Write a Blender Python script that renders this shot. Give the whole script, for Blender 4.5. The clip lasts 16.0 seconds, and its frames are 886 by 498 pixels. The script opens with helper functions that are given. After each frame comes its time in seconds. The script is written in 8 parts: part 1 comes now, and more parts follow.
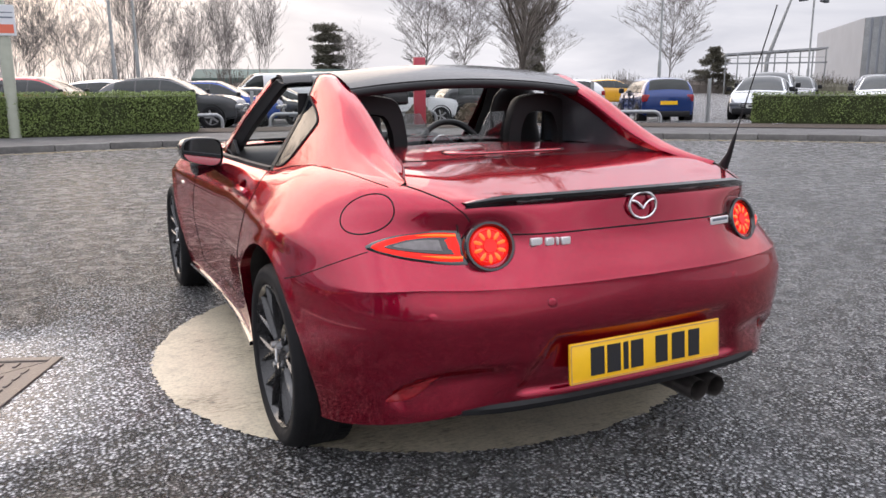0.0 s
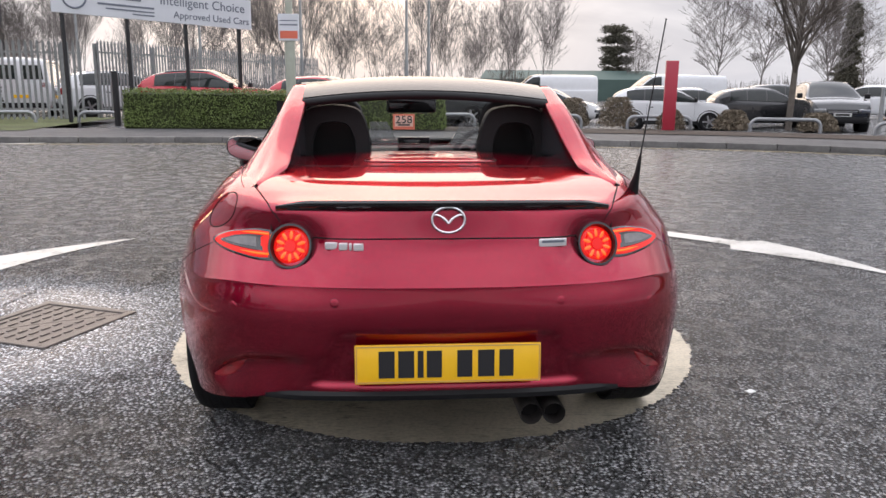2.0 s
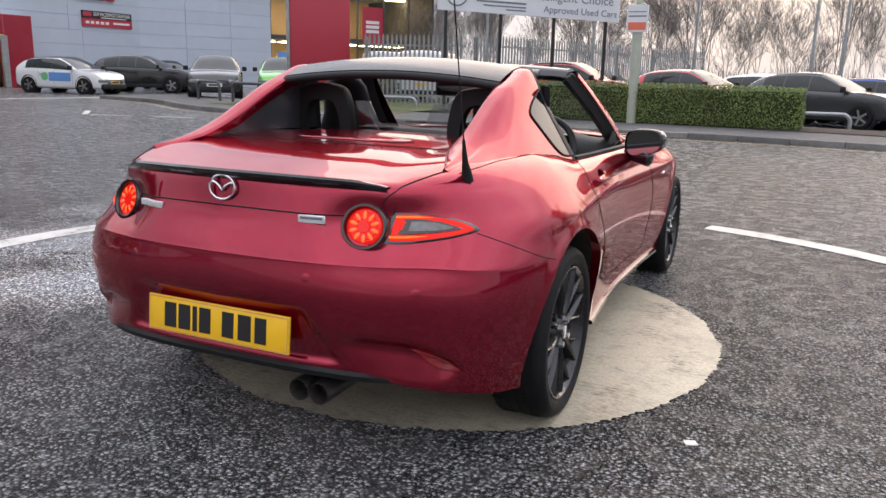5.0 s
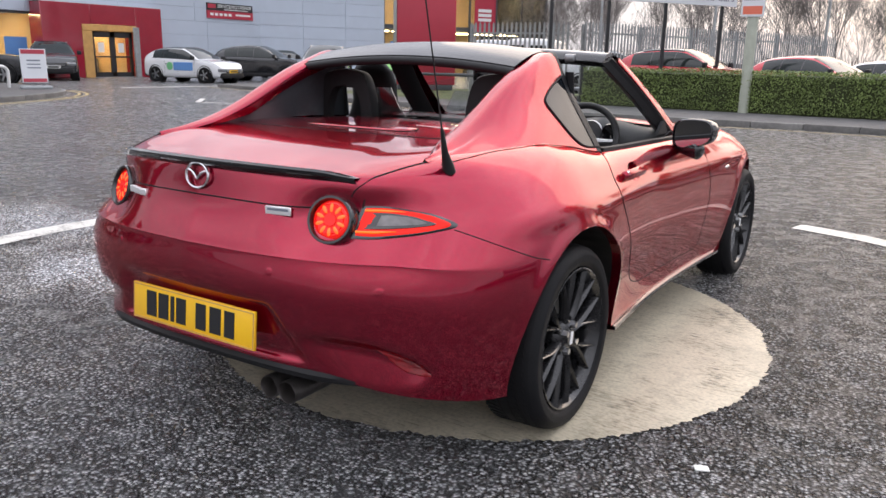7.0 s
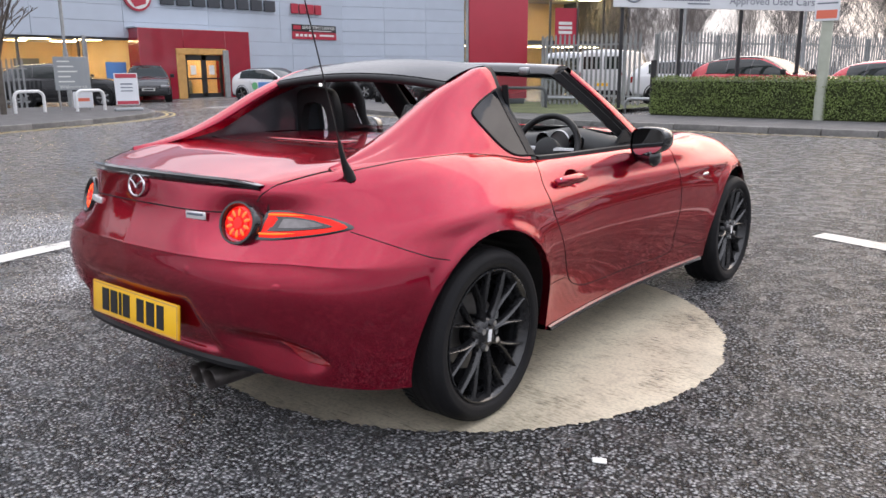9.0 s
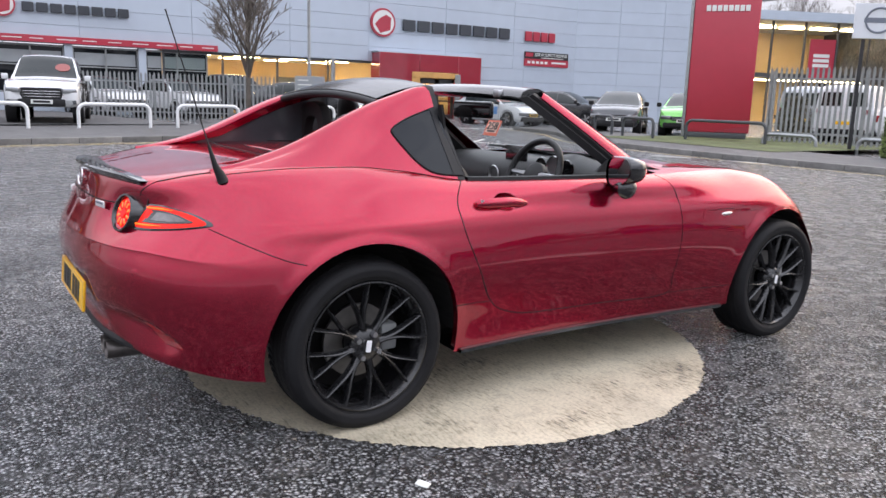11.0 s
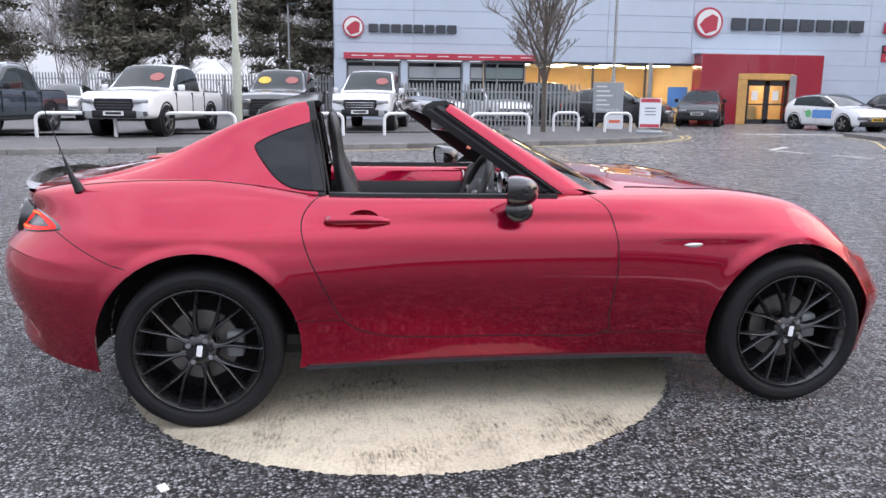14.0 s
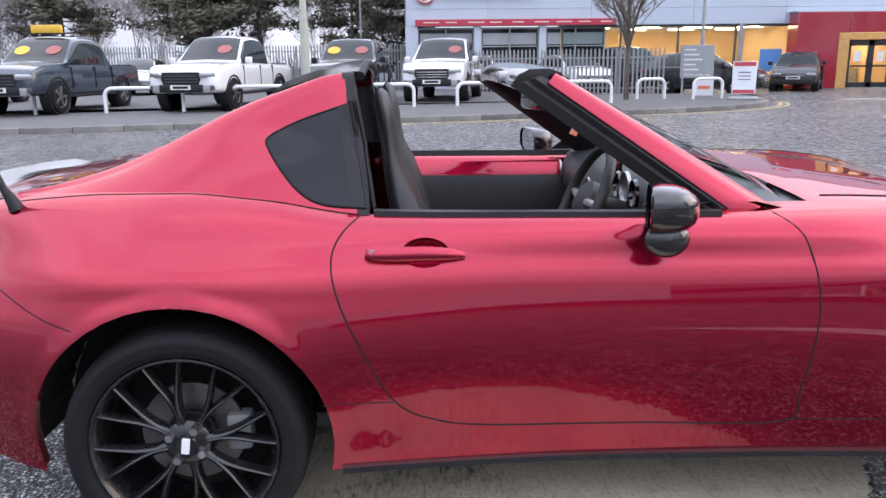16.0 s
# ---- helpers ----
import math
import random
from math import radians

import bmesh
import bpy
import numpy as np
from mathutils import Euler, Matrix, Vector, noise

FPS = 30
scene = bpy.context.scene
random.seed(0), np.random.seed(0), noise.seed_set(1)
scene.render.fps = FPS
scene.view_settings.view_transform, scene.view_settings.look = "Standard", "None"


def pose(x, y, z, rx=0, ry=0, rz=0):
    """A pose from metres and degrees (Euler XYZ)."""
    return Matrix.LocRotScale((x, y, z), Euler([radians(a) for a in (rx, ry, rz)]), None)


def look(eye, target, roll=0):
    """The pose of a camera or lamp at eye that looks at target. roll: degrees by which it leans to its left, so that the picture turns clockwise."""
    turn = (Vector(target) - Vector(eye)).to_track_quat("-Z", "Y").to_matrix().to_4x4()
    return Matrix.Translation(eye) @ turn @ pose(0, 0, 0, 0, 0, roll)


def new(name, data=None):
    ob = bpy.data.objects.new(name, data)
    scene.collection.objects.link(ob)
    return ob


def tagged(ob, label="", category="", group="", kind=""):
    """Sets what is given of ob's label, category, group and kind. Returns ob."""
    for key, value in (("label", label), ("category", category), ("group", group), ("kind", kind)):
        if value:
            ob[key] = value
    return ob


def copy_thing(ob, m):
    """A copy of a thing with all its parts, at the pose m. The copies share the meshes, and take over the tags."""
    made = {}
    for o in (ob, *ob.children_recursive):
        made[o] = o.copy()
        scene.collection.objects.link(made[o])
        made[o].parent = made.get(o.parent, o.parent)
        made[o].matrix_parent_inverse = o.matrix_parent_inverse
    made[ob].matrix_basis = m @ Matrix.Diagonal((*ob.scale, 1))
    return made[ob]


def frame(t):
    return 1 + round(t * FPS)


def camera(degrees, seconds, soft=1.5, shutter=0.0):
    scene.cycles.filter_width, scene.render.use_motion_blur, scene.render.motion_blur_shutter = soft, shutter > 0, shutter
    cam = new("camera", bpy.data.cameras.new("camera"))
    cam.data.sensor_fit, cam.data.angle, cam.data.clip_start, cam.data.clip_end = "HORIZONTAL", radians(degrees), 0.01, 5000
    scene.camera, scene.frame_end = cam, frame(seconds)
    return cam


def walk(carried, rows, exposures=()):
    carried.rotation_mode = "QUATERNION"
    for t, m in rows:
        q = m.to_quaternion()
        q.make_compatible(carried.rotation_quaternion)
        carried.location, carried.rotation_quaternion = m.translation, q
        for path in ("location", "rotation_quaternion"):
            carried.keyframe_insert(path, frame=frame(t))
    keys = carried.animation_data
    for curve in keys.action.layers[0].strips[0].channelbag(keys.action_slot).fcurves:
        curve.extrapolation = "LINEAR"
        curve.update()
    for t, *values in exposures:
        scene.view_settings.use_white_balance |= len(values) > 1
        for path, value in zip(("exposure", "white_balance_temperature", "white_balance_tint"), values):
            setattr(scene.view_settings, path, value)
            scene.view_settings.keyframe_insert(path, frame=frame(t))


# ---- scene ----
cam = camera(59.4, 16.0)
PATH = [
    (0, (-1.39, -2.385, 1.154), (-0.531, -0.627, 0.738), -0.4),
    (0.5, (-1.071, -2.62, 1.184), (-0.373, -0.796, 0.753), -0.1),
    (1, (-0.804, -2.69, 1.157), (-0.268, -0.812, 0.726), 0.5),
    (1.5, (-0.515, -2.739, 1.177), (-0.16, -0.819, 0.747), 0.6),
    (2, (-0.193, -2.852, 1.194), (-0.026, -0.902, 0.78), 0.5),
    (2.5, (0.09, -2.846, 1.175), (0.055, -0.888, 0.767), 0.3),
    (3, (0.395, -2.729, 1.185), (0.168, -0.783, 0.781), 0.5),
    (3.5, (0.716, -2.706, 1.164), (0.304, -0.791, 0.757), 0.3),
    (4, (1.032, -2.704, 1.174), (0.473, -0.829, 0.759), 0.8),
    (6.3, (1.745, -2.217, 1.16), (0.736, -0.555, 0.688), 1.2),
    (6.5, (1.748, -2.211, 1.164), (0.725, -0.559, 0.691), 1.2),
    (7, (1.756, -2.205, 1.162), (0.702, -0.573, 0.686), 1.1),
    (7.5, (1.772, -2.185, 1.159), (0.693, -0.57, 0.682), 0.8),
    (8, (1.896, -2.154, 1.157), (0.776, -0.565, 0.685), 0.3),
    (8.5, (2.132, -2.105, 1.17), (0.961, -0.551, 0.709), -0.2),
    (9, (2.303, -2.033, 1.171), (1.062, -0.529, 0.728), -0.4),
    (9.2, (2.369, -1.985, 1.168), (1.086, -0.514, 0.735), -0.3),
    (11.3, (3.216, -1.027, 1.151), (1.518, -0.041, 0.768), 1.6),
    (11.5, (3.276, -0.91, 1.164), (1.544, 0.015, 0.781), 1.4),
    (12, (3.456, -0.614, 1.163), (1.655, 0.168, 0.785), 1.1),
    (12.5, (3.585, -0.332, 1.185), (1.731, 0.316, 0.806), 1.0),
    (13, (3.575, -0.025, 1.18), (1.681, 0.49, 0.797), 0.9),
    (13.5, (3.573, 0.252, 1.192), (1.651, 0.649, 0.807), 0.8),
    (14, (3.617, 0.506, 1.215), (1.673, 0.773, 0.829), 0.5),
    (14.5, (3.587, 0.594, 1.217), (1.632, 0.761, 0.827), 0.3),
    (15, (3.405, 0.594, 1.194), (1.447, 0.657, 0.789), -0.1),
    (15.5, (3.021, 0.561, 1.207), (1.072, 0.604, 0.76), -0.2),
    (16, (2.609, 0.569, 1.21), (0.665, 0.648, 0.748), -0.6),
]
walk(cam, [(t, look(eye, target, roll)) for t, eye, target, roll in PATH],
     exposures=[(0, .24, 6450, 10), (2.2, .02, 6450, 10), (4, -.04, 6400, 10), (6.5, .17, 6400, 10), (9, .29, 6350, 10), (11.5, .46, 6200, 10), (14, .55, 6050, 10), (16, .64, 5900, 12)])

# ---------------------------------------------------------------- world and sun
SUN_AZ, SUN_EL = 94.0, 19.0            # degrees from +x towards +y, and above the horizon
world = bpy.data.worlds.new("overcast_sky")
scene.world = world
world.use_nodes = True
wn, wl = world.node_tree.nodes, world.node_tree.links
wn.clear()
w_out = wn.new("ShaderNodeOutputWorld")
w_bg = wn.new("ShaderNodeBackground")
w_sky = wn.new("ShaderNodeTexSky")
w_sky.sky_type = "NISHITA"
w_sky.sun_disc = False
w_sky.sun_elevation = radians(SUN_EL)
w_sky.sun_rotation = radians(90 - SUN_AZ)
w_sky.air_density, w_sky.dust_density, w_sky.ozone_density = 1.0, 2.5, 1.0
w_tc = wn.new("ShaderNodeTexCoord")
w_map = wn.new("ShaderNodeMapping")
w_map.inputs["Scale"].default_value = (1.2, 1.2, 5.5)
w_no = wn.new("ShaderNodeTexNoise")
w_no.inputs["Scale"].default_value = 2.2
w_no.inputs["Detail"].default_value = 6.0
w_no.inputs["Roughness"].default_value = 0.55
w_no.inputs["Distortion"].default_value = 0.6
w_ramp = wn.new("ShaderNodeValToRGB")
w_ramp.color_ramp.elements[0].position = 0.30
w_ramp.color_ramp.elements[0].color = (5.6, 5.7, 6.5, 1)
w_ramp.color_ramp.elements[1].position = 0.72
w_ramp.color_ramp.elements[1].color = (9.6, 9.4, 9.9, 1)
w_mix = wn.new("ShaderNodeMix")
w_mix.data_type = "RGBA"
w_mix.inputs["Factor"].default_value = 0.95
wl.new(w_tc.outputs["Generated"], w_map.inputs["Vector"])
wl.new(w_map.outputs["Vector"], w_no.inputs["Vector"])
wl.new(w_no.outputs["Fac"], w_ramp.inputs["Fac"])
wl.new(w_sky.outputs["Color"], w_mix.inputs["A"])
wl.new(w_ramp.outputs["Color"], w_mix.inputs["B"])
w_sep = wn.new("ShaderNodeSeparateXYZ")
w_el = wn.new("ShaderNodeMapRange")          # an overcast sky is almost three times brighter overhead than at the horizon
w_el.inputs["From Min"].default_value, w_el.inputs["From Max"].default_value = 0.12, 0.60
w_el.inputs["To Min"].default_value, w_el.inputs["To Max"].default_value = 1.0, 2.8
w_mul = wn.new("ShaderNodeVectorMath")
w_mul.operation = "SCALE"
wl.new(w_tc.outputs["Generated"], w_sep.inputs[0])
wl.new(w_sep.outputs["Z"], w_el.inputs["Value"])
wl.new(w_mix.outputs["Result"], w_mul.inputs[0])
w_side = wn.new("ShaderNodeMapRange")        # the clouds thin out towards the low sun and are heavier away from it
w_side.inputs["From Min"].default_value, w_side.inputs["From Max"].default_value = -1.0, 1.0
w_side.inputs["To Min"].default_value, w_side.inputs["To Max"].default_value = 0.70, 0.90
w_both = wn.new("ShaderNodeMath")
w_both.operation = "MULTIPLY"
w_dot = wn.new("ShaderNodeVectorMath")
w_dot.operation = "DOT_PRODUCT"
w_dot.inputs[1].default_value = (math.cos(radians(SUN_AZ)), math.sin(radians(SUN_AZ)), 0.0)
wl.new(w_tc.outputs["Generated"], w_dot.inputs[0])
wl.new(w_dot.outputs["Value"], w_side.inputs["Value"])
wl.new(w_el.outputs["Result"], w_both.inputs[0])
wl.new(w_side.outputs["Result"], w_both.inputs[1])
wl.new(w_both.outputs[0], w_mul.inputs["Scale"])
w_sun = wn.new("ShaderNodeVectorMath")       # warm glow where the sun stands behind thin cloud
w_sun.operation = "DOT_PRODUCT"
w_sun.inputs[1].default_value = (math.cos(radians(SUN_AZ)) * math.cos(radians(SUN_EL)), math.sin(radians(SUN_AZ)) * math.cos(radians(SUN_EL)), math.sin(radians(SUN_EL)))
wl.new(w_tc.outputs["Generated"], w_sun.inputs[0])
w_pow = wn.new("ShaderNodeMath")
w_pow.operation = "POWER"
w_pow.use_clamp = True
w_pow.inputs[1].default_value = 26.0
wl.new(w_sun.outputs["Value"], w_pow.inputs[0])
w_glow = wn.new("ShaderNodeVectorMath")
w_glow.operation = "SCALE"
w_glow.inputs[0].default_value = (9.0, 5.6, 2.7)
wl.new(w_pow.outputs[0], w_glow.inputs["Scale"])
w_add = wn.new("ShaderNodeVectorMath")
w_add.operation = "ADD"
wl.new(w_mul.outputs[0], w_add.inputs[0])
wl.new(w_glow.outputs[0], w_add.inputs[1])
wl.new(w_add.outputs[0], w_bg.inputs["Color"])
w_bg.inputs["Strength"].default_value = 0.105
wl.new(w_bg.outputs["Background"], w_out.inputs["Surface"])

sun_data = bpy.data.lights.new("sun", "SUN")
sun_data.energy = 1.0
sun_data.angle = radians(58)
sun_data.color = (1.0, 0.77, 0.56)
sun = new("sun", sun_data)
sun_way = Vector((math.cos(radians(SUN_AZ)) * math.cos(radians(SUN_EL)), math.sin(radians(SUN_AZ)) * math.cos(radians(SUN_EL)), math.sin(radians(SUN_EL))))
sun.matrix_world = look(sun_way * 60, (0, 0, 0))

# ---------------------------------------------------------------- materials
def mat(name, col, rough=0.5, metal=0.0, coat=0.0, spec=0.5, noise_amt=0.0, noise_scale=20.0, bump=0.0, bump_scale=60.0, emit=None, emit_s=0.0, rough_var=0.0, coat_rough=0.03, vary=0.0, tint=None):
    """A principled material with colour variation at two scales, relief, and a little change from object to object."""
    m = bpy.data.materials.new(name)
    m.use_nodes = True
    n, l = m.node_tree.nodes, m.node_tree.links
    b = n["Principled BSDF"]
    b.inputs["Base Color"].default_value = (*col, 1)
    b.inputs["Roughness"].default_value = rough
    b.inputs["Metallic"].default_value = metal
    b.inputs["Coat Weight"].default_value = coat
    b.inputs["Coat Roughness"].default_value = coat_rough
    b.inputs["Specular IOR Level"].default_value = spec
    if tint:
        b.inputs["Specular Tint"].default_value = (*tint, 1)
    if emit:
        b.inputs["Emission Color"].default_value = (*emit, 1)
        b.inputs["Emission Strength"].default_value = emit_s
    tc = n.new("ShaderNodeTexCoord")
    last = None
    if noise_amt or rough_var:
        a = n.new("ShaderNodeTexNoise")
        a.inputs["Scale"].default_value, a.inputs["Detail"].default_value = noise_scale, 5
        c = n.new("ShaderNodeTexNoise")
        c.inputs["Scale"].default_value, c.inputs["Detail"].default_value = noise_scale * 0.09, 3
        add = n.new("ShaderNodeMath")
        add.operation = "ADD"
        l.new(tc.outputs["Object"], a.inputs["Vector"])
        l.new(tc.outputs["Object"], c.inputs["Vector"])
        l.new(a.outputs["Fac"], add.inputs[0])
        l.new(c.outputs["Fac"], add.inputs[1])
        if noise_amt:
            mr = n.new("ShaderNodeMapRange")
            mr.inputs["From Min"].default_value, mr.inputs["From Max"].default_value = 0.6, 1.4
            mr.inputs["To Min"].default_value, mr.inputs["To Max"].default_value = 1 - noise_amt, 1 + noise_amt
            l.new(add.outputs[0], mr.inputs["Value"])
            mul = n.new("ShaderNodeVectorMath")
            mul.operation = "SCALE"
            mul.inputs[0].default_value = col
            l.new(mr.outputs["Result"], mul.inputs["Scale"])
            last = mul.outputs[0]
            l.new(last, b.inputs["Base Color"])
        if rough_var:
            rr = n.new("ShaderNodeMapRange")
            rr.inputs["From Min"].default_value, rr.inputs["From Max"].default_value = 0.6, 1.4
            rr.inputs["To Min"].default_value, rr.inputs["To Max"].default_value = max(rough - rough_var, 0.02), min(rough + rough_var, 1)
            l.new(add.outputs[0], rr.inputs["Value"])
            l.new(rr.outputs["Result"], b.inputs["Roughness"])
    if vary:
        oi = n.new("ShaderNodeObjectInfo")
        vm = n.new("ShaderNodeMapRange")
        vm.inputs["To Min"].default_value, vm.inputs["To Max"].default_value = 1 - vary, 1 + vary
        l.new(oi.outputs["Random"], vm.inputs["Value"])
        vs = n.new("ShaderNodeVectorMath")
        vs.operation = "SCALE"
        vs.inputs[0].default_value = col
        if last:
            l.new(last, vs.inputs[0])
        l.new(vm.outputs["Result"], vs.inputs["Scale"])
        l.new(vs.outputs[0], b.inputs["Base Color"])
    if bump:
        bn = n.new("ShaderNodeTexNoise")
        bn.inputs["Scale"].default_value, bn.inputs["Detail"].default_value = bump_scale, 4
        bp = n.new("ShaderNodeBump")
        bp.inputs["Strength"].default_value = bump
        bp.inputs["Distance"].default_value = 0.4 / bump_scale
        l.new(tc.outputs["Object"], bn.inputs["Vector"])
        l.new(bn.outputs["Fac"], bp.inputs["Height"])
        l.new(bp.outputs["Normal"], b.inputs["Normal"])
    return m


def glass_mat(name, tint, alpha=0.25, rough=0.0):
    """Thin tinted pane: part clear, part mirror-like gloss."""
    m = bpy.data.materials.new(name)
    m.use_nodes = True
    n, l = m.node_tree.nodes, m.node_tree.links
    n.clear()
    o, mx, tr, gl, fr = (n.new("ShaderNode" + k) for k in ("OutputMaterial", "MixShader", "BsdfTransparent", "BsdfGlossy", "LayerWeight"))
    tr.inputs["Color"].default_value = (*tint, 1)
    gl.inputs["Roughness"].default_value = rough
    fr.inputs["Blend"].default_value = 0.5
    pw = n.new("ShaderNodeMath")
    pw.operation = "POWER"
    pw.inputs[1].default_value = 4.5
    mn = n.new("ShaderNodeMath")
    mn.operation = "MULTIPLY_ADD"
    mn.inputs[1].default_value, mn.inputs[2].default_value = 0.92, alpha
    mn.use_clamp = True
    l.new(fr.outputs["Facing"], pw.inputs[0])
    l.new(pw.outputs[0], mn.inputs[0])
    l.new(mn.outputs[0], mx.inputs[0])
    l.new(tr.outputs[0], mx.inputs[1])
    l.new(gl.outputs[0], mx.inputs[2])
    l.new(mx.outputs[0], o.inputs["Surface"])
    return m


def asphalt_mat():
    """Coarse wet chippings, with dry lighter streaks and damp dark stains."""
    m = bpy.data.materials.new("asphalt")
    m.use_nodes = True
    n, l = m.node_tree.nodes, m.node_tree.links
    b = n["Principled BSDF"]
    tc = n.new("ShaderNodeTexCoord")
    vo = n.new("ShaderNodeTexVoronoi")
    vo.inputs["Scale"].default_value = 74.0
    vo.inputs["Randomness"].default_value = 1.0
    vo.distance = "MANHATTAN"                    # broken, flat-sided chippings
    warp = n.new("ShaderNodeTexNoise")
    warp.inputs["Scale"].default_value, warp.inputs["Detail"].default_value = 22.0, 2
    warped = n.new("ShaderNodeVectorMath")
    warped.operation = "MULTIPLY_ADD"
    warped.inputs[1].default_value = (0.022, 0.022, 0.022)
    l.new(tc.outputs["Object"], warp.inputs["Vector"])
    l.new(warp.outputs["Color"], warped.inputs[0])
    l.new(tc.outputs["Object"], warped.inputs[2])
    l.new(warped.outputs[0], vo.inputs["Vector"])
    fine = n.new("ShaderNodeTexNoise")
    fine.inputs["Scale"].default_value, fine.inputs["Detail"].default_value = 240.0, 3
    big = n.new("ShaderNodeTexNoise")
    big.inputs["Scale"].default_value, big.inputs["Detail"].default_value, big.inputs["Roughness"].default_value = 0.55, 6, 0.62
    mid = n.new("ShaderNodeTexNoise")
    mid.inputs["Scale"].default_value, mid.inputs["Detail"].default_value, mid.inputs["Distortion"].default_value = 7.5, 7, 0.5
    for k in (fine, big, mid):
        l.new(tc.outputs["Object"], k.inputs["Vector"])
    stone = n.new("ShaderNodeValToRGB")
    e = stone.color_ramp.elements
    e[0].position, e[0].color = 0.30, (0.26, 0.264, 0.274, 1)
    e[1].position, e[1].color = 0.72, (0.82, 0.82, 0.84, 1)
    l.new(vo.outputs["Color"], stone.inputs["Fac"])
    gap = n.new("ShaderNodeMapRange")
    gap.inputs["From Min"].default_value, gap.inputs["From Max"].default_value = 0.35, 0.85
    gap.inputs["To Min"].default_value, gap.inputs["To Max"].default_value = 1.0, 0.06
    l.new(vo.outputs["Distance"], gap.inputs["Value"])
    sc = n.new("ShaderNodeVectorMath")
    sc.operation = "SCALE"
    l.new(stone.outputs["Color"], sc.inputs[0])
    l.new(gap.outputs["Result"], sc.inputs["Scale"])
    tone = n.new("ShaderNodeMapRange")
    tone.inputs["From Min"].default_value, tone.inputs["From Max"].default_value = 0.35, 0.68
    tone.inputs["To Min"].default_value, tone.inputs["To Max"].default_value = 0.80, 1.4
    l.new(big.outputs["Fac"], tone.inputs["Value"])
    sc2 = n.new("ShaderNodeVectorMath")
    sc2.operation = "SCALE"
    l.new(sc.outputs[0], sc2.inputs[0])
    l.new(tone.outputs["Result"], sc2.inputs["Scale"])
    l.new(sc2.outputs[0], b.inputs["Base Color"])
    b.inputs["Specular IOR Level"].default_value = 1.0
    wet = n.new("ShaderNodeMapRange")
    wet.inputs["From Min"].default_value, wet.inputs["From Max"].default_value = 0.40, 0.62
    wet.inputs["To Min"].default_value, wet.inputs["To Max"].default_value = 0.20, 0.31
    l.new(mid.outputs["Fac"], wet.inputs["Value"])
    far = n.new("ShaderNodeVectorMath")          # a puddled stretch beside the painted disc
    far.operation = "DISTANCE"
    far.inputs[1].default_value = (-2.5, 0.9, 0.0)
    l.new(tc.outputs["Object"], far.inputs[0])
    pool = n.new("ShaderNodeMapRange")
    pool.inputs["From Min"].default_value, pool.inputs["From Max"].default_value = 0.9, 2.6
    pool.inputs["To Min"].default_value, pool.inputs["To Max"].default_value = 1.0, 0.0
    l.new(far.outputs["Value"], pool.inputs["Value"])
    blot = n.new("ShaderNodeMapRange")
    blot.inputs["From Min"].default_value, blot.inputs["From Max"].default_value = 0.44, 0.56
    l.new(big.outputs["Fac"], blot.inputs["Value"])
    pm = n.new("ShaderNodeMath")
    pm.operation = "MULTIPLY"
    l.new(pool.outputs["Result"], pm.inputs[0])
    l.new(blot.outputs["Result"], pm.inputs[1])
    shine = n.new("ShaderNodeMath")
    shine.operation = "MULTIPLY_ADD"
    shine.inputs[1].default_value, shine.inputs[2].default_value = -0.75, 1.0
    l.new(pm.outputs[0], shine.inputs[0])
    rg = n.new("ShaderNodeMath")
    rg.operation = "MULTIPLY"
    l.new(wet.outputs["Result"], rg.inputs[0])
    l.new(shine.outputs[0], rg.inputs[1])
    l.new(rg.outputs[0], b.inputs["Roughness"])
    h = n.new("ShaderNodeMath")
    h.operation = "MULTIPLY_ADD"
    h.inputs[1].default_value = -0.75
    l.new(vo.outputs["Distance"], h.inputs[0])
    fs = n.new("ShaderNodeMath")
    fs.operation = "MULTIPLY"
    fs.inputs[1].default_value = 0.35
    l.new(fine.outputs["Fac"], fs.inputs[0])
    l.new(fs.outputs[0], h.inputs[2])
    bp = n.new("ShaderNodeBump")
    bp.inputs["Strength"].default_value, bp.inputs["Distance"].default_value = 1.0, 0.050
    flat = n.new("ShaderNodeMath")               # standing water levels the chippings
    flat.operation = "MULTIPLY_ADD"
    flat.inputs[1].default_value, flat.inputs[2].default_value = -0.8, 1.0
    l.new(pm.outputs[0], flat.inputs[0])
    l.new(flat.outputs[0], bp.inputs["Strength"])
    l.new(h.outputs[0], bp.inputs["Height"])
    l.new(bp.outputs["Normal"], b.inputs["Normal"])
    return m


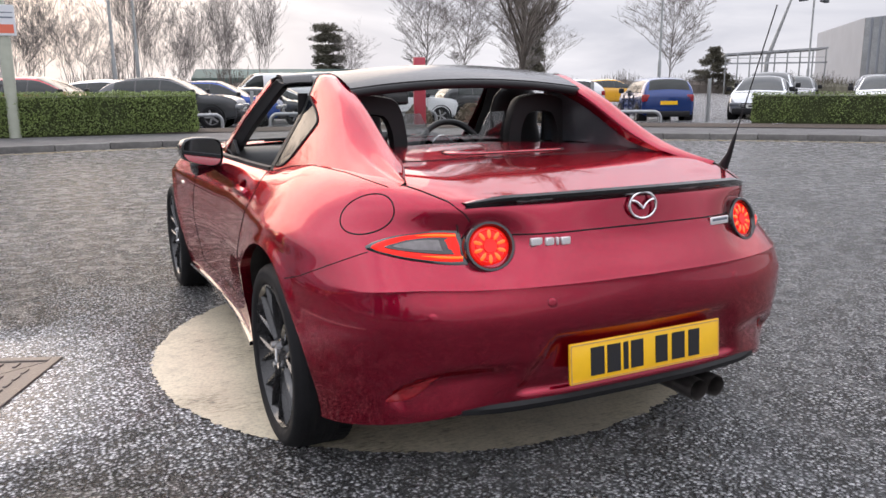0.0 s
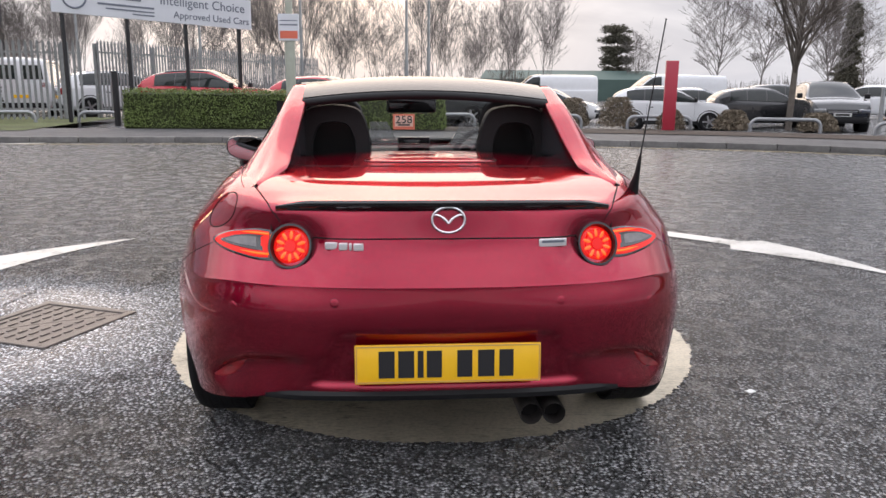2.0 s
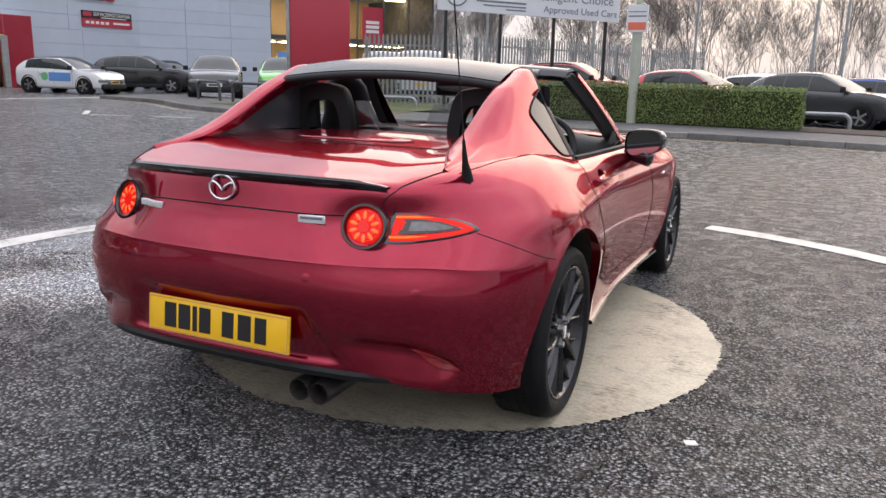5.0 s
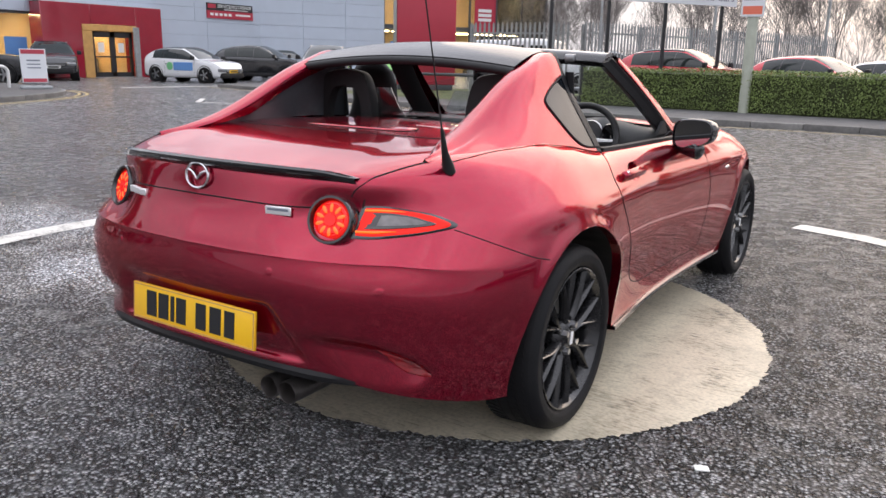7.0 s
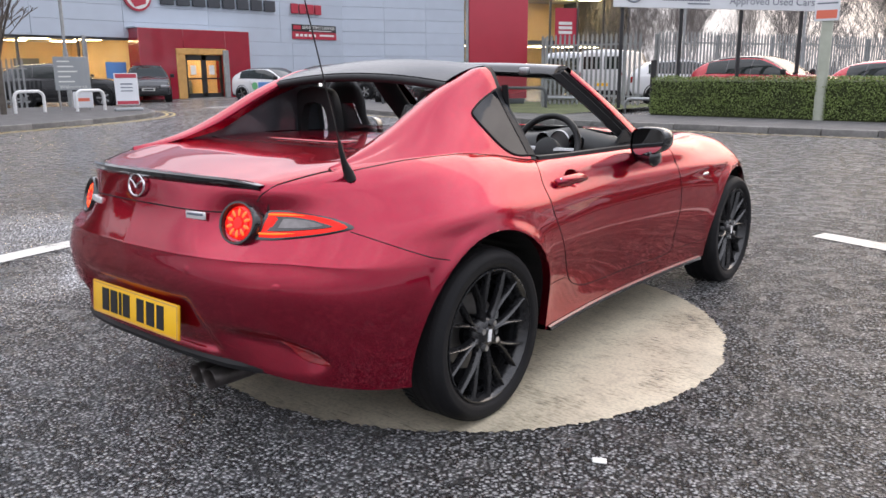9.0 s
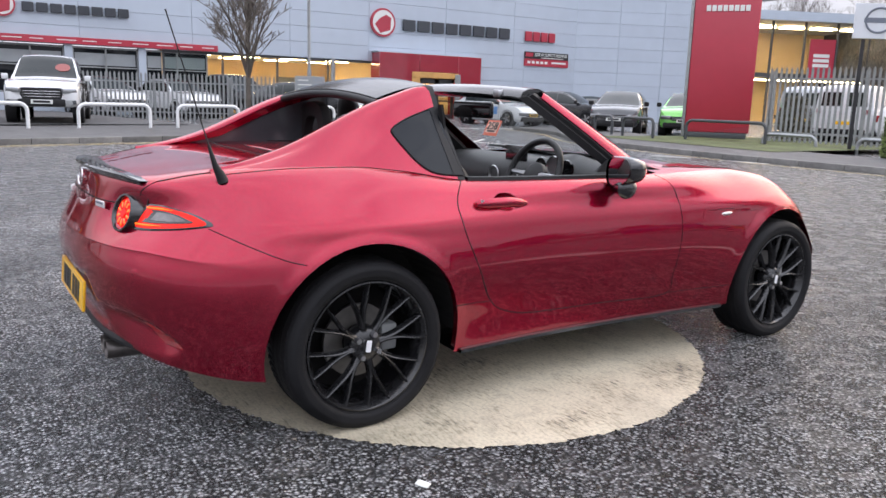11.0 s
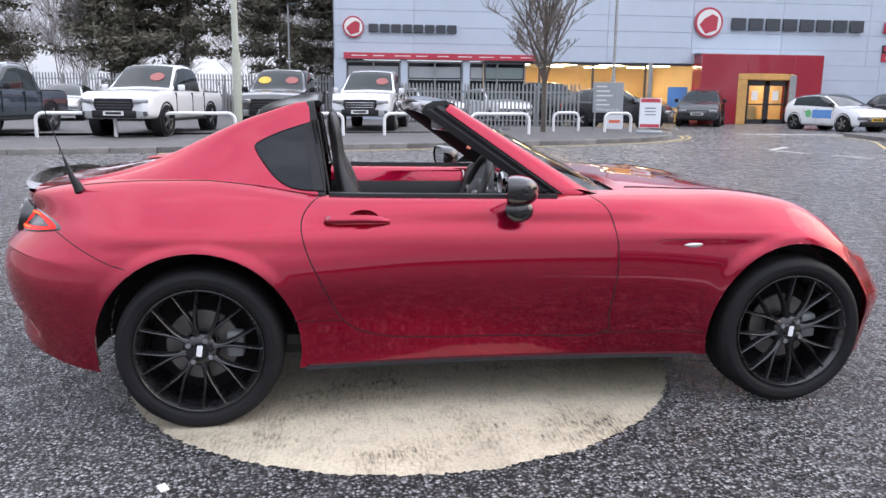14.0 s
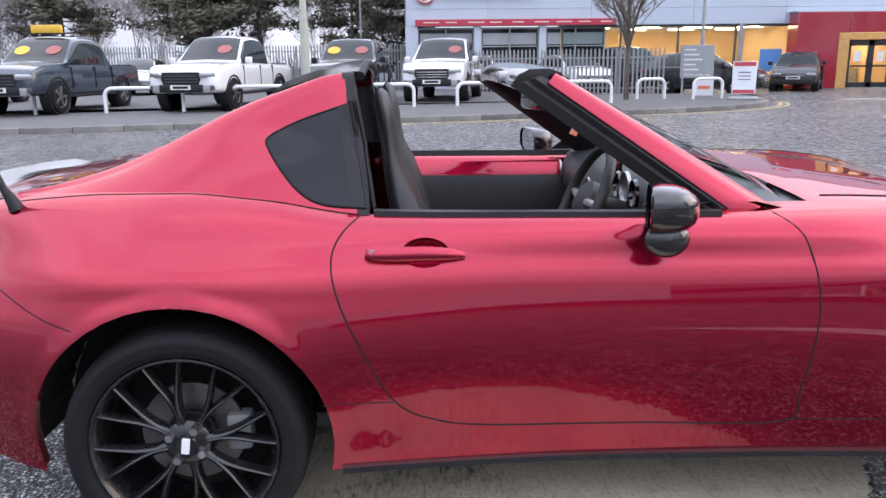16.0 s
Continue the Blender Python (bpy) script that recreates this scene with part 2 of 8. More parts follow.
def paint_mat(name, col, worn=0.5, scale=3.0, scuffed=False):
    """Road paint worn through to the chippings in scattered specks and scuffs."""
    m = bpy.data.materials.new(name)
    m.use_nodes = True
    n, l = m.node_tree.nodes, m.node_tree.links
    b = n["Principled BSDF"]
    tc = n.new("ShaderNodeTexCoord")
    a = n.new("ShaderNodeTexNoise")
    a.inputs["Scale"].default_value, a.inputs["Detail"].default_value, a.inputs["Roughness"].default_value = scale, 9, 0.68
    g = n.new("ShaderNodeTexNoise")
    g.inputs["Scale"].default_value, g.inputs["Detail"].default_value = 26.0, 8
    mp = n.new("ShaderNodeMapping")
    mp.inputs["Scale"].default_value = (1.0, 3.5, 1.0)
    mp.inputs["Rotation"].default_value = (0, 0, 0.5)
    l.new(tc.outputs["Object"], a.inputs["Vector"])
    l.new(tc.outputs["Object"], mp.inputs["Vector"])
    l.new(mp.outputs["Vector"], g.inputs["Vector"])
    ad = n.new("ShaderNodeMath")
    ad.operation = "MULTIPLY_ADD"
    ad.inputs[1].default_value = 0.62
    l.new(g.outputs["Fac"], ad.inputs[0])
    l.new(a.outputs["Fac"], ad.inputs[2])
    r = n.new("ShaderNodeValToRGB")
    e = r.color_ramp.elements
    lo = 0.66 + 0.07 * worn
    e[0].position, e[0].color = lo - 0.07, (0.075, 0.072, 0.068, 1)
    e[1].position, e[1].color = lo + 0.03, (col[0] * 0.72, col[1] * 0.71, col[2] * 0.68, 1)
    x = e.new(min(lo + 0.15, 0.99))
    x.color = (*col, 1)
    l.new(ad.outputs[0], r.inputs["Fac"])
    l.new(r.outputs["Color"], b.inputs["Base Color"])
    b.inputs["Roughness"].default_value = 0.45
    if scuffed:                                   # tyre scuffs in two directions, hairline cracks and damp grey stains
        last = r.outputs["Color"]
        for turn, sc, lo2, hi2, deep in ((0.9, (5, 150, 1), .60, .74, .45), (-0.5, (7, 110, 1), .62, .76, .5), (0, (1.6, 1.6, 1), .50, .72, .72), (0.3, (70, 70, 1), .44, .70, .74), (0.7, (13, 13, 1), .52, .70, .80)):
            m2 = n.new("ShaderNodeMapping")
            m2.inputs["Rotation"].default_value, m2.inputs["Scale"].default_value = (0, 0, turn), sc
            t2 = n.new("ShaderNodeTexNoise")
            t2.inputs["Scale"].default_value, t2.inputs["Detail"].default_value = 1.0, 5
            g2 = n.new("ShaderNodeMapRange")
            g2.inputs["From Min"].default_value, g2.inputs["From Max"].default_value = lo2, hi2
            g2.inputs["To Min"].default_value, g2.inputs["To Max"].default_value = 1.0, deep
            s2 = n.new("ShaderNodeVectorMath")
            s2.operation = "SCALE"
            l.new(tc.outputs["Object"], m2.inputs["Vector"])
            l.new(m2.outputs["Vector"], t2.inputs["Vector"])
            l.new(t2.outputs["Fac"], g2.inputs["Value"])
            l.new(last, s2.inputs[0])
            l.new(g2.outputs["Result"], s2.inputs["Scale"])
            last = s2.outputs[0]
        l.new(last, b.inputs["Base Color"])
    bp = n.new("ShaderNodeBump")
    bp.inputs["Strength"].default_value, bp.inputs["Distance"].default_value = 0.6, 0.006
    l.new(ad.outputs[0], bp.inputs["Height"])
    l.new(bp.outputs["Normal"], b.inputs["Normal"])
    return m


M = {}
M["asphalt"] = asphalt_mat()
M["road_white"] = paint_mat("road_paint_white", (0.60, 0.585, 0.55), 0.22)
M["road_cream"] = paint_mat("road_paint_cream", (0.60, 0.54, 0.41), -0.25, 2.4, True)
M["road_yellow"] = paint_mat("road_paint_yellow", (0.55, 0.42, 0.16), 0.7)
M["pavement"] = mat("pavement_asphalt", (0.085, 0.083, 0.082), 0.75, noise_amt=0.45, noise_scale=30, bump=0.5, bump_scale=90)
M["kerb"] = mat("kerb_concrete", (0.155, 0.150, 0.142), 0.85, noise_amt=0.35, noise_scale=14, bump=0.4, bump_scale=60, vary=0.25)
M["grass"] = mat("verge_grass", (0.085, 0.10, 0.035), 0.9, noise_amt=0.6, noise_scale=9, bump=0.8, bump_scale=50)
M["soil"] = mat("bed_soil", (0.055, 0.040, 0.030), 0.95, noise_amt=0.5, noise_scale=8, bump=0.9, bump_scale=25)
M["iron"] = mat("cast_iron", (0.12, 0.105, 0.095), 0.42, 0.6, noise_amt=0.6, noise_scale=25, bump=0.5, bump_scale=80, rough_var=0.2)
M["red_paint"] = mat("metallic_red_paint", (0.305, 0.0025, 0.026), 0.27, 0.85, coat=1.0, noise_amt=0.10, noise_scale=900, coat_rough=0.022, tint=(1.0, 0.25, 0.32))
M["roof_black"] = mat("black_roof_paint", (0.012, 0.012, 0.013), 0.16, spec=0.32, coat=0.08, noise_amt=0.2, noise_scale=30, rough_var=0.04)
M["smoked"] = mat("smoked_panel", (0.045, 0.049, 0.055), 0.16, coat=0.6, noise_amt=0.1, noise_scale=40)
M["gloss_black"] = mat("gloss_black", (0.008, 0.008, 0.009), 0.12, coat=0.8, noise_amt=0.2, noise_scale=40, rough_var=0.03)
M["trim_black"] = mat("black_plastic", (0.010, 0.010, 0.011), 0.55, spec=0.35, noise_amt=0.25, noise_scale=60, bump=0.15, bump_scale=400)
M["rubber"] = mat("tyre_rubber", (0.011, 0.011, 0.012), 0.62, spec=0.17, noise_amt=0.4, noise_scale=30, bump=0.25, bump_scale=120, rough_var=0.12)
M["soot"] = mat("sooty_steel", (0.11, 0.10, 0.095), 0.32, 0.8, noise_amt=0.4, noise_scale=40)
M["rim_black"] = mat("satin_black_alloy", (0.010, 0.010, 0.011), 0.26, 0.0, coat=0.7, spec=0.25, noise_amt=0.2, noise_scale=30, rough_var=0.06)
# near-black of shut lines; also painted shade in wheels, treads and exhaust tips
M["seam"] = mat("gap_and_recess_black", (0.004, 0.003, 0.003), 0.9)
M["leather"] = mat("black_leather", (0.012, 0.012, 0.013), 0.5, noise_amt=0.25, noise_scale=30, bump=0.08, bump_scale=70)
M["dash"] = mat("soft_dash_plastic", (0.020, 0.020, 0.021), 0.55, noise_amt=0.2, noise_scale=60, bump=0.2, bump_scale=500)
M["chrome"] = mat("chrome", (0.75, 0.75, 0.76), 0.12, 1.0, noise_amt=0.05, noise_scale=30)
M["alu"] = mat("brushed_metal", (0.42, 0.42, 0.43), 0.35, 1.0, noise_amt=0.1, noise_scale=60)
M["disc"] = mat("brake_disc_steel", (0.20, 0.19, 0.18), 0.4, 0.9, noise_amt=0.3, noise_scale=25)
M["dark_glass"] = mat("tinted_glass", (0.006, 0.008, 0.011), 0.03, spec=0.28)
M["car_glass"] = mat("parked_car_glass", (0.016, 0.021, 0.020), 0.02, spec=0.5, coat=0.0, noise_amt=0.3, noise_scale=3)
M["clear_glass"] = glass_mat("clear_glass", (0.92, 0.95, 0.94), 0.025)
M["deflector_glass"] = glass_mat("deflector_glass", (0.74, 0.76, 0.77), 0.16)
M["scuttle"] = mat("scuttle_plastic", (0.055, 0.056, 0.060), 0.45, noise_amt=0.2, noise_scale=60)
M["badge_silver"] = mat("bright_badge_silver", (0.80, 0.80, 0.80), 0.30, 0.55)
M["mirror"] = mat("mirror_glass", (0.55, 0.56, 0.58), 0.02, 1.0)
M["lamp_red"] = mat("tail_lamp_red", (0.45, 0.008, 0.006), 0.10, coat=0.3, spec=0.3, emit=(1.0, 0.012, 0.006), emit_s=0.50)
M["lamp_hot"] = mat("tail_lamp_bulbs", (0.8, 0.10, 0.02), 0.2, emit=(1.0, 0.11, 0.015), emit_s=1.05)
M["lamp_ring"] = mat("tail_lamp_strip", (0.22, 0.004, 0.005), 0.25, coat=0.0, spec=0.2, emit=(1.0, 0.020, 0.008), emit_s=0.80)
M["lamp_amber"] = mat("tail_lamp_light_guide", (0.5, 0.06, 0.01), 0.2, emit=(1.0, 0.17, 0.012), emit_s=1.0)
M["lamp_grey"] = mat("smoked_lens", (0.035, 0.032, 0.033), 0.10, 0.2, coat=0.5)
M["lamp_clear"] = mat("clear_indicator_lens", (0.13, 0.12, 0.12), 0.16, 0.4, coat=0.4, noise_amt=0.4, noise_scale=60)
M["reflector"] = mat("red_reflector", (0.28, 0.010, 0.016), 0.14, coat=0.5, noise_amt=0.4, noise_scale=120)
M["clear_lens"] = mat("clear_lens", (0.55, 0.53, 0.50), 0.1, 0.3, coat=1.0)
M["plate_yellow"] = mat("number_plate_yellow", (0.92, 0.53, 0.010), 0.3, coat=0.5, noise_amt=0.05, noise_scale=20)
M["plate_white"] = mat("number_plate_white", (0.72, 0.73, 0.70), 0.35)
M["card_pale"] = mat("pale_card", (0.80, 0.52, 0.42), 0.6, noise_amt=0.05, noise_scale=30)
M["ink"] = mat("black_ink", (0.012, 0.012, 0.014), 0.5)
M["white_plastic"] = mat("white_plastic", (0.75, 0.75, 0.76), 0.4)
M["galv"] = mat("galvanised_steel", (0.34, 0.35, 0.36), 0.5, 0.7, noise_amt=0.25, noise_scale=12, rough_var=0.1)
M["galv_dull"] = mat("weathered_galvanised_steel", (0.30, 0.31, 0.31), 0.7, 0.3, noise_amt=0.3, noise_scale=8)
M["white_metal"] = mat("white_painted_steel", (0.72, 0.73, 0.73), 0.35, noise_amt=0.08, noise_scale=9)
M["black_metal"] = mat("black_painted_steel", (0.020, 0.020, 0.022), 0.45, noise_amt=0.2, noise_scale=10)
M["pole_paint"] = mat("grey_green_pole_paint", (0.36, 0.38, 0.31), 0.6, noise_amt=0.15, noise_scale=7)
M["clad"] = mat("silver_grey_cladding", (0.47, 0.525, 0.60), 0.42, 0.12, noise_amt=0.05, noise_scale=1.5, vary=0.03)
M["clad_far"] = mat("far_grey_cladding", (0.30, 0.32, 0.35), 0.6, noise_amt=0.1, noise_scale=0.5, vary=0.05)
M["joint"] = mat("cladding_joint", (0.36, 0.40, 0.45), 0.8)
M["red_clad"] = mat("red_gloss_panel", (0.30, 0.018, 0.035), 0.16, coat=0.6, noise_amt=0.12, noise_scale=2.0, vary=0.06)
M["red_matt"] = mat("red_sign_face", (0.42, 0.03, 0.055), 0.35, coat=0.3, noise_amt=0.08, noise_scale=2.0)
M["frame_grey"] = mat("dark_grey_frame", (0.06, 0.065, 0.07), 0.5, noise_amt=0.1, noise_scale=6)
M["showroom_wall"] = mat("showroom_wall", (0.70, 0.52, 0.31), 0.8, noise_amt=0.15, noise_scale=1.2)
M["lit_strip"] = mat("showroom_lamp", (1, 0.8, 0.5), 0.5, emit=(1.0, 0.68, 0.34), emit_s=30.0)
# faint emission adds warm light to the timber, which is no lamp
M["portal_gold_glow"] = mat("timber_with_added_glow", (0.50, 0.28, 0.09), 0.5, noise_amt=0.25, noise_scale=5, emit=(1.0, 0.55, 0.15), emit_s=0.04)
M["letter_grey"] = mat("letter_dark_grey", (0.045, 0.05, 0.06), 0.4, noise_amt=0.1, noise_scale=9)
M["sign_white"] = mat("sign_white", (0.68, 0.70, 0.73), 0.4, noise_amt=0.05, noise_scale=3)
M["sign_grey"] = mat("sign_grey_panel", (0.30, 0.32, 0.33), 0.5, noise_amt=0.08, noise_scale=4)
M["sign_blue_grey"] = mat("sign_print_grey", (0.16, 0.18, 0.22), 0.5)
M["sticker_yellow"] = mat("yellow_sticker", (0.70, 0.42, 0.04), 0.5)
M["sticker_faded"] = mat("faded_red_sticker", (0.30, 0.085, 0.075), 0.4)
M["sticker_red"] = mat("red_sticker", (0.72, 0.17, 0.10), 0.5)
M["sticker_blue"] = mat("blue_decal", (0.12, 0.28, 0.60), 0.4)
M["sticker_green"] = mat("green_decal", (0.15, 0.45, 0.20), 0.4)
M["bark"] = mat("bark", (0.11, 0.095, 0.080), 0.9, noise_amt=0.4, noise_scale=8, bump=0.6, bump_scale=30)
M["twig"] = mat("bare_twigs", (0.17, 0.148, 0.13), 0.9, noise_amt=0.3, noise_scale=3)
M["twig_far"] = mat("far_bare_twigs", (0.20, 0.18, 0.17), 0.95, noise_amt=0.3, noise_scale=1.0)
M["needles"] = mat("conifer_needles", (0.112, 0.104, 0.074), 0.85, noise_amt=0.45, noise_scale=3)
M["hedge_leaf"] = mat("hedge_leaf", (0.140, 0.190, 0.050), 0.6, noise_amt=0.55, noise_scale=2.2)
M["hedge_core_shade"] = mat("hedge_core_shade", (0.035, 0.045, 0.014), 0.95, noise_amt=0.5, noise_scale=20)
M["shrub"] = mat("brown_shrub", (0.20, 0.165, 0.12), 0.9, noise_amt=0.5, noise_scale=9)
M["shed_green"] = mat("green_shed_sheet", (0.075, 0.12, 0.105), 0.7, noise_amt=0.15, noise_scale=0.6)
M["scrub"] = mat("far_scrub", (0.13, 0.112, 0.098), 0.95, noise_amt=0.5, noise_scale=0.8)

# ---------------------------------------------------------------- tools
def finish(bm, smooth=True, angle=40):
    bmesh.ops.recalc_face_normals(bm, faces=bm.faces)
    for f in bm.faces:
        f.smooth = smooth
    if smooth and angle < 180:
        lim = radians(angle)
        for e in bm.edges:
            if len(e.link_faces) == 2 and e.calc_face_angle(0) > lim:
                e.smooth = False
    return bm


def mesh_of(name, bm, material, smooth=True, angle=40):
    finish(bm, smooth, angle)
    me = bpy.data.meshes.new(name)
    bm.to_mesh(me)
    bm.free()
    me.materials.append(material)
    return me


def part(name, bm, material, parent, label="", smooth=True, angle=40):
    ob = new(name, mesh_of(name, bm, material, smooth, angle))
    ob.parent = parent
    if label:
        ob["label"] = label
    return ob


def piece(name, bm, material, label, category="", group="", kind="", smooth=True, angle=40):
    """A top-level thing or piece of the setting made of one mesh."""
    ob = new(name, mesh_of(name, bm, material, smooth, angle))
    return tagged(ob, label, category, group, kind)


def thing(name, label, category, m=None, group=""):
    e = new(name)
    e.empty_display_size = 0.2
    tagged(e, label, category, group)
    if m is not None:
        e.matrix_basis = m
    return e


def pchip(xs, ys, x):
    """A smooth curve through points, with no overshoot."""
    xs, ys, x = np.asarray(xs, float), np.asarray(ys, float), np.asarray(x, float)
    h, d = np.diff(xs), np.diff(ys) / np.diff(xs)
    t = np.zeros(len(xs))
    for k in range(1, len(xs) - 1):
        if d[k - 1] * d[k] > 0:
            w1, w2 = 2 * h[k] + h[k - 1], h[k] + 2 * h[k - 1]
            t[k] = (w1 + w2) / (w1 / d[k - 1] + w2 / d[k])
    t[0], t[-1] = d[0], d[-1]
    i = np.clip(np.searchsorted(xs, x) - 1, 0, len(xs) - 2)
    s = np.clip((x - xs[i]) / h[i], 0, 1)
    return (2 * s**3 - 3 * s**2 + 1) * ys[i] + (s**3 - 2 * s**2 + s) * h[i] * t[i] + (3 * s**2 - 2 * s**3) * ys[i + 1] + (s**3 - s**2) * h[i] * t[i + 1]


def catmull(pts, n):
    """n + 1 points on a smooth curve through pts."""
    p = np.asarray(pts, float)
    k = np.linspace(0, len(p) - 1, n + 1)
    i = np.clip(k.astype(int), 0, len(p) - 2)
    s = (k - i)[:, None]
    q = np.vstack([2 * p[0] - p[1], p, 2 * p[-1] - p[-2]])
    a, b, c, d = q[i], q[i + 1], q[i + 2], q[i + 3]
    return 0.5 * (2 * b + (c - a) * s + (2 * a - 5 * b + 4 * c - d) * s**2 + (3 * b - a - 3 * c + d) * s**3)


def grid(bm, rows, close_u=False, close_v=False):
    """Faces over rows of points, all rows equally long."""
    vs = [[bm.verts.new(p) for p in r] for r in rows]
    nu, nv = len(vs), len(vs[0])
    for i in range(nu if close_u else nu - 1):
        for j in range(nv if close_v else nv - 1):
            a, b, c, d = vs[i][j], vs[(i + 1) % nu][j], vs[(i + 1) % nu][(j + 1) % nv], vs[i][(j + 1) % nv]
            try:
                bm.faces.new((a, b, c, d))
            except ValueError:
                pass
    return vs


def box(bm, x0, x1, y0, y1, z0, z1, m=None, bevel=0.0, seg=2):
    g = bmesh.ops.create_cube(bm, size=1.0, matrix=Matrix.Translation(((x0 + x1) / 2, (y0 + y1) / 2, (z0 + z1) / 2)) @ Matrix.Diagonal((x1 - x0, y1 - y0, z1 - z0, 1)))
    vs = g["verts"]
    if bevel:
        es = list({e for v in vs for e in v.link_edges})
        r = bmesh.ops.bevel(bm, geom=es, offset=bevel, segments=seg, affect="EDGES", profile=0.5)
        vs = list({v for f in r["faces"] for v in f.verts} | {v for v in vs if v.is_valid})
    if m is not None:
        bmesh.ops.transform(bm, matrix=m, verts=vs)
    return vs


def cyl(bm, r1, r2, h, m, seg=20, caps=True):
    return bmesh.ops.create_cone(bm, cap_ends=caps, segments=seg, radius1=r1, radius2=r2, depth=h, matrix=m)["verts"]


def lathe(bm, prof, seg=48, m=None):
    """Turns a profile of (radius, x) round the x axis."""
    rows = []
    for k in range(seg):
        a = 2 * math.pi * k / seg
        rows.append([Vector((x, r * math.cos(a), r * math.sin(a))) for r, x in prof])
    if m is not None:
        rows = [[m @ p for p in r] for r in rows]
    return grid(bm, rows, close_u=True)


def tube(bm, pts, r, seg=8, caps=True, closed=False):
    """A round bar along points; r is one radius or one for each point."""
    pts = [Vector(p) for p in pts]
    n = len(pts)
    rs = [r] * n if isinstance(r, (int, float)) else list(r)
    rows = []
    side = None
    for i, p in enumerate(pts):
        d = (pts[(i + 1) % n] - pts[i - 1]) if closed else (pts[min(i + 1, n - 1)] - pts[max(i - 1, 0)])
        d.normalize()
        if side is None:
            side = d.cross((0, 0, 1)) if abs(d.z) < 0.95 else d.cross((0, 1, 0))
        side = (side - d * side.dot(d)).normalized()
        up = d.cross(side)
        rows.append([p + (side * math.cos(2 * math.pi * k / seg) + up * math.sin(2 * math.pi * k / seg)) * rs[i] for k in range(seg)])
    vs = grid(bm, rows, close_u=closed, close_v=True)
    if caps and not closed:
        for row in (vs[0], vs[-1]):
            if len(row) > 2:
                bm.faces.new(row)
    return vs


def prism(bm, poly, axis, lo, hi):
    """A flat outline pushed along an axis: poly holds the two other coordinates, in order."""
    def at(p, q):
        return {"x": (q, p[0], p[1]), "y": (p[0], q, p[1]), "z": (p[0], p[1], q)}[axis]
    a = [bm.verts.new(at(p, lo)) for p in poly]
    b = [bm.verts.new(at(p, hi)) for p in poly]
    n = len(poly)
    for i in range(n):
        bm.faces.new((a[i], a[(i + 1) % n], b[(i + 1) % n], b[i]))
    bm.faces.new(a)
    bm.faces.new(b[::-1])
    return a + b


def text_bm(txt, size, depth=0.004, align="CENTER"):
    """Letters of the built-in font as a mesh, lying in the xy plane."""
    cu = bpy.data.curves.new("letters", "FONT")
    cu.body, cu.size, cu.extrude, cu.align_x, cu.align_y = txt, size, depth, align, "CENTER"
    cu.resolution_u = 3
    ob = bpy.data.objects.new("letters", cu)
    me = bpy.data.meshes.new_from_object(ob)
    bm = bmesh.new()
    bm.from_mesh(me)
    bpy.data.objects.remove(ob)
    bpy.data.curves.remove(cu)
    bpy.data.meshes.remove(me)
    return bm

# ---------------------------------------------------------------- ground, kerbs, markings
bm = bmesh.new()


def ease(a, b, x):
    t = min(max((x - a) / (b - a), 0), 1)
    return t * t * (3 - 2 * t)


def park_dip(x, y):
    """How far the car park beyond the planting bed lies below the road."""
    ys = 19.3 - .32 * max(x - 6, 0)
    return .38 * ease(-2, 7, x) * (1 - .75 * ease(11, 17, x)) * ease(ys, ys + 1.8, y) * (1 - ease(38, 46, y)) * (1 - ease(24, 32, x))


xt = [-1500, -300, -60, -20] + list(range(-3, 34)) + [60, 300, 1500]
yt = [-1500, -300, -60, -20, 0, 12] + [13 + .6 * k for k in range(56)] + [60, 300, 1500]
grid(bm, [[Vector((x, y, -park_dip(x, y))) for x in xt] for y in yt])
piece("ground", bm, M["asphalt"], "damp dark asphalt with coarse chippings", "ground", kind="structure")

KERB_W = [(-11.2, -16.0), (-12.0, -10.0), (-12.7, -6.2), (-13.5, -3.1), (-14.6, 1.5), (-15.7, 5.0), (-17.0, 8.2), (-18.6, 10.2), (-21.0, 11.4), (-25.0, 12.0)]
KERB_N = [(-21.0, 17.6), (-17.5, 16.6), (-15.2, 15.2), (-13.4, 14.2), (-10.5, 13.6), (-7.0, 13.25), (-3.0, 13.4), (0.5, 13.5), (4.2, 12.8), (7.6, 11.7), (10.4, 9.9), (13.0, 7.4), (17.0, 3.0), (24.0, -4.5)]


def run_of(pts, n):
    """Even steps along a smooth line through points."""
    c = catmull(pts, 400)
    d = np.r_[0, np.cumsum(np.linalg.norm(np.diff(c, axis=0), axis=1))]
    s = np.linspace(0, d[-1], n + 1)
    return np.stack([np.interp(s, d, c[:, 0]), np.interp(s, d, c[:, 1])], 1)


def sheet(outer, inner, z):
    bm = bmesh.new()
    grid(bm, [[Vector((*p, z)) for p in outer], [Vector((*q, z)) for q in inner]])
    return bm


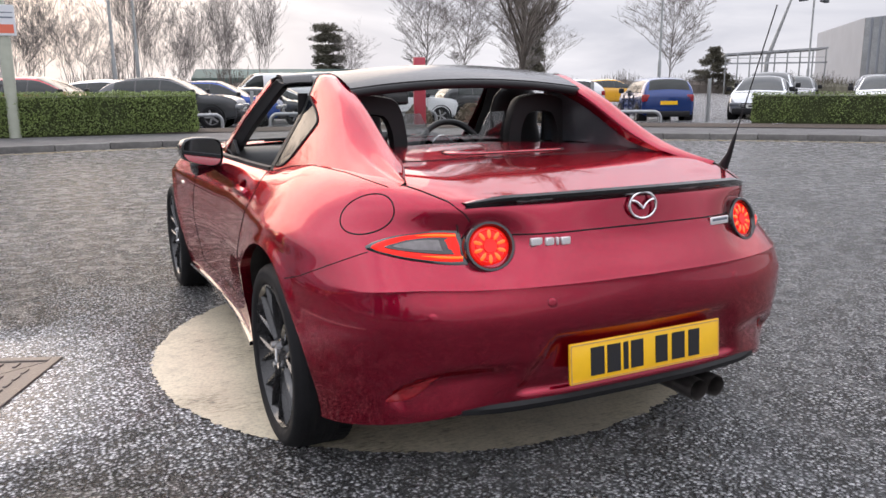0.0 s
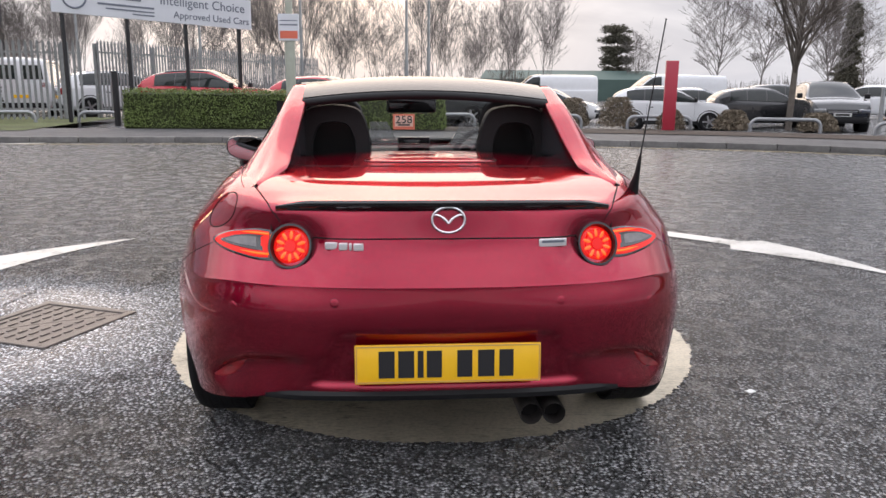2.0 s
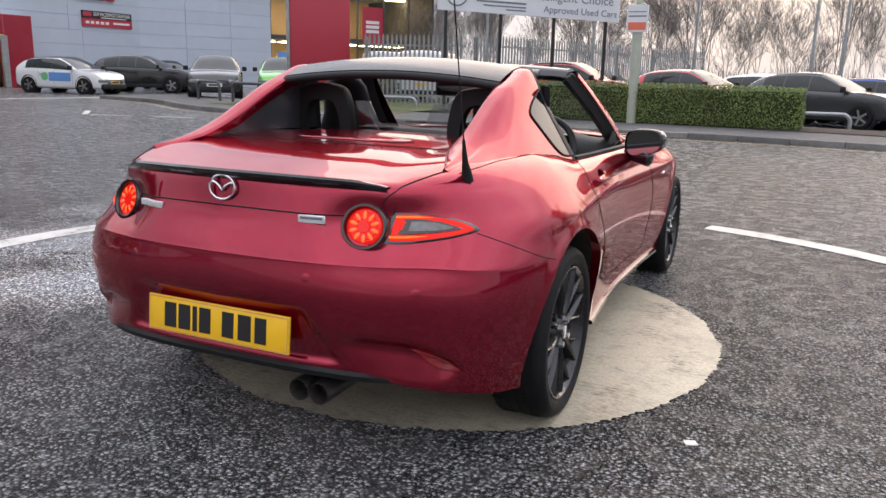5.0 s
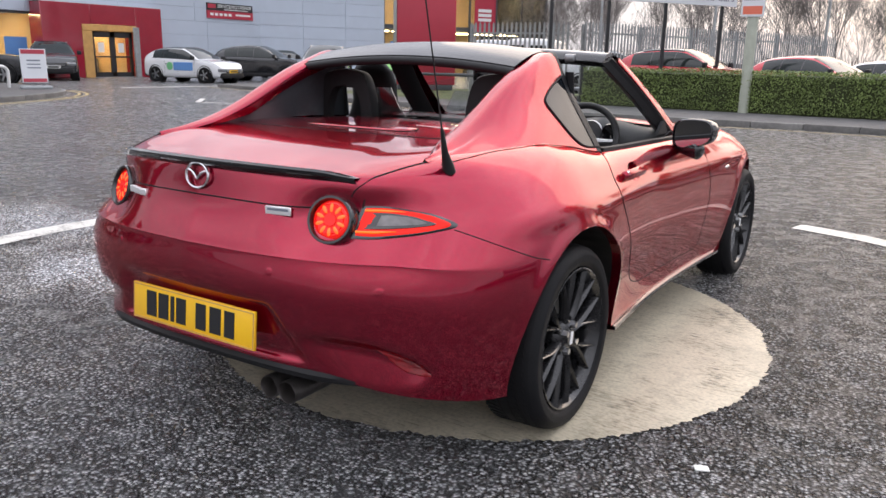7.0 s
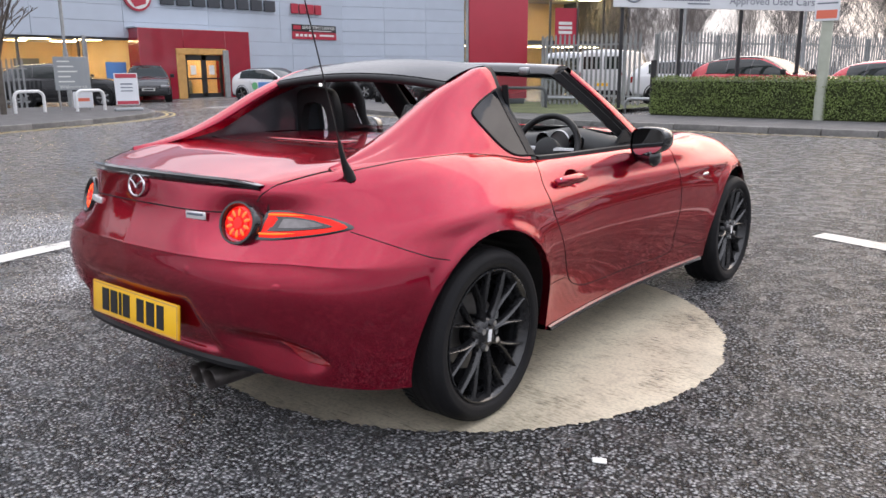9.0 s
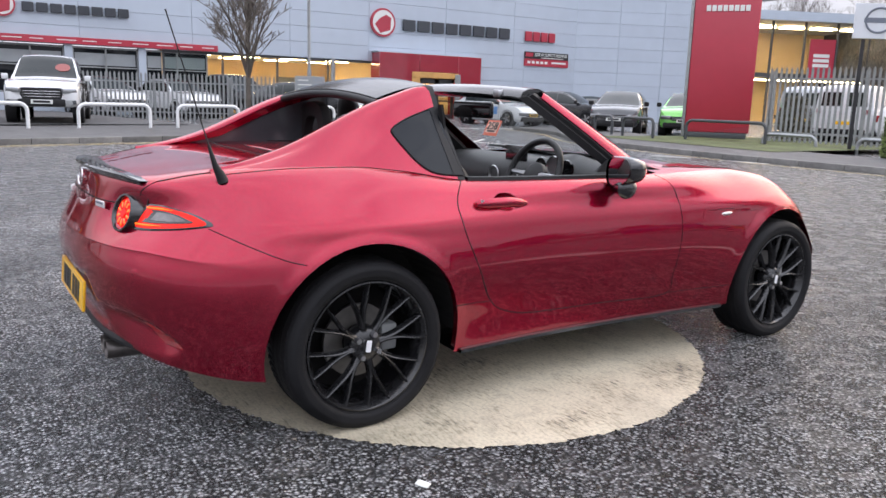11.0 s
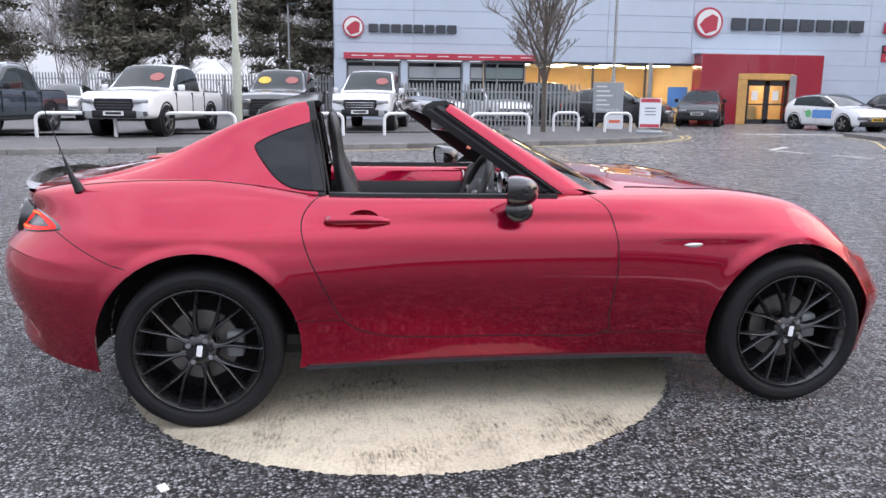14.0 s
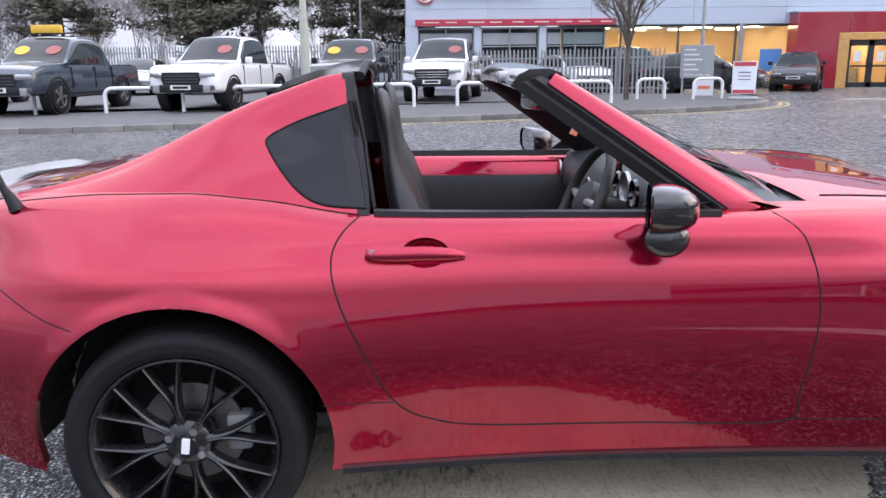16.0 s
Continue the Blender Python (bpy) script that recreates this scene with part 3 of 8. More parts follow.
def kerb_line(pts, inward, name, label, back):
    """A pavement behind a row of kerb stones."""
    n = int(sum(math.dist(a, b) for a, b in zip(pts, pts[1:])) / .915)
    c = run_of(pts, n)
    tan = np.gradient(c, axis=0)
    tan /= np.linalg.norm(tan, axis=1)[:, None]
    nor = np.stack([-tan[:, 1], tan[:, 0]], 1) * inward
    bm = bmesh.new()
    outer = c + nor * .125
    inner = c + nor * back
    grid(bm, [[Vector((*p, .112)) for p in outer], [Vector((*p, .118)) for p in c + nor * 1.2], [Vector((*p, .118)) for p in inner], [Vector((*p, -.02)) for p in inner + nor * .15]])
    pv = piece(name, bm, M["pavement"], label, "pavement", kind="structure")
    ln = float(np.mean(np.linalg.norm(np.diff(c, axis=0), axis=1))) - .012
    kb = bmesh.new()
    box(kb, 0, .125, -ln / 2, ln / 2, -.06, .116, None, .014, 2)
    me = mesh_of("kerb_stone", kb, M["kerb"])
    rnd = random.Random(4)
    for i in range(n):
        mid = (c[i] + c[i + 1]) / 2
        d = c[i + 1] - c[i]
        ob = new("kerb_stone", me)
        ob.parent = pv
        ang = math.degrees(math.atan2(d[1], d[0])) - 90
        if inward > 0:
            ang += 180
        ob.matrix_basis = pose(mid[0], mid[1], rnd.uniform(-.004, .004), 0, rnd.uniform(-.6, .6), ang)
    return c, nor


kw, nw = kerb_line(KERB_W, 1, "pavement_west", "grey asphalt pavement behind a low concrete kerb", 5.2)
kn, nn = kerb_line(KERB_N, 1, "pavement_north", "grey asphalt footway with a low concrete kerb", 3.0)


def flat(name, rows, material, label, z=.005, category="road marking"):
    bm = bmesh.new()
    grid(bm, [[Vector((*p, z)) for p in r] for r in rows])
    return piece(name, bm, M[material], label, category, kind="structure", smooth=False)


# centre disc with a ragged painted edge
CX, CY, CR = .075, .80, 1.215
bm = bmesh.new()
rows = []
for r in (0, .2, .4, .6, .8, .95, 1):
    row = []
    for k in range(720):
        a = 2 * math.pi * k / 720
        rr = CR * r
        if r == 1:
            rr += .012 * noise.noise(Vector((math.cos(a) * 9, math.sin(a) * 9, 2))) + .012 * noise.noise(Vector((math.cos(a) * 40, math.sin(a) * 40, 5))) + .017 * noise.noise(Vector((math.cos(a) * 95, math.sin(a) * 95, 8)))
        row.append(Vector((CX + rr * math.cos(a), CY + rr * math.sin(a), .004 + .012 * (1 - r * r))))
    rows.append(row)
grid(bm, rows, close_v=True)
bmesh.ops.remove_doubles(bm, verts=bm.verts, dist=1e-5)
piece("roundabout_disc", bm, M["road_cream"], "worn cream painted disc on the asphalt", "road marking", kind="structure")


def arc_arrow(a0, a1, name):
    """A curved white arrow round the disc, from a0 to its tip at a1."""
    rows = []
    for k in np.linspace(0, 1, 40):
        a = radians(a0 + (a1 - a0) * k)
        head = .62
        w = .10 if k < head else .26 * (1 - (k - head) / (1 - head)) + .005
        r = 3.26
        rows.append([(CX + (r - w) * math.cos(a), CY + (r - w) * math.sin(a)), (CX + (r + w) * math.cos(a), CY + (r + w) * math.sin(a))])
    flat(name, rows, "road_white", "white curved arrow painted on the road")


arc_arrow(200, 131, "arrow_marking")
arc_arrow(75.5, 17, "arrow_marking")
for k in range(5):
    a = np.array([-14.0, 10.85]) + np.array([.955, .297]) * (k * 1.62 + .15)
    d = np.array([.955, .297])
    n2 = np.array([-.297, .955]) * .085
    flat("give_way_dash", [[a - n2, a + d * 1.0 - n2], [a + n2, a + d * 1.0 + n2]], "road_white", "white dashed give-way line")
flat("lane_mark", [[(-14.05, 10.80), (-15.2, 11.95)], [(-13.95, 10.92), (-15.1, 12.05)]], "road_white", "white corner lane mark")
flat("stop_bar", [[(-22.3, 14.4), (-21.8, 18.4)], [(-21.9, 14.4), (-21.4, 18.4)]], "road_white", "white bar across the entrance lane")
for off in (.30, .50):
    c2 = kw - nw * off
    flat("yellow_line", [[tuple(p) for p in c2[14:-4]], [tuple(p) for p in (kw - nw * (off + .08))[14:-4]]], "road_yellow", "faded yellow line along the kerb")
flat("yellow_line", [[tuple(p) for p in (kn - nn * .35)], [tuple(p) for p in (kn - nn * .43)]], "road_yellow", "faded yellow line along the kerb")

# verge and planting beds behind the footway
flat("verge", [[(-14.5, 15.6), (-8.0, 15.2)], [(-14.5, 22.0), (-8.0, 22.0)]], "grass", "rough winter grass verge", .13, "grass")
flat("yard_surface", [[(-17.0, -30), (-18.9, -5), (-20.6, 5.2)], [(-17.4, -30), (-19.3, -5), (-21.0, 5.2)], [(-36, -30), (-36, -5), (-32, 3.0)]], "pavement", "raised asphalt yard under the pickups", .149, "yard")
flat("planting_bed", [[tuple(p) for p in (kn + nn * 2.2)[24:44]], [tuple(p) for p in (kn + nn * 4.0)[24:44]]], "soil", "bare brown planting bed", .135, "planting bed")

# drain cover
dm = pose(-1.86, 1.05, .0, 0, 0, 67) @ Matrix.Diagonal((.92, .86, 1, 1))
drain = thing("drain_cover", "worn cast-iron drain cover set flush in the asphalt", "drain cover", dm)
bm = bmesh.new()
for x0, x1, y0, y1 in ((-.34, .34, -.34, -.29), (-.34, .34, .29, .34), (-.34, -.29, -.29, .29), (.29, .34, -.29, .29)):
    box(bm, x0, x1, y0, y1, -.03, .008, None, .004, 1)
part("frame", bm, M["iron"], drain)
for s in (1, -1):
    bm = bmesh.new()
    tri = [(-.285, -.285), (.28, -.285), (-.285, .28)] if s > 0 else [(.285, .285), (-.28, .285), (.285, -.28)]
    prism(bm, tri if s > 0 else tri, "z", -.03, .002)
    lf = part("leaf", bm, M["iron"], drain, smooth=False)
    for i in range(7):
        for j in range(7):
            x, y = -.24 + i * .08, -.24 + j * .08
            if (x + y < -.06) == (s > 0) and abs(x + y) > .06:
                bm = bmesh.new()
                box(bm, x - .028, x + .028, y - .009, y + .009, .0, .007, None, .002, 1)
                part("stud", bm, M["iron"], lf)
flat("road_patch", [[(-3.6, 1.6), (-2.1, 2.1)], [(-3.3, 0.6), (-2.3, .95)]], "asphalt", "darker square asphalt repair", .003, "road patch")
bm = bmesh.new()
box(bm, -.022, .022, -.014, .014, 0, .006, pose(1.283, -.05, .004, 4, 3, 30), .002, 1)
piece("litter", bm, M["plate_white"], "small scrap of white litter on the asphalt", "litter")

# ---------------------------------------------------------------- the red roadster
from mathutils.bvhtree import BVHTree

car = thing("sports_car", "metallic red two-seat roadster with black roof on the painted disc", "car")
WB, WZ = 2.306, 0.299      # wheelbase, hub height

OUTLINE = [(0, -.830), (.25, -.820), (.45, -.785), (.60, -.715), (.715, -.60), (.805, -.42), (.860, -.22), (.880, 0), (.872, .22), (.846, .50),
           (.826, .85), (.826, 1.20), (.836, 1.60), (.852, 2.0), (.858, 2.3), (.828, 2.54), (.76, 2.70), (.62, 2.83), (.40, 2.95), (0, 3.03)]
LEVELS = {  # station: inset from the outline, and height
    "A": ([0, 3, 5, 7, 9, 12, 14, 16, 19], [.055, .045, .035, .03, .035, .05, .04, .05, .10], [0, 2, 3, 4, 5, 7, 9, 12, 14, 16, 19], [.335, .328, .296, .262, .225, .20, .224, .212, .20, .165, .165]),
    "B": ([0, 3, 5, 7, 9, 12, 14, 16, 19], [.022, .018, .012, .008, .030, .032, .012, .018, .03], [0, 3, 5, 7, 9, 12, 14, 19], [.425, .41, .36, .34, .335, .32, .32, .29]),
    "C": ([0, 3, 7, 9, 12, 14, 19], [0, 0, 0, .010, .012, 0, 0], [0, 3, 5, 7, 9, 12, 14, 16, 19], [.565, .555, .50, .48, .47, .45, .45, .40, .38]),
    "D": ([0, 3, 5, 7, 9, 12, 14, 16, 19], [.006, .022, .012, .004, .0, .0, .008, .03, .03], [0, 3, 5, 7, 9, 12, 14, 16, 19], [.655, .65, .62, .62, .60, .60, .60, .49, .45]),
    "E": ([0, 1, 2, 3, 4, 5, 6, 7, 8, 9, 10, 12, 13, 14, 16, 19], [.055, .060, .100, .118, .102, .082, .064, .058, .056, .046, .038, .036, .045, .06, .09, .09], [0, 3, 5, 7, 9, 12, 14, 16, 19], [.755, .755, .755, .755, .745, .735, .725, .58, .52]),
    "F": ([0, 2, 3, 4, 5, 6, 7, 8, 9, 10, 11, 12, 13, 14, 16, 17, 19], [.075, .115, .140, .170, .200, .222, .215, .192, .142, .108, .100, .108, .185, .20, .22, .22, .20], [0, 2, 3, 4, 5, 6, 7, 8, 9, 10, 12, 13, 14, 15, 16, 17, 19], [.850, .850, .855, .872, .893, .904, .906, .888, .848, .842, .836, .838, .815, .745, .665, .60, .56]),
}
CROWN_Y = [-.80, -.62, -.40, -.10, .15, 1.40, 1.70, 2.00, 2.30, 2.60, 2.85, 3.03]
CROWN_Z = [.850, .873, .900, .921, .936, .876, .878, .856, .808, .732, .635, .56]
SPAN = 14
US = np.linspace(0, len(OUTLINE) - 1, (len(OUTLINE) - 1) * SPAN + 1)
OP = catmull(OUTLINE, len(US) - 1)
TAN = np.gradient(OP, axis=0)
TAN[0], TAN[-1] = (1, 0), (-1, 0)
TAN /= np.linalg.norm(TAN, axis=1)[:, None]
NORM_IN = np.stack([-TAN[:, 1], TAN[:, 0]], 1)
LV = {}
for key, (iu, iv, zu, zv) in LEVELS.items():
    inset, zz = pchip(iu, iv, US), pchip(zu, zv, US)
    xy = OP + NORM_IN * inset[:, None]
    LV[key] = np.column_stack([np.maximum(xy[:, 0], 0), xy[:, 1], zz])
    LV[key][0, 0] = LV[key][-1, 0] = 0
SUB = 9


def soft(a, b, x):
    t = min(max((x - a) / (b - a), 0), 1)
    return t * t * (3 - 2 * t)


def shaped(p):
    """The hollow round the number plate and the two reflector pockets of the rear bumper."""
    x, y, z = p
    if y < -.5:
        w = .40 - .55 * max(z - .37, 0)
        d = .022 * (1 - soft(w - .05, w + .01, abs(x))) * soft(.345, .372, z) * (1 - soft(.505, .535, z))
        ax = abs(x)                              # wedge under the bumper's overhang, closed by a lip
        hi = float(np.interp(ax, [.40, .48, .565, .625, .665, .702], [.440, .437, .426, .400, .370, .336]))
        lo = float(np.interp(ax, [.40, .47, .585, .645, .68, .702], [.350, .336, .304, .300, .312, .334]))
        if hi - lo > .004 and lo - .012 < z < hi + .03:
            k = (z - lo) / (hi - lo)
            d += .052 * soft(.29, .55, ax) * (1 - soft(.645, .704, ax)) * min(max(k, 0), 1) * (1 - soft(.74, 1.22, k))
        r = math.hypot(abs(x) - .420, z - .728)      # shallow bowl in which the round lamp sits
        d += .007 * (1 - soft(.060, .112, r)) * (1 - soft(.458, .545, abs(x))) * soft(.640, .690, z)
        y += d
    for wy in (0.0, WB):                             # rolled flare round each wheel arch
        if abs(y - wy) < .5 and x > .6:
            r = math.hypot(y - wy, z - .30)
            x += .006 * (1 - soft(.370, .408, r)) * soft(.25, .42, z)
    return (x, y, z)


body_rows = []
for i, u in enumerate(US):
    F = LV["F"][i]
    zc = float(pchip(CROWN_Y, CROWN_Z, F[1]))
    hood = u > 12
    side_z = F[2] + (zc - F[2]) * (.95 if hood else .80)
    mid = np.array([F[0] * .55, F[1], side_z])
    cen = np.array([0, F[1], zc])
    C, D, E = LV["C"][i], LV["D"][i], LV["E"][i]
    tight = .10 + .26 * soft(3.5, 6.5, u)          # the tail's waist crease, fading into the flank
    ctrl = [LV["A"][i], LV["B"][i], C, D + (C - D) * tight, D + (E - D) * tight, E, F, mid, cen, mid * (-1, 1, 1), F * (-1, 1, 1)]
    pts = catmull(ctrl, (len(ctrl) - 1) * SUB)[:8 * SUB + 1]
    pts[:, 0] = np.maximum(pts[:, 0], 0)
    body_rows.append([shaped(p) for p in pts])

half = bmesh.new()
hv = [[half.verts.new(p) for p in r] for r in body_rows]
for i in range(len(US) - 1):
    top = US[i] < 8.2 or US[i] >= 11.98
    for j in range((8 if top else 6) * SUB + (3 if not top and US[i] > 11.35 else 0)):
        try:
            half.faces.new((hv[i][j], hv[i + 1][j], hv[i + 1][j + 1], hv[i][j + 1]))
        except ValueError:
            pass
bmesh.ops.remove_doubles(half, verts=half.verts, dist=0.0006)
bmesh.ops.dissolve_degenerate(half, edges=half.edges, dist=0.0004)


def inside(poly, p):
    n, c = len(poly), False
    for i in range(n):
        (x1, y1), (x2, y2) = poly[i], poly[i - 1]
        if (y1 > p[1]) != (y2 > p[1]) and p[0] < (x2 - x1) * (p[1] - y1) / (y2 - y1) + x1:
            c = not c
    return c


def score(bm, poly, ax=(1, 2), keep=lambda c: c.x > .45):
    """Cuts edges along a closed outline, given in two of the axes, into the skin."""
    other = ({0, 1, 2} - set(ax)).pop()
    for i in range(len(poly)):
        p, q = np.array(poly[i - 1]), np.array(poly[i])
        d = q - p
        ln = np.linalg.norm(d)
        if ln < 1e-5:
            continue
        near = []
        for f in bm.faces:
            c = f.calc_center_median()
            if not keep(c):
                continue
            v = np.array([c[ax[0]], c[ax[1]]]) - p
            t = v @ d / ln
            if -.04 < t < ln + .04 and abs(v[0] * d[1] - v[1] * d[0]) / ln < .05:
                near.append(f)
        no = [0, 0, 0]
        no[ax[0]], no[ax[1]] = d[1] / ln, -d[0] / ln
        co = [0, 0, 0]
        co[ax[0]], co[ax[1]] = p
        geom = near + list({e for f in near for e in f.edges}) + list({v for f in near for v in f.verts})
        bmesh.ops.bisect_plane(bm, geom=geom, dist=1e-5, plane_co=co, plane_no=no)


def taken(bm, test):
    """Moves the faces that pass a test into a new bmesh."""
    out = bm.copy()
    bmesh.ops.delete(out, geom=[f for f in out.faces if not test(f.calc_center_median())], context="FACES")
    bmesh.ops.delete(bm, geom=[f for f in bm.faces if test(f.calc_center_median())], context="FACES")
    for b in (out, bm):
        bmesh.ops.delete(b, geom=[v for v in b.verts if not v.link_faces], context="VERTS")
    return out


def circle(y, z, r, n=44):
    return [(y + r * math.cos(2 * math.pi * k / n), z + r * math.sin(2 * math.pi * k / n)) for k in range(n)]


half.normal_update()
skin_tree = BVHTree.FromBMesh(half)
ARCHES = [(0.0, .300, .366), (WB, .300, .358)]
for ay, az, ar in ARCHES:
    ring = circle(ay, az, ar)
    score(half, ring)
    taken(half, lambda c: c.x > .45 and inside(ring, (c.y, c.z))).free()
DOOR = [tuple(p) for p in catmull([(.462, .862), (.40, .815), (.374, .755), (.392, .66), (.447, .535), (.515, .405), (.60, .348), (.76, .318), (1.15, .310), (1.515, .306), (1.545, .40), (1.566, .56), (1.566, .67), (1.535, .79), (1.462, .852)], 56)]
DOOR += [(1.30, .90), (.9, .90), (.50, .90)]
score(half, DOOR)
CUP = [(.600 + .058 * math.cos(a), .768 + .034 * math.sin(a)) for a in np.linspace(0, 2 * math.pi, 27)[:-1]]
score(half, CUP)
taken(half, lambda c: c.x > .45 and inside(CUP, (c.y, c.z))).free()
door_skin = taken(half, lambda c: c.x > .45 and inside(DOOR, (c.y, c.z)))


def mirrored(bm):
    o = bm.copy()
    bmesh.ops.transform(o, matrix=Matrix.Diagonal((-1, 1, 1, 1)), verts=o.verts)
    bmesh.ops.reverse_faces(o, faces=o.faces)
    return o


def joined(*bms):
    out = bmesh.new()
    for b in bms:
        me = bpy.data.meshes.new("part")
        b.to_mesh(me)
        out.from_mesh(me)
        bpy.data.meshes.remove(me)
        b.free()
    return out


def arch_lip(bm, ay, az, ar):
    """The returned edge of a wheel arch, and its dark liner."""
    pts, pin = [], []
    for k in range(61):
        a = math.radians(-25 + 230 * k / 60)
        y, z = ay + ar * math.cos(a), az + ar * math.sin(a)
        hit = skin_tree.ray_cast(Vector((1.4, y, z)), Vector((-1, 0, 0)))[0]
        if hit is None or z < .23:
            continue
        x = hit.x
        pts.append(Vector((x, y, z)))
        pin.append(Vector((x - .035, ay + (ar + .004) * math.cos(a), az + (ar + .004) * math.sin(a))))
    grid(bm, [pts, pin])
    return pin


def skin_at(y, z, off=0.0, side=1):
    hit, no, _, _ = skin_tree.ray_cast(Vector((1.4, y, z)), Vector((-1, 0, 0)))
    if hit is None:
        return None
    if no.x < 0:
        no = -no
    p = hit + no * off
    return Vector((p.x * side, p.y, p.z))


def skin_rear(x, z, off=0.0):
    s = -1 if x < 0 else 1
    hit, no, _, _ = skin_tree.ray_cast(Vector((abs(x), -1.6, z)), Vector((0, 1, 0)))
    if hit is None:
        return None
    if no.y > 0:
        no = -no
    p = hit + no * off
    return Vector((p.x * s, p.y, p.z))


def skin_top(x, y, off=0.0):
    hit, no, _, _ = skin_tree.ray_cast(Vector((abs(x), y, 1.6)), Vector((0, 0, -1)))
    if hit is None:
        return None
    if no.z < 0:
        no = -no
    p = hit + no * off
    return Vector((math.copysign(p.x, x), p.y, p.z))


lips = bmesh.new()
liners = []
for ay, az, ar in ARCHES:
    pin = arch_lip(lips, ay, az, ar)
    liner = bmesh.new()
    rows = [pin, [Vector((.60, p.y, p.z)) for p in pin]]
    grid(liner, rows)
    cyl(liner, ar, ar, .01, Matrix.Translation((.595, ay, az)) @ Matrix.Rotation(math.pi / 2, 4, "Y"), 40)
    bmesh.ops.bisect_plane(liner, geom=liner.verts[:] + liner.edges[:] + liner.faces[:], plane_co=(0, 0, .30), plane_no=(0, 0, -1), clear_outer=True)
    liners += [liner, mirrored(liner)]
lipsl = mirrored(lips)
halfl = mirrored(half)
body_bm = joined(half, halfl, lips, lipsl)
bmesh.ops.remove_doubles(body_bm, verts=body_bm.verts, dist=0.0004)
body = part("body", body_bm, M["red_paint"], car, angle=60)
for liner in liners:
    bmesh.ops.remove_doubles(liner, verts=liner.verts, dist=.02)
    part("wheel_arch_liner", liner, M["trim_black"], car)
doors = {}
for s in (1, -1):
    d = door_skin.copy() if s > 0 else mirrored(door_skin)
    doors[s] = part("door", d, M["red_paint"], car, angle=60)


def seam(pts, name, parent, r=.0024, material="seam"):
    bm = bmesh.new()
    tube(bm, [p for p in pts if p is not None], r, 6)
    return part(name, bm, M[material], parent)


for s in (1, -1):
    seam([skin_at(y, z, -.0005, s) for y, z in DOOR[:57]], "door_gap", car)
    # bumper joint from the lamp tip to the arch, and the sill joint ahead of the rear wheel
    seam([skin_at(y, z, -.001, s) for y, z in catmull([(-.50, .722), (-.40, .672), (-.30, .628), (-.235, .610)], 14)], "bumper_joint", car, .0022)
    seam([skin_at(y, z, -.001, s) for y, z in catmull([(.345, .405), (.42, .402), (.515, .399)], 8)], "sill_joint", car, .002)
    seam([skin_at(y, z, -.001, s) for y, z in catmull([(1.52, .312), (1.70, .310), (1.945, .308)], 8)], "sill_joint", car, .002)
    # joint between fender and buttress, and the boot lid's side
    seam([skin_top(x * s, y, .0) for x, y in catmull([(.492, -.645), (.53, -.55), (.572, -.44)], 10)], "boot_lid_gap", car)
    seam([skin_rear(x * s, z, -.001) for x, z in catmull([(.498, .845), (.478, .825), (.468, .808)], 6)], "boot_lid_gap", car)
seam([skin_rear(x, .780 + .006 * (1 - (x / .38) ** 2) - .006, -.0005) for x in np.linspace(-.385, .385, 40)], "boot_lid_gap", car)

# buttresses, the raised flanks behind the seats
B_Y = np.linspace(-.455, .464, 48)
F_Y = LV["F"][:, 1][3 * SPAN:10 * SPAN]
F_X = LV["F"][:, 0][3 * SPAN:10 * SPAN]
F_Z = LV["F"][:, 2][3 * SPAN:10 * SPAN]
RZ_Y = [-.455, -.38, -.30, -.20, -.12, -.02, .09, .197, .30, .40, .475]
RZ_Z = [.893, .906, .925, .956, .988, 1.035, 1.088, 1.131, 1.162, 1.184, 1.190]
but_rows, in_rows, lip_rows = [], [], []
for y in B_Y:
    xf, zf = float(np.interp(y, F_Y, F_X)), float(np.interp(y, F_Y, F_Z))
    zr = float(pchip(RZ_Y, RZ_Z, y))
    t = (y + .455) / .93
    xr = .562 - .052 * t
    wide = min(1, (y + .455) / .18)
    xi = xr - .055 * wide - .005
    lean = .006 * math.sin(math.pi * min(t * 1.1, 1)) * wide
    a, r = Vector((xf + .004, y, zf - .006)), Vector((xr, y, zr))
    out = [a, a.lerp(r, .3) + Vector((lean, 0, lean * .3)), a.lerp(r, .65) + Vector((lean * 1.15, 0, lean * .4)), r + Vector((.018 * wide, 0, -.012 * wide)), Vector((xr - .012 * wide, y, zr + .004)), Vector((xi, y, zr - .002))]
    row = catmull(out, 20)
    but_rows.append([Vector(p) for p in row])
    base_z = float(pchip(CROWN_Y, CROWN_Z, y)) - .012
    zl = zr - .002 - min(.050, .55 * max(zr - base_z, .002))
    lip_rows.append([Vector((xi, y, zr - .002)), Vector((xi - .006, y, zr - .008)), Vector((xi - .004, y, (zr + zl) / 2)), Vector((xi + .004, y, zl))])
    in_rows.append([Vector((xi + .004, y, zl)), Vector((xi + .012, y, zl - .002)), Vector((xi + .016, y, (zl + base_z) / 2)), Vector((xi + .018, y, base_z))])
for r in but_rows + in_rows + lip_rows:          # the front edge leans back towards the roof
    for p in r:
        p.y -= .040 * soft(.86, 1.20, p.z) * soft(.22, .46, p.y)
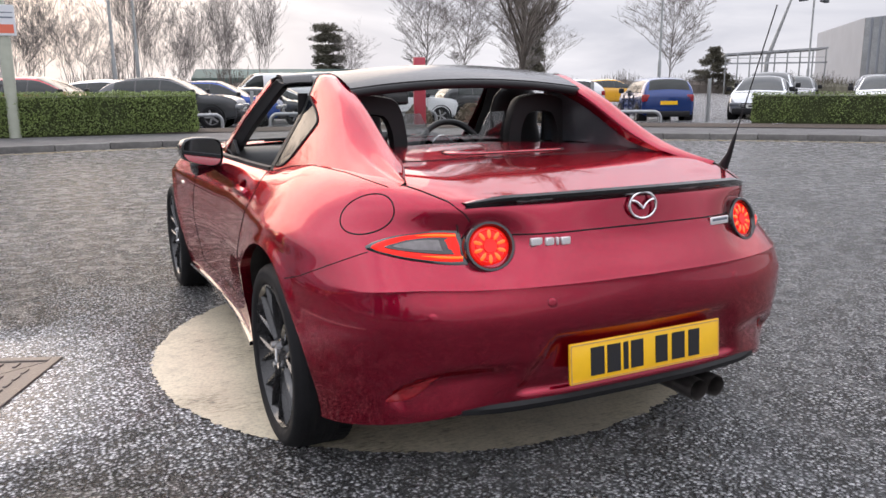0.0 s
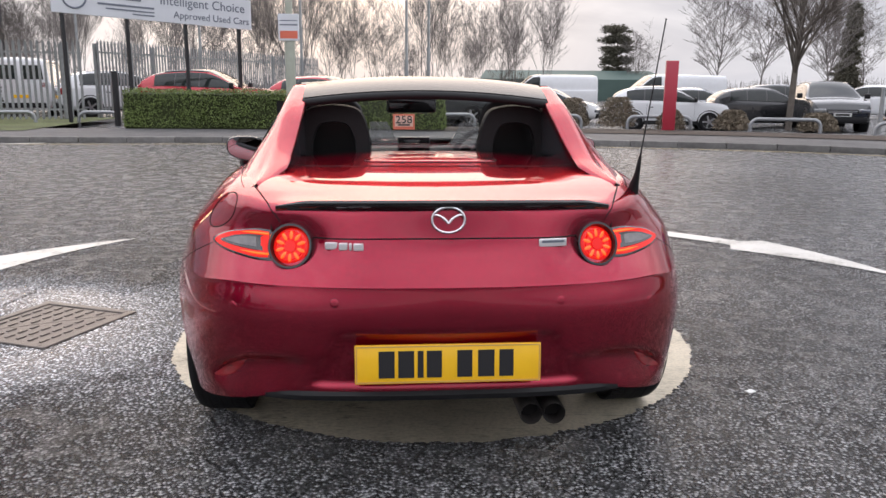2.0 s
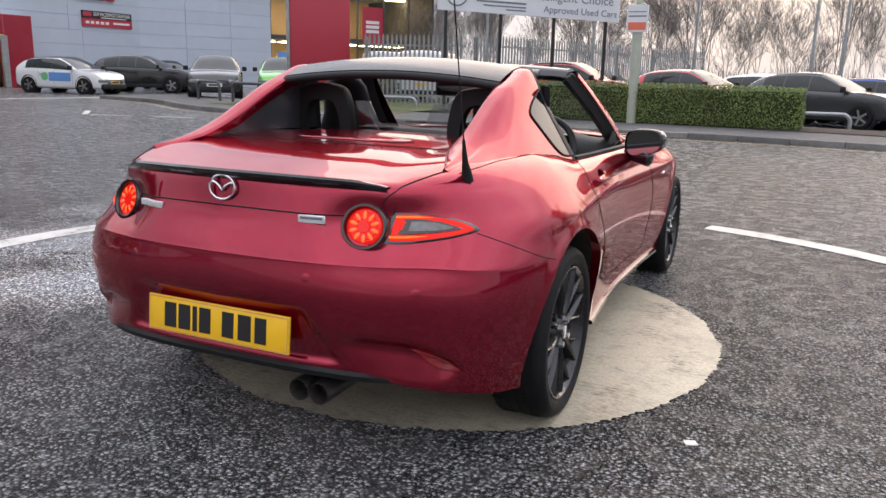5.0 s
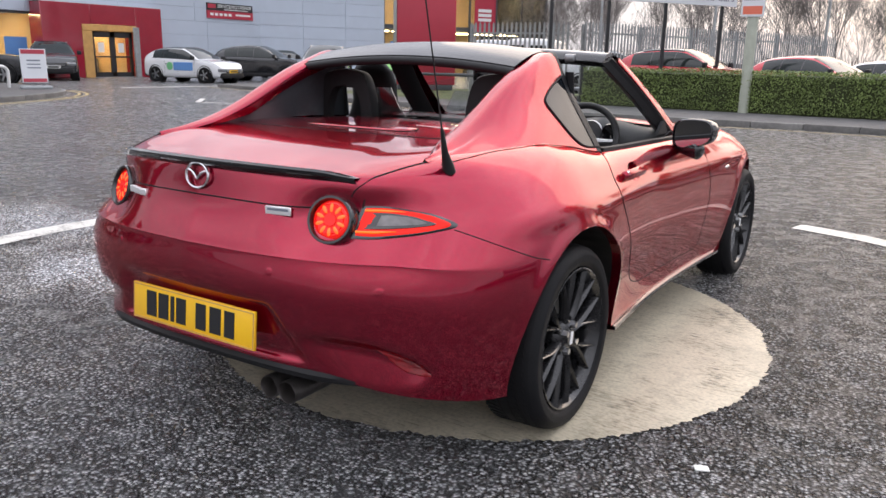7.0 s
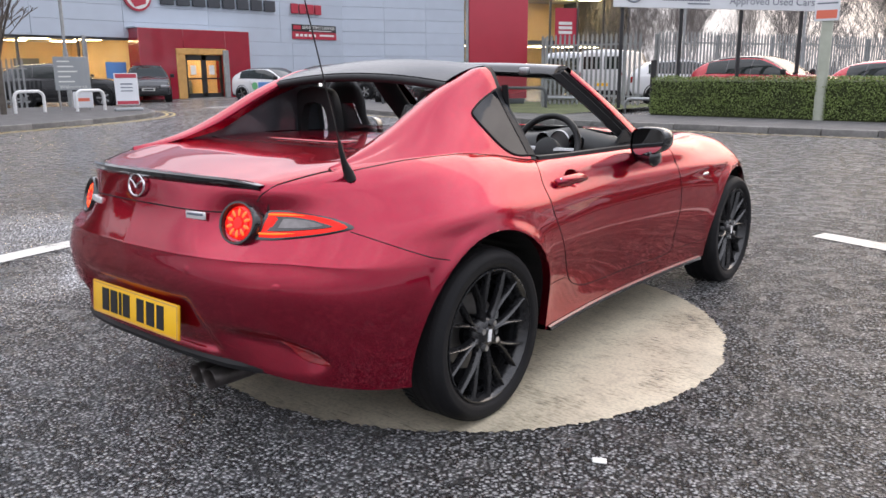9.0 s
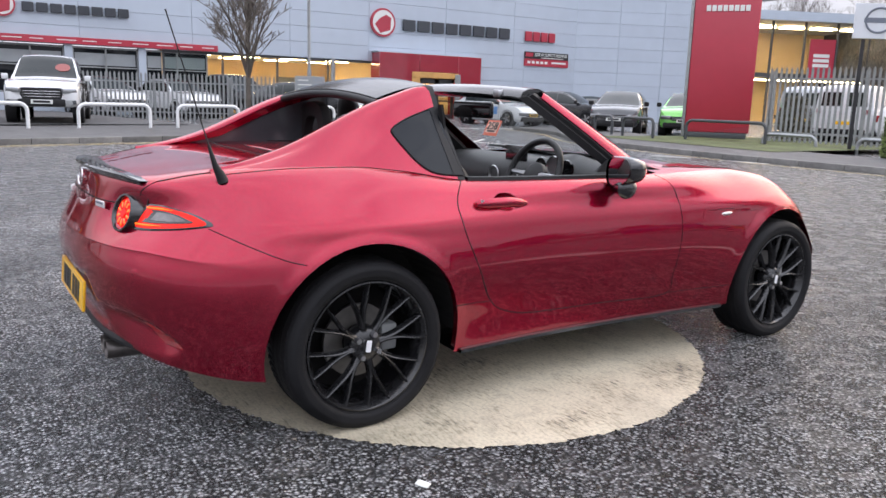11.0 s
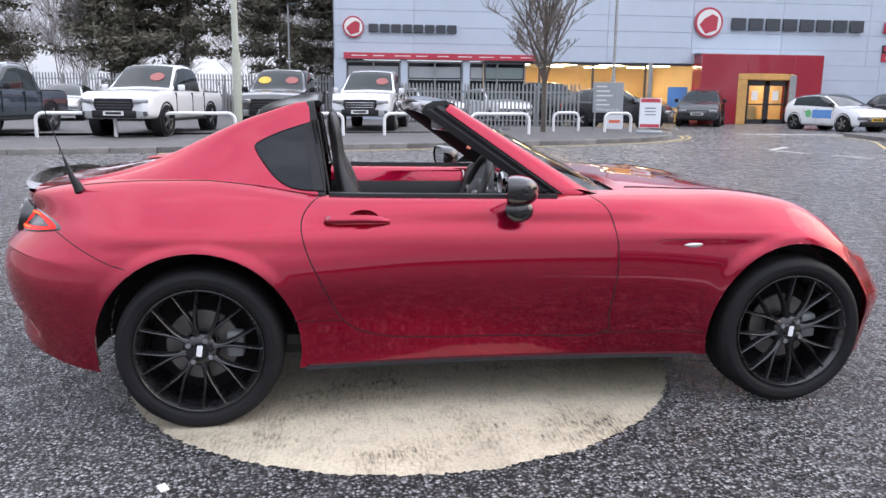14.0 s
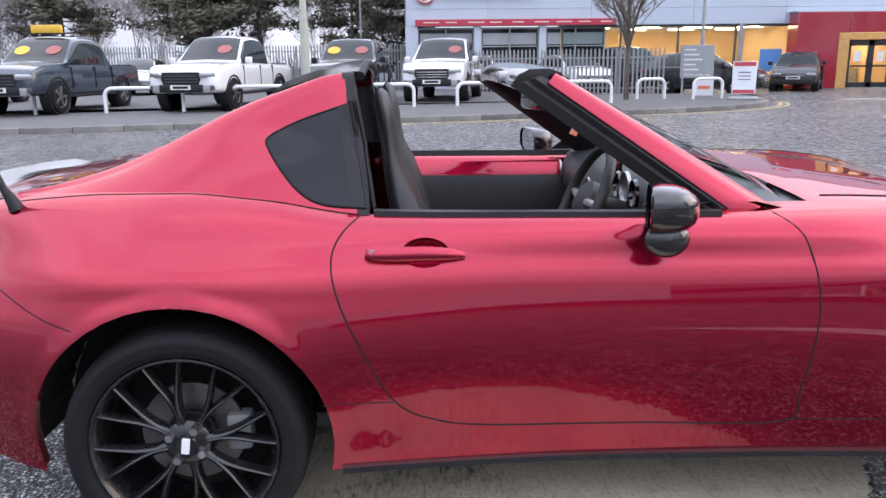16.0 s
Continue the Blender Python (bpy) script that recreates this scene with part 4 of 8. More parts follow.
for s in (1, -1):
    fl = Matrix.Diagonal((s, 1, 1, 1))
    bm = bmesh.new()
    grid(bm, [[fl @ p for p in r + l[1:]] for r, l in zip(but_rows, lip_rows)])
    but = part("buttress", bm, M["red_paint"], car, angle=60)
    bm = bmesh.new()
    grid(bm, [[fl @ p for p in r] for r in in_rows])
    part("inner_panel", bm, M["smoked"], but, "smoked grey inner side panel")
    bm = bmesh.new()
    end = but_rows[-1] + lip_rows[-1][1:] + in_rows[-1][1:]
    end2 = [p + Vector((0, -.03, 0)) for p in end]
    grid(bm, [[fl @ p for p in end2], [fl @ (p + Vector((.0015, 0, 0))) for p in end]])
    bm.faces.new([bm.verts.new(fl @ p) for p in end])
    part("door_seal", bm, M["trim_black"], but, "black rubber door seal")
    seam([fl @ (r[0] + Vector((.001, 0, .004))) for r in but_rows[1:]], "buttress_joint", car, .0013)

but_tree_bm = bmesh.new()
grid(but_tree_bm, but_rows)
but_tree_bm.normal_update()
but_tree = BVHTree.FromBMesh(but_tree_bm)
but_tree_bm.free()


def flank_at(y, z, off=.003):
    hit, no, _, _ = but_tree.ray_cast(Vector((1.4, y, z)), Vector((-1, 0, 0)))
    if hit is None:
        return None
    return hit + (no if no.x > 0 else -no) * off


QW = [(.454, .864), (.37, .870), (.318, .885), (.274, .918), (.232, .970), (.206, 1.012), (.206, 1.030), (.234, 1.048), (.30, 1.077), (.412, 1.113)]
for s in (1, -1):
    fl = Matrix.Diagonal((s, 1, 1, 1))
    edge = [tuple(p) for p in catmull(QW, 40)]
    cy, cz = .375, .985
    rows = []
    for k in np.linspace(0, 1, 9):
        row = []
        for y, z in edge:
            p = flank_at(cy + (y - cy) * k, cz + (z - cz) * k, .0035)
            row.append(fl @ (p or Vector((.6, y, z))))
        rows.append(row)
    bm = bmesh.new()
    grid(bm, rows, close_v=True)
    bmesh.ops.remove_doubles(bm, verts=bm.verts, dist=1e-4)
    qw = part("quarter_window", bm, M["dark_glass"], car, "dark tinted quarter window", angle=60)
    bm = bmesh.new()
    tube(bm, [fl @ (flank_at(y, z, .002) or Vector((.6, y, z))) for y, z in edge], .0034, 8)
    part("rubber_edge", bm, M["rubber"], qw, "black rubber edge")
    band = [(.456, .864), (.418, .867), (.384, 1.104), (.413, 1.113)]
    rows = []
    for k in np.linspace(0, 1, 9):
        a0, a1 = np.array(band[1]) * (1 - k) + np.array(band[2]) * k, np.array(band[0]) * (1 - k) + np.array(band[3]) * k
        rows.append([fl @ (flank_at(*(a0 * (1 - q) + a1 * q), .0055) or Vector((.6, *(a0 * (1 - q) + a1 * q)))) for q in np.linspace(0, 1, 5)])
    bm = bmesh.new()
    grid(bm, rows)
    part("window_band", bm, M["trim_black"], qw, "black front band")
    # upright trim behind the door opening
    bm = bmesh.new()
    for y0, y1, off, mt in ((.454, .468, .012, 0), (.470, .480, .0, 0)):
        rows = []
        for k in np.linspace(0, 1, 14):
            z = .862 + .262 * k
            x = (flank_at(.45, min(z, 1.10), .006) or Vector((.6, 0, 0))).x + (-.012 if off == 0 else 0)
            lean = -.042 * k
            rows.append([fl @ Vector((x - .02, y0 + lean, z)), fl @ Vector((x, y0 + lean + .004, z)), fl @ Vector((x, y1 + lean - .004, z)), fl @ Vector((x - .03, y1 + lean, z))])
        grid(bm, rows)
    part("pillar_trim", bm, M["trim_black"], car, "black upright pillar trim")

# roof panel
bm = bmesh.new()
rows = []
for y in np.linspace(.205, .435, 14):
    row = []
    for x in np.linspace(-.475, .475, 25):
        w = 1 - (x / .5) ** 2
        z = 1.182 + .036 * w - .055 * (max(.435 - y, 0) / .23) ** 1.7 + .01
        row.append(Vector((x, y, z)))
    rows.append(row)
grid(bm, rows)
low = [[p + Vector((0, 0, -.03)) for p in r] for r in rows]
grid(bm, low)
grid(bm, [rows[0], low[0]])
grid(bm, [rows[-1], [p + Vector((0, .012, -.015)) for p in rows[-1]], low[-1]])
roof = part("roof_panel", bm, M["roof_black"], car, "gloss black roof panel", angle=50)
bm = bmesh.new()
tube(bm, [p + Vector((0, .004, -.014)) for p in rows[-1]], .013, 10)
part("seal", bm, M["rubber"], roof, "black rubber front seal")
bm = bmesh.new()
tube(bm, [p + Vector((0, 0, -.02)) for p in rows[0]], .016, 10)
part("trim", bm, M["trim_black"], roof, "black rear edge trim")

# raised cover behind the seats (the rear window is folded away with the roof)
bm = bmesh.new()
ring = []
for a in np.linspace(0, 2 * math.pi, 65)[:-1]:
    cx, cy = math.cos(a), math.sin(a)
    ring.append((math.copysign(abs(cx) ** .72, cx) * .235, -.035 + math.copysign(abs(cy) ** .8, cy) * .062 + .012 * (1 - abs(cx))))
rows = []
for k, lift in ((1.0, -.001), (.985, .0025), (.95, .0042), (.7, .005), (.4, .0052), (.05, .0052)):
    rows.append([(skin_top(x * k, -.035 + (y + .035) * k) or Vector((x * k, y, .92))) + Vector((0, 0, lift)) for x, y in ring])
grid(bm, rows, close_v=True)
part("deck_cover", bm, M["red_paint"], car, angle=60)
seam([(skin_top(x * 1.012, -.035 + (y + .035) * 1.04) or Vector((x, y, .92))) + Vector((0, 0, .0005)) for x, y in ring + ring[:1]], "deck_cover_gap", car, .0022)
seam([(skin_top(x, -.165 + .03 * (x / .5) ** 2, .0) or Vector((x, -.16, .9))) for x in np.linspace(-.52, .52, 40)], "boot_lid_gap", car)

# boot-lip spoiler
bm = bmesh.new()
rows = []
for x in np.linspace(-.480, .480, 41):
    t = (x / .480) ** 2
    y = -.752 + .098 * t
    z = .866 - .014 * t
    h = 1 - .75 * max(0, abs(x) - .40) / .080
    rows.append([Vector((x, y + .085, z + .003)), Vector((x, y + .045, z + .008 * h)), Vector((x, y + .012, z + .016 * h)), Vector((x, y - .012 * h, z + .020 * h)), Vector((x, y - .018 * h, z + .014 * h)), Vector((x, y - .010 * h, z - .004)), Vector((x, y + .015, z - .020)), Vector((x, y + .04, z - .022))])
grid(bm, rows, close_v=True)
part("boot_spoiler", bm, M["gloss_black"], car, "gloss black boot-lip spoiler", angle=50)


def patch(shape, off, n=10):
    """A raised patch of skin at the tail, filled from its outline (x, z) to its middle."""
    cx, cz = sum(p[0] for p in shape) / len(shape), sum(p[1] for p in shape) / len(shape)
    bm = bmesh.new()
    rows = []
    for k in np.linspace(0, 1, n):
        o = off if k < .97 else off * .1
        row = []
        for x, z in shape:
            row.append(skin_rear(cx + (x - cx) * k, cz + (z - cz) * k, o) or Vector((x, -.5, z)))
        rows.append(row)
    grid(bm, rows, close_v=True)
    bmesh.ops.remove_doubles(bm, verts=bm.verts, dist=1e-4)
    return bm


# tail lamps: a round lens and a tapering wing round the corner
LX, LZ = .433, .746
for s in (1, -1):
    base = skin_rear(LX, LZ)
    m0 = Matrix.Translation((LX * s, base.y - .010, LZ)) @ Matrix.Rotation(radians(14 * s), 4, "Z") @ Matrix.Rotation(radians(-17), 4, "X") @ Matrix.Rotation(-math.pi / 2, 4, "Z")
    bm = bmesh.new()
    lathe(bm, [(.051, .002), (.053, .012), (.057, .020), (.063, .020), (.068, .012), (.070, -.05)], 48, m0)
    lamp = part("tail_lamp", bm, M["gloss_black"], car, "lit red tail lamp with round lens and tapering wing")
    bm = bmesh.new()
    lathe(bm, [(.0, .0145), (.016, .0145), (.0175, .0105), (.0205, .0105), (.022, .013), (.036, .0135), (.0375, .0095), (.041, .0095), (.0425, .0125), (.049, .010), (.054, .002)], 48, m0)
    part("lens", bm, M["lamp_red"], lamp, "round red lens, lit", angle=30)
    for k in range(10):
        a = 2 * math.pi * (k + .5) / 10
        bm = bmesh.new()
        bmesh.ops.create_uvsphere(bm, u_segments=12, v_segments=8, radius=.0078, matrix=m0 @ Matrix.Translation((.0120, .0320 * math.cos(a), .0320 * math.sin(a))) @ Matrix.Rotation(a, 4, "X") @ Matrix.Diagonal((.38, 1.55, .72, 1)))
        part("light_cell", bm, M["lamp_hot"], lamp)
    wing = [tuple(p) for p in catmull([(.494, .781), (.54, .780), (.60, .770), (.646, .756), (.686, .732), (.650, .7195), (.59, .711), (.54, .707), (.494, .708)], 40)]
    rim = [(.575 + (x - .575) * 1.03 + (.003 if x > .60 else 0), .744 + (z - .744) * 1.08) for x, z in wing]
    bm = patch([(x * s, z) for x, z in rim], .0045)
    part("lamp_bezel", bm, M["gloss_black"], lamp, "thin black lamp bezel")
    bm = patch([(x * s, z) for x, z in wing], .007)
    part("wing_lens", bm, M["lamp_ring"], lamp, "glowing red outline strip")
    inner = [tuple(p) for p in catmull([(.487, .7675), (.55, .7660), (.600, .7580), (.634, .7465), (.660, .7345), (.630, .7285), (.58, .7240), (.54, .7220), (.487, .7215)], 36)]
    bm = patch([(x * s, z) for x, z in inner], .0095)
    il = part("indicator_lens", bm, M["lamp_grey"], lamp, "smoked grey indicator lens")
    bm = patch([(s * x, z) for x, z in catmull([(.530, .7600), (.565, .7590), (.606, .7510), (.642, .7375), (.606, .7320), (.565, .7295), (.530, .7290)], 26)], .0105)
    part("clear_window", bm, M["lamp_clear"], il, "clear grey indicator window")
    for zs in ((.7725, .7712, .7675), (.7170, .7168, .7185)):
        bm = bmesh.new()
        tube(bm, [skin_rear(s * x, z, .0085) for x, z in catmull([(.498, zs[0]), (.540, zs[1]), (.585, zs[2])], 12)], [.0034] * 8 + [.0028, .0022, .0016, .001, .0005], 6)
        part("light_guide", bm, M["lamp_amber"], lamp, "glowing amber light guide")
    # reflector pocket
    bm = patch([(s * x, z) for x, z in catmull([(.572, .414), (.622, .388), (.660, .360), (.686, .338), (.668, .334), (.634, .345), (.60, .374), (.572, .414)], 30)[:-1]], .004, 8)
    part("rear_reflector", bm, M["reflector"], car, "dark red rear reflector")
    for x in (.312, .60):
        bm = patch([(s * (x + .012 * math.cos(a)), .612 - (x - .31) * .1 + .012 * math.sin(a)) for a in np.linspace(0, 2 * math.pi, 20)[:-1]], .0015, 4)
        part("parking_sensor", bm, M["red_paint"], car)
    if s > 0:
        seam([skin_rear(.105 + .03 * math.cos(a), .56 + .03 * math.sin(a), -.0008) for a in np.linspace(0, 2 * math.pi, 28)], "cap_edge", car, .0005)
    else:
        seam([skin_rear(-.312 + .0125 * math.cos(a), .612 + .0125 * math.sin(a), .0) for a in np.linspace(0, 2 * math.pi, 20)], "cap_edge", car, .0005)

# number plate, with bars in place of its characters
pm = Matrix.Translation((0, -.812, .436)) @ Matrix.Rotation(radians(-5), 4, "X")
bm = bmesh.new()
box(bm, -.260, .260, -.005, .005, -.0555, .0555, pm, .004)
plate = part("number_plate", bm, M["plate_yellow"], car, "yellow number plate with black bars")
for x, w in ((-.172, .044), (-.118, .044), (-.078, .016), (-.040, .042), (.045, .042), (.105, .046), (.162, .040)):
    bm = bmesh.new()
    box(bm, x - w / 2, x + w / 2, -.0065, -.004, -.038, .038, pm)
    part("bar", bm, M["ink"], plate, smooth=False)
bm = bmesh.new()
for x0, x1, z0, z1 in ((-.256, .256, .0485, .0515), (-.256, .256, -.0515, -.0485), (-.2565, -.2535, -.05, .05), (.2535, .2565, -.05, .05)):
    box(bm, x0, x1, -.0062, -.004, z0, z1, pm)
part("border", bm, M["portal_gold_glow"], plate, smooth=False)

# badge: oval ring with a winged v, and two small name badges as plain shapes
bp = skin_rear(0, .832)
bmat = Matrix.Translation((0, bp.y - .006, .832)) @ Matrix.Rotation(radians(-6), 4, "X")
bm = bmesh.new()
tube(bm, [bmat @ Vector((.045 * math.cos(a), 0, .035 * math.sin(a))) for a in np.linspace(0, 2 * math.pi, 41)[:-1]], .0042, 8, closed=True)
for s in (1, -1):
    tube(bm, [bmat @ Vector(p) for p in catmull([(0, 0, -.010), (.010 * s, 0, .002), (.026 * s, 0, .012), (.042 * s, 0, .014)], 12)], [.0042] * 6 + [.0036] * 7, 6)
part("badge", bm, M["chrome"], car, "chrome oval badge")
bm = bmesh.new()
for x0, x1 in ((-.338, -.304), (-.300, -.276), (-.272, -.264), (-.260, -.232)):
    p = skin_rear((x0 + x1) / 2, .757)
    box(bm, x0, x1, p.y - .008, p.y + .004, .7475, .7675, None, .002, 1)
part("name_badge", bm, M["badge_silver"], car, "small chrome name badge of plain shapes")
p = skin_rear(.300, .764)
bm = bmesh.new()
box(bm, -.041, .041, -.003, .003, -.0115, .0115, Matrix.Translation((.296, p.y - .007, .764)) @ Matrix.Rotation(radians(9), 4, "Z"), .002, 1)
tb = part("trim_badge", bm, M["badge_silver"], car, "small silver trim badge")
bm = bmesh.new()
box(bm, -.033, .033, -.0042, -.002, .000, .0065, Matrix.Translation((.296, p.y - .007, .764)) @ Matrix.Rotation(radians(9), 4, "Z"))
part("bar", bm, M["sign_blue_grey"], tb, smooth=False)

# lower valance, sills, exhaust, underside
bm = bmesh.new()
rows = []
for x in np.linspace(-.61, .61, 41):
    t = (x / .61) ** 2
    y = (skin_rear(x, .345) or Vector((x, -.760 + .14 * t, 0))).y
    rows.append([Vector((x, y + .004, .346 - .020 * t * t)), Vector((x, y - .008 + .008 * t, .331 - .020 * t * t)), Vector((x, y + .002, .313 - .012 * t * t)), Vector((x, y + .06, .305 - .012 * t * t))])
grid(bm, rows)
part("rear_valance", bm, M["trim_black"], car, "black plastic lower valance")
for s in (1, -1):
    bm = bmesh.new()
    rows = []
    for k in np.linspace(0, 1, 16):
        y = .385 + 1.52 * k
        p = skin_at(y, .235, 0, s) or Vector((.79 * s, y, .22))
        zb = .224 - .012 * k
        rows.append([Vector((p.x - s * .012, y, zb + .012)), Vector((p.x + s * .010, y, zb + .004)), Vector((p.x + s * .012, y, zb - .010)), Vector((p.x - s * .05, y, zb - .014)), Vector((p.x - s * .25, y, zb - .01))])
    grid(bm, rows)
    part("sill_skirt", bm, M["gloss_black"], car, "black side skirt")
bm = bmesh.new()
box(bm, -.60, .60, -.22, 2.70, .20, .28, None, .02)
part("underbody", bm, M["trim_black"], car)
ex = None
for x in (.249, .318):
    bm = bmesh.new()
    lathe(bm, [(.030, .30), (.030, .0), (.032, -.004), (.0335, 0), (.0335, .30)], 32, Matrix.Translation((x, -.758, .255)) @ Matrix.Rotation(math.pi / 2, 4, "Z"))
    part("exhaust_pipe", bm, M["soot"], car, "sooty metal exhaust tip")
    # black disc across the pipe, painted in for the shade inside
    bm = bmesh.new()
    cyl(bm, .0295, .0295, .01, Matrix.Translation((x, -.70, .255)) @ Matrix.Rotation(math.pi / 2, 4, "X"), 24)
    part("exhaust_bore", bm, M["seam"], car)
bm = bmesh.new()
cyl(bm, .075, .075, .32, Matrix.Translation((.28, -.40, .37)) @ Matrix.Rotation(math.pi / 2, 4, "Y"), 24)
part("silencer", bm, M["disc"], car)

# whip aerial on the near rear wing
ab = skin_top(.625, -.44) or Vector((.625, -.44, .84))
bm = bmesh.new()
atop = Vector((.638, -.595, 1.385))
pts = [ab + Vector((.0, .01, -.004)), ab + Vector((0, .002, .018)), ab + (atop - ab) * .10, ab + (atop - ab) * .22, ab + (atop - ab) * .235, ab + (atop - ab) * .6, ab + (atop - ab) * .99, atop]
tube(bm, pts, [.019, .016, .0095, .0050, .0023, .0020, .0020, .0030], 10)
part("aerial", bm, M["trim_black"], car, "black whip aerial leaning back")

# filler flap on the far wing, as a scored circle
fc = [(-.435 + .080 * math.cos(a), .812 + .052 * math.sin(a)) for a in np.linspace(0, 2 * math.pi, 44)]
seam([skin_at(y, z, -.0006, -1) for y, z in fc], "filler_flap_edge", car, .0024)

# door handles, side repeaters
for s in (1, -1):
    bm = bmesh.new()
    prof = catmull([(.455, .766), (.47, .768), (.52, .768), (.60, .768), (.66, .764), (.695, .760)], 22)
    rows = []
    for k, (y, z) in enumerate(prof):
        t = k / 22
        p = skin_at(y, z, 0, s)
        o = .006 + .024 * math.sin(math.pi * min(max(t, .04), .96)) ** .6
        hh = .010 + .010 * math.sin(math.pi * min(max(t * .9 + .05, 0), 1))
        rows.append([p + Vector((s * (o - .012), 0, hh)), p + Vector((s * o, 0, hh * .6)), p + Vector((s * (o + .003), 0, 0)), p + Vector((s * o, 0, -hh * .6)), p + Vector((s * (o - .012), 0, -hh))])
    vs = grid(bm, rows, close_v=True)
    bm.faces.new(vs[0])
    bm.faces.new(vs[-1][::-1])
    hd = part("handle", bm, M["red_paint"], doors[s], "red pull handle", angle=60)
    # hollow behind the handle
    bm = bmesh.new()
    rows = []
    for k, dip in ((1.0, .0), (.9, -.008), (.7, -.018), (.4, -.024), (.05, -.026)):
        rows.append([skin_at(.600 + (y - .600) * k, .768 + (z - .768) * k, 0, s) + Vector((s * dip, 0, 0)) for y, z in CUP])
    grid(bm, rows, close_v=True)
    part("handle_cup", bm, M["red_paint"], doors[s], angle=60)
    bm = bmesh.new()
    p = skin_at(.472, .767, .024, s)
    cyl(bm, .0065, .0065, .006, Matrix.Translation(p) @ Matrix.Rotation(math.pi / 2, 4, "Y"), 16)
    part("key_hole", bm, M["chrome"], doors[s], "chrome lock")
    bm = bmesh.new()
    shape = [tuple(q) for q in catmull([(1.825, .659), (1.85, .667), (1.885, .668), (1.905, .663), (1.885, .652), (1.85, .651)], 20)]
    rows = []
    for k in np.linspace(0, 1, 5):
        rows.append([skin_at(1.866 + (y - 1.866) * k, .660 + (z - .660) * k, .007 * (1 - k ** 3), s) for y, z in shape])
    grid(bm, rows, close_v=True)
    bmesh.ops.remove_doubles(bm, verts=bm.verts, dist=1e-4)
    part("side_repeater", bm, M["clear_lens"], car, "clear almond-shaped side repeater")
    seam([skin_at(y, .678 + .004 * math.sin((y - 1.7) * 6), -.001, s) for y in np.linspace(1.73, 1.92, 14)], "crease_line", car, .0016)

# belt strips along the door tops
for s in (1, -1):
    bm = bmesh.new()
    pts = []
    for y in np.linspace(.475, 1.345, 24):
        xf, zf = float(np.interp(y, LV["F"][:, 1][8 * SPAN:14 * SPAN], LV["F"][:, 0][8 * SPAN:14 * SPAN])), float(np.interp(y, LV["F"][:, 1][8 * SPAN:14 * SPAN], LV["F"][:, 2][8 * SPAN:14 * SPAN]))
        pts.append(Vector(((xf - .006) * s, y, zf + .002)))
    rows = [[p + Vector((s * .012, 0, -.006)), p + Vector((s * .010, 0, .008)), p + Vector((-s * .012, 0, .010)), p + Vector((-s * .022, 0, -.02))] for p in pts]
    grid(bm, rows)
    part("belt_strip", bm, M["trim_black"], doors[s], "black rubber belt strip")
    # inner door: red top roll, dark lower trim, pull
    bm = bmesh.new()
    rows = [[p + Vector((-s * .02, 0, -.01)), p + Vector((-s * .05, 0, -.012)), p + Vector((-s * .085, 0, -.035)), p + Vector((-s * .095, 0, -.085))] for p in pts]
    grid(bm, rows)
    part("inner_top", bm, M["red_paint"], doors[s], "red painted inner door top", angle=60)
    bm = bmesh.new()
    rows = [[p + Vector((-s * .095, 0, -.085)), p + Vector((-s * .11, 0, -.13)), p + Vector((-s * .12, 0, -.30)), p + Vector((-s * .10, 0, -.55))] for p in pts]
    grid(bm, rows)
    part("inner_trim", bm, M["leather"], doors[s], "black inner door trim")
    bm = bmesh.new()
    q = Vector((s * .668, 1.16, .785))
    tube(bm, [q + Vector((0, k * .10 - .05, .012 * math.sin(k * math.pi) + .02 * k)) for k in np.linspace(0, 1, 10)], [.004, .006, .007, .007, .007, .007, .007, .007, .006, .004], 8)
    part("inner_handle", bm, M["chrome"], doors[s], "chrome inner door handle")

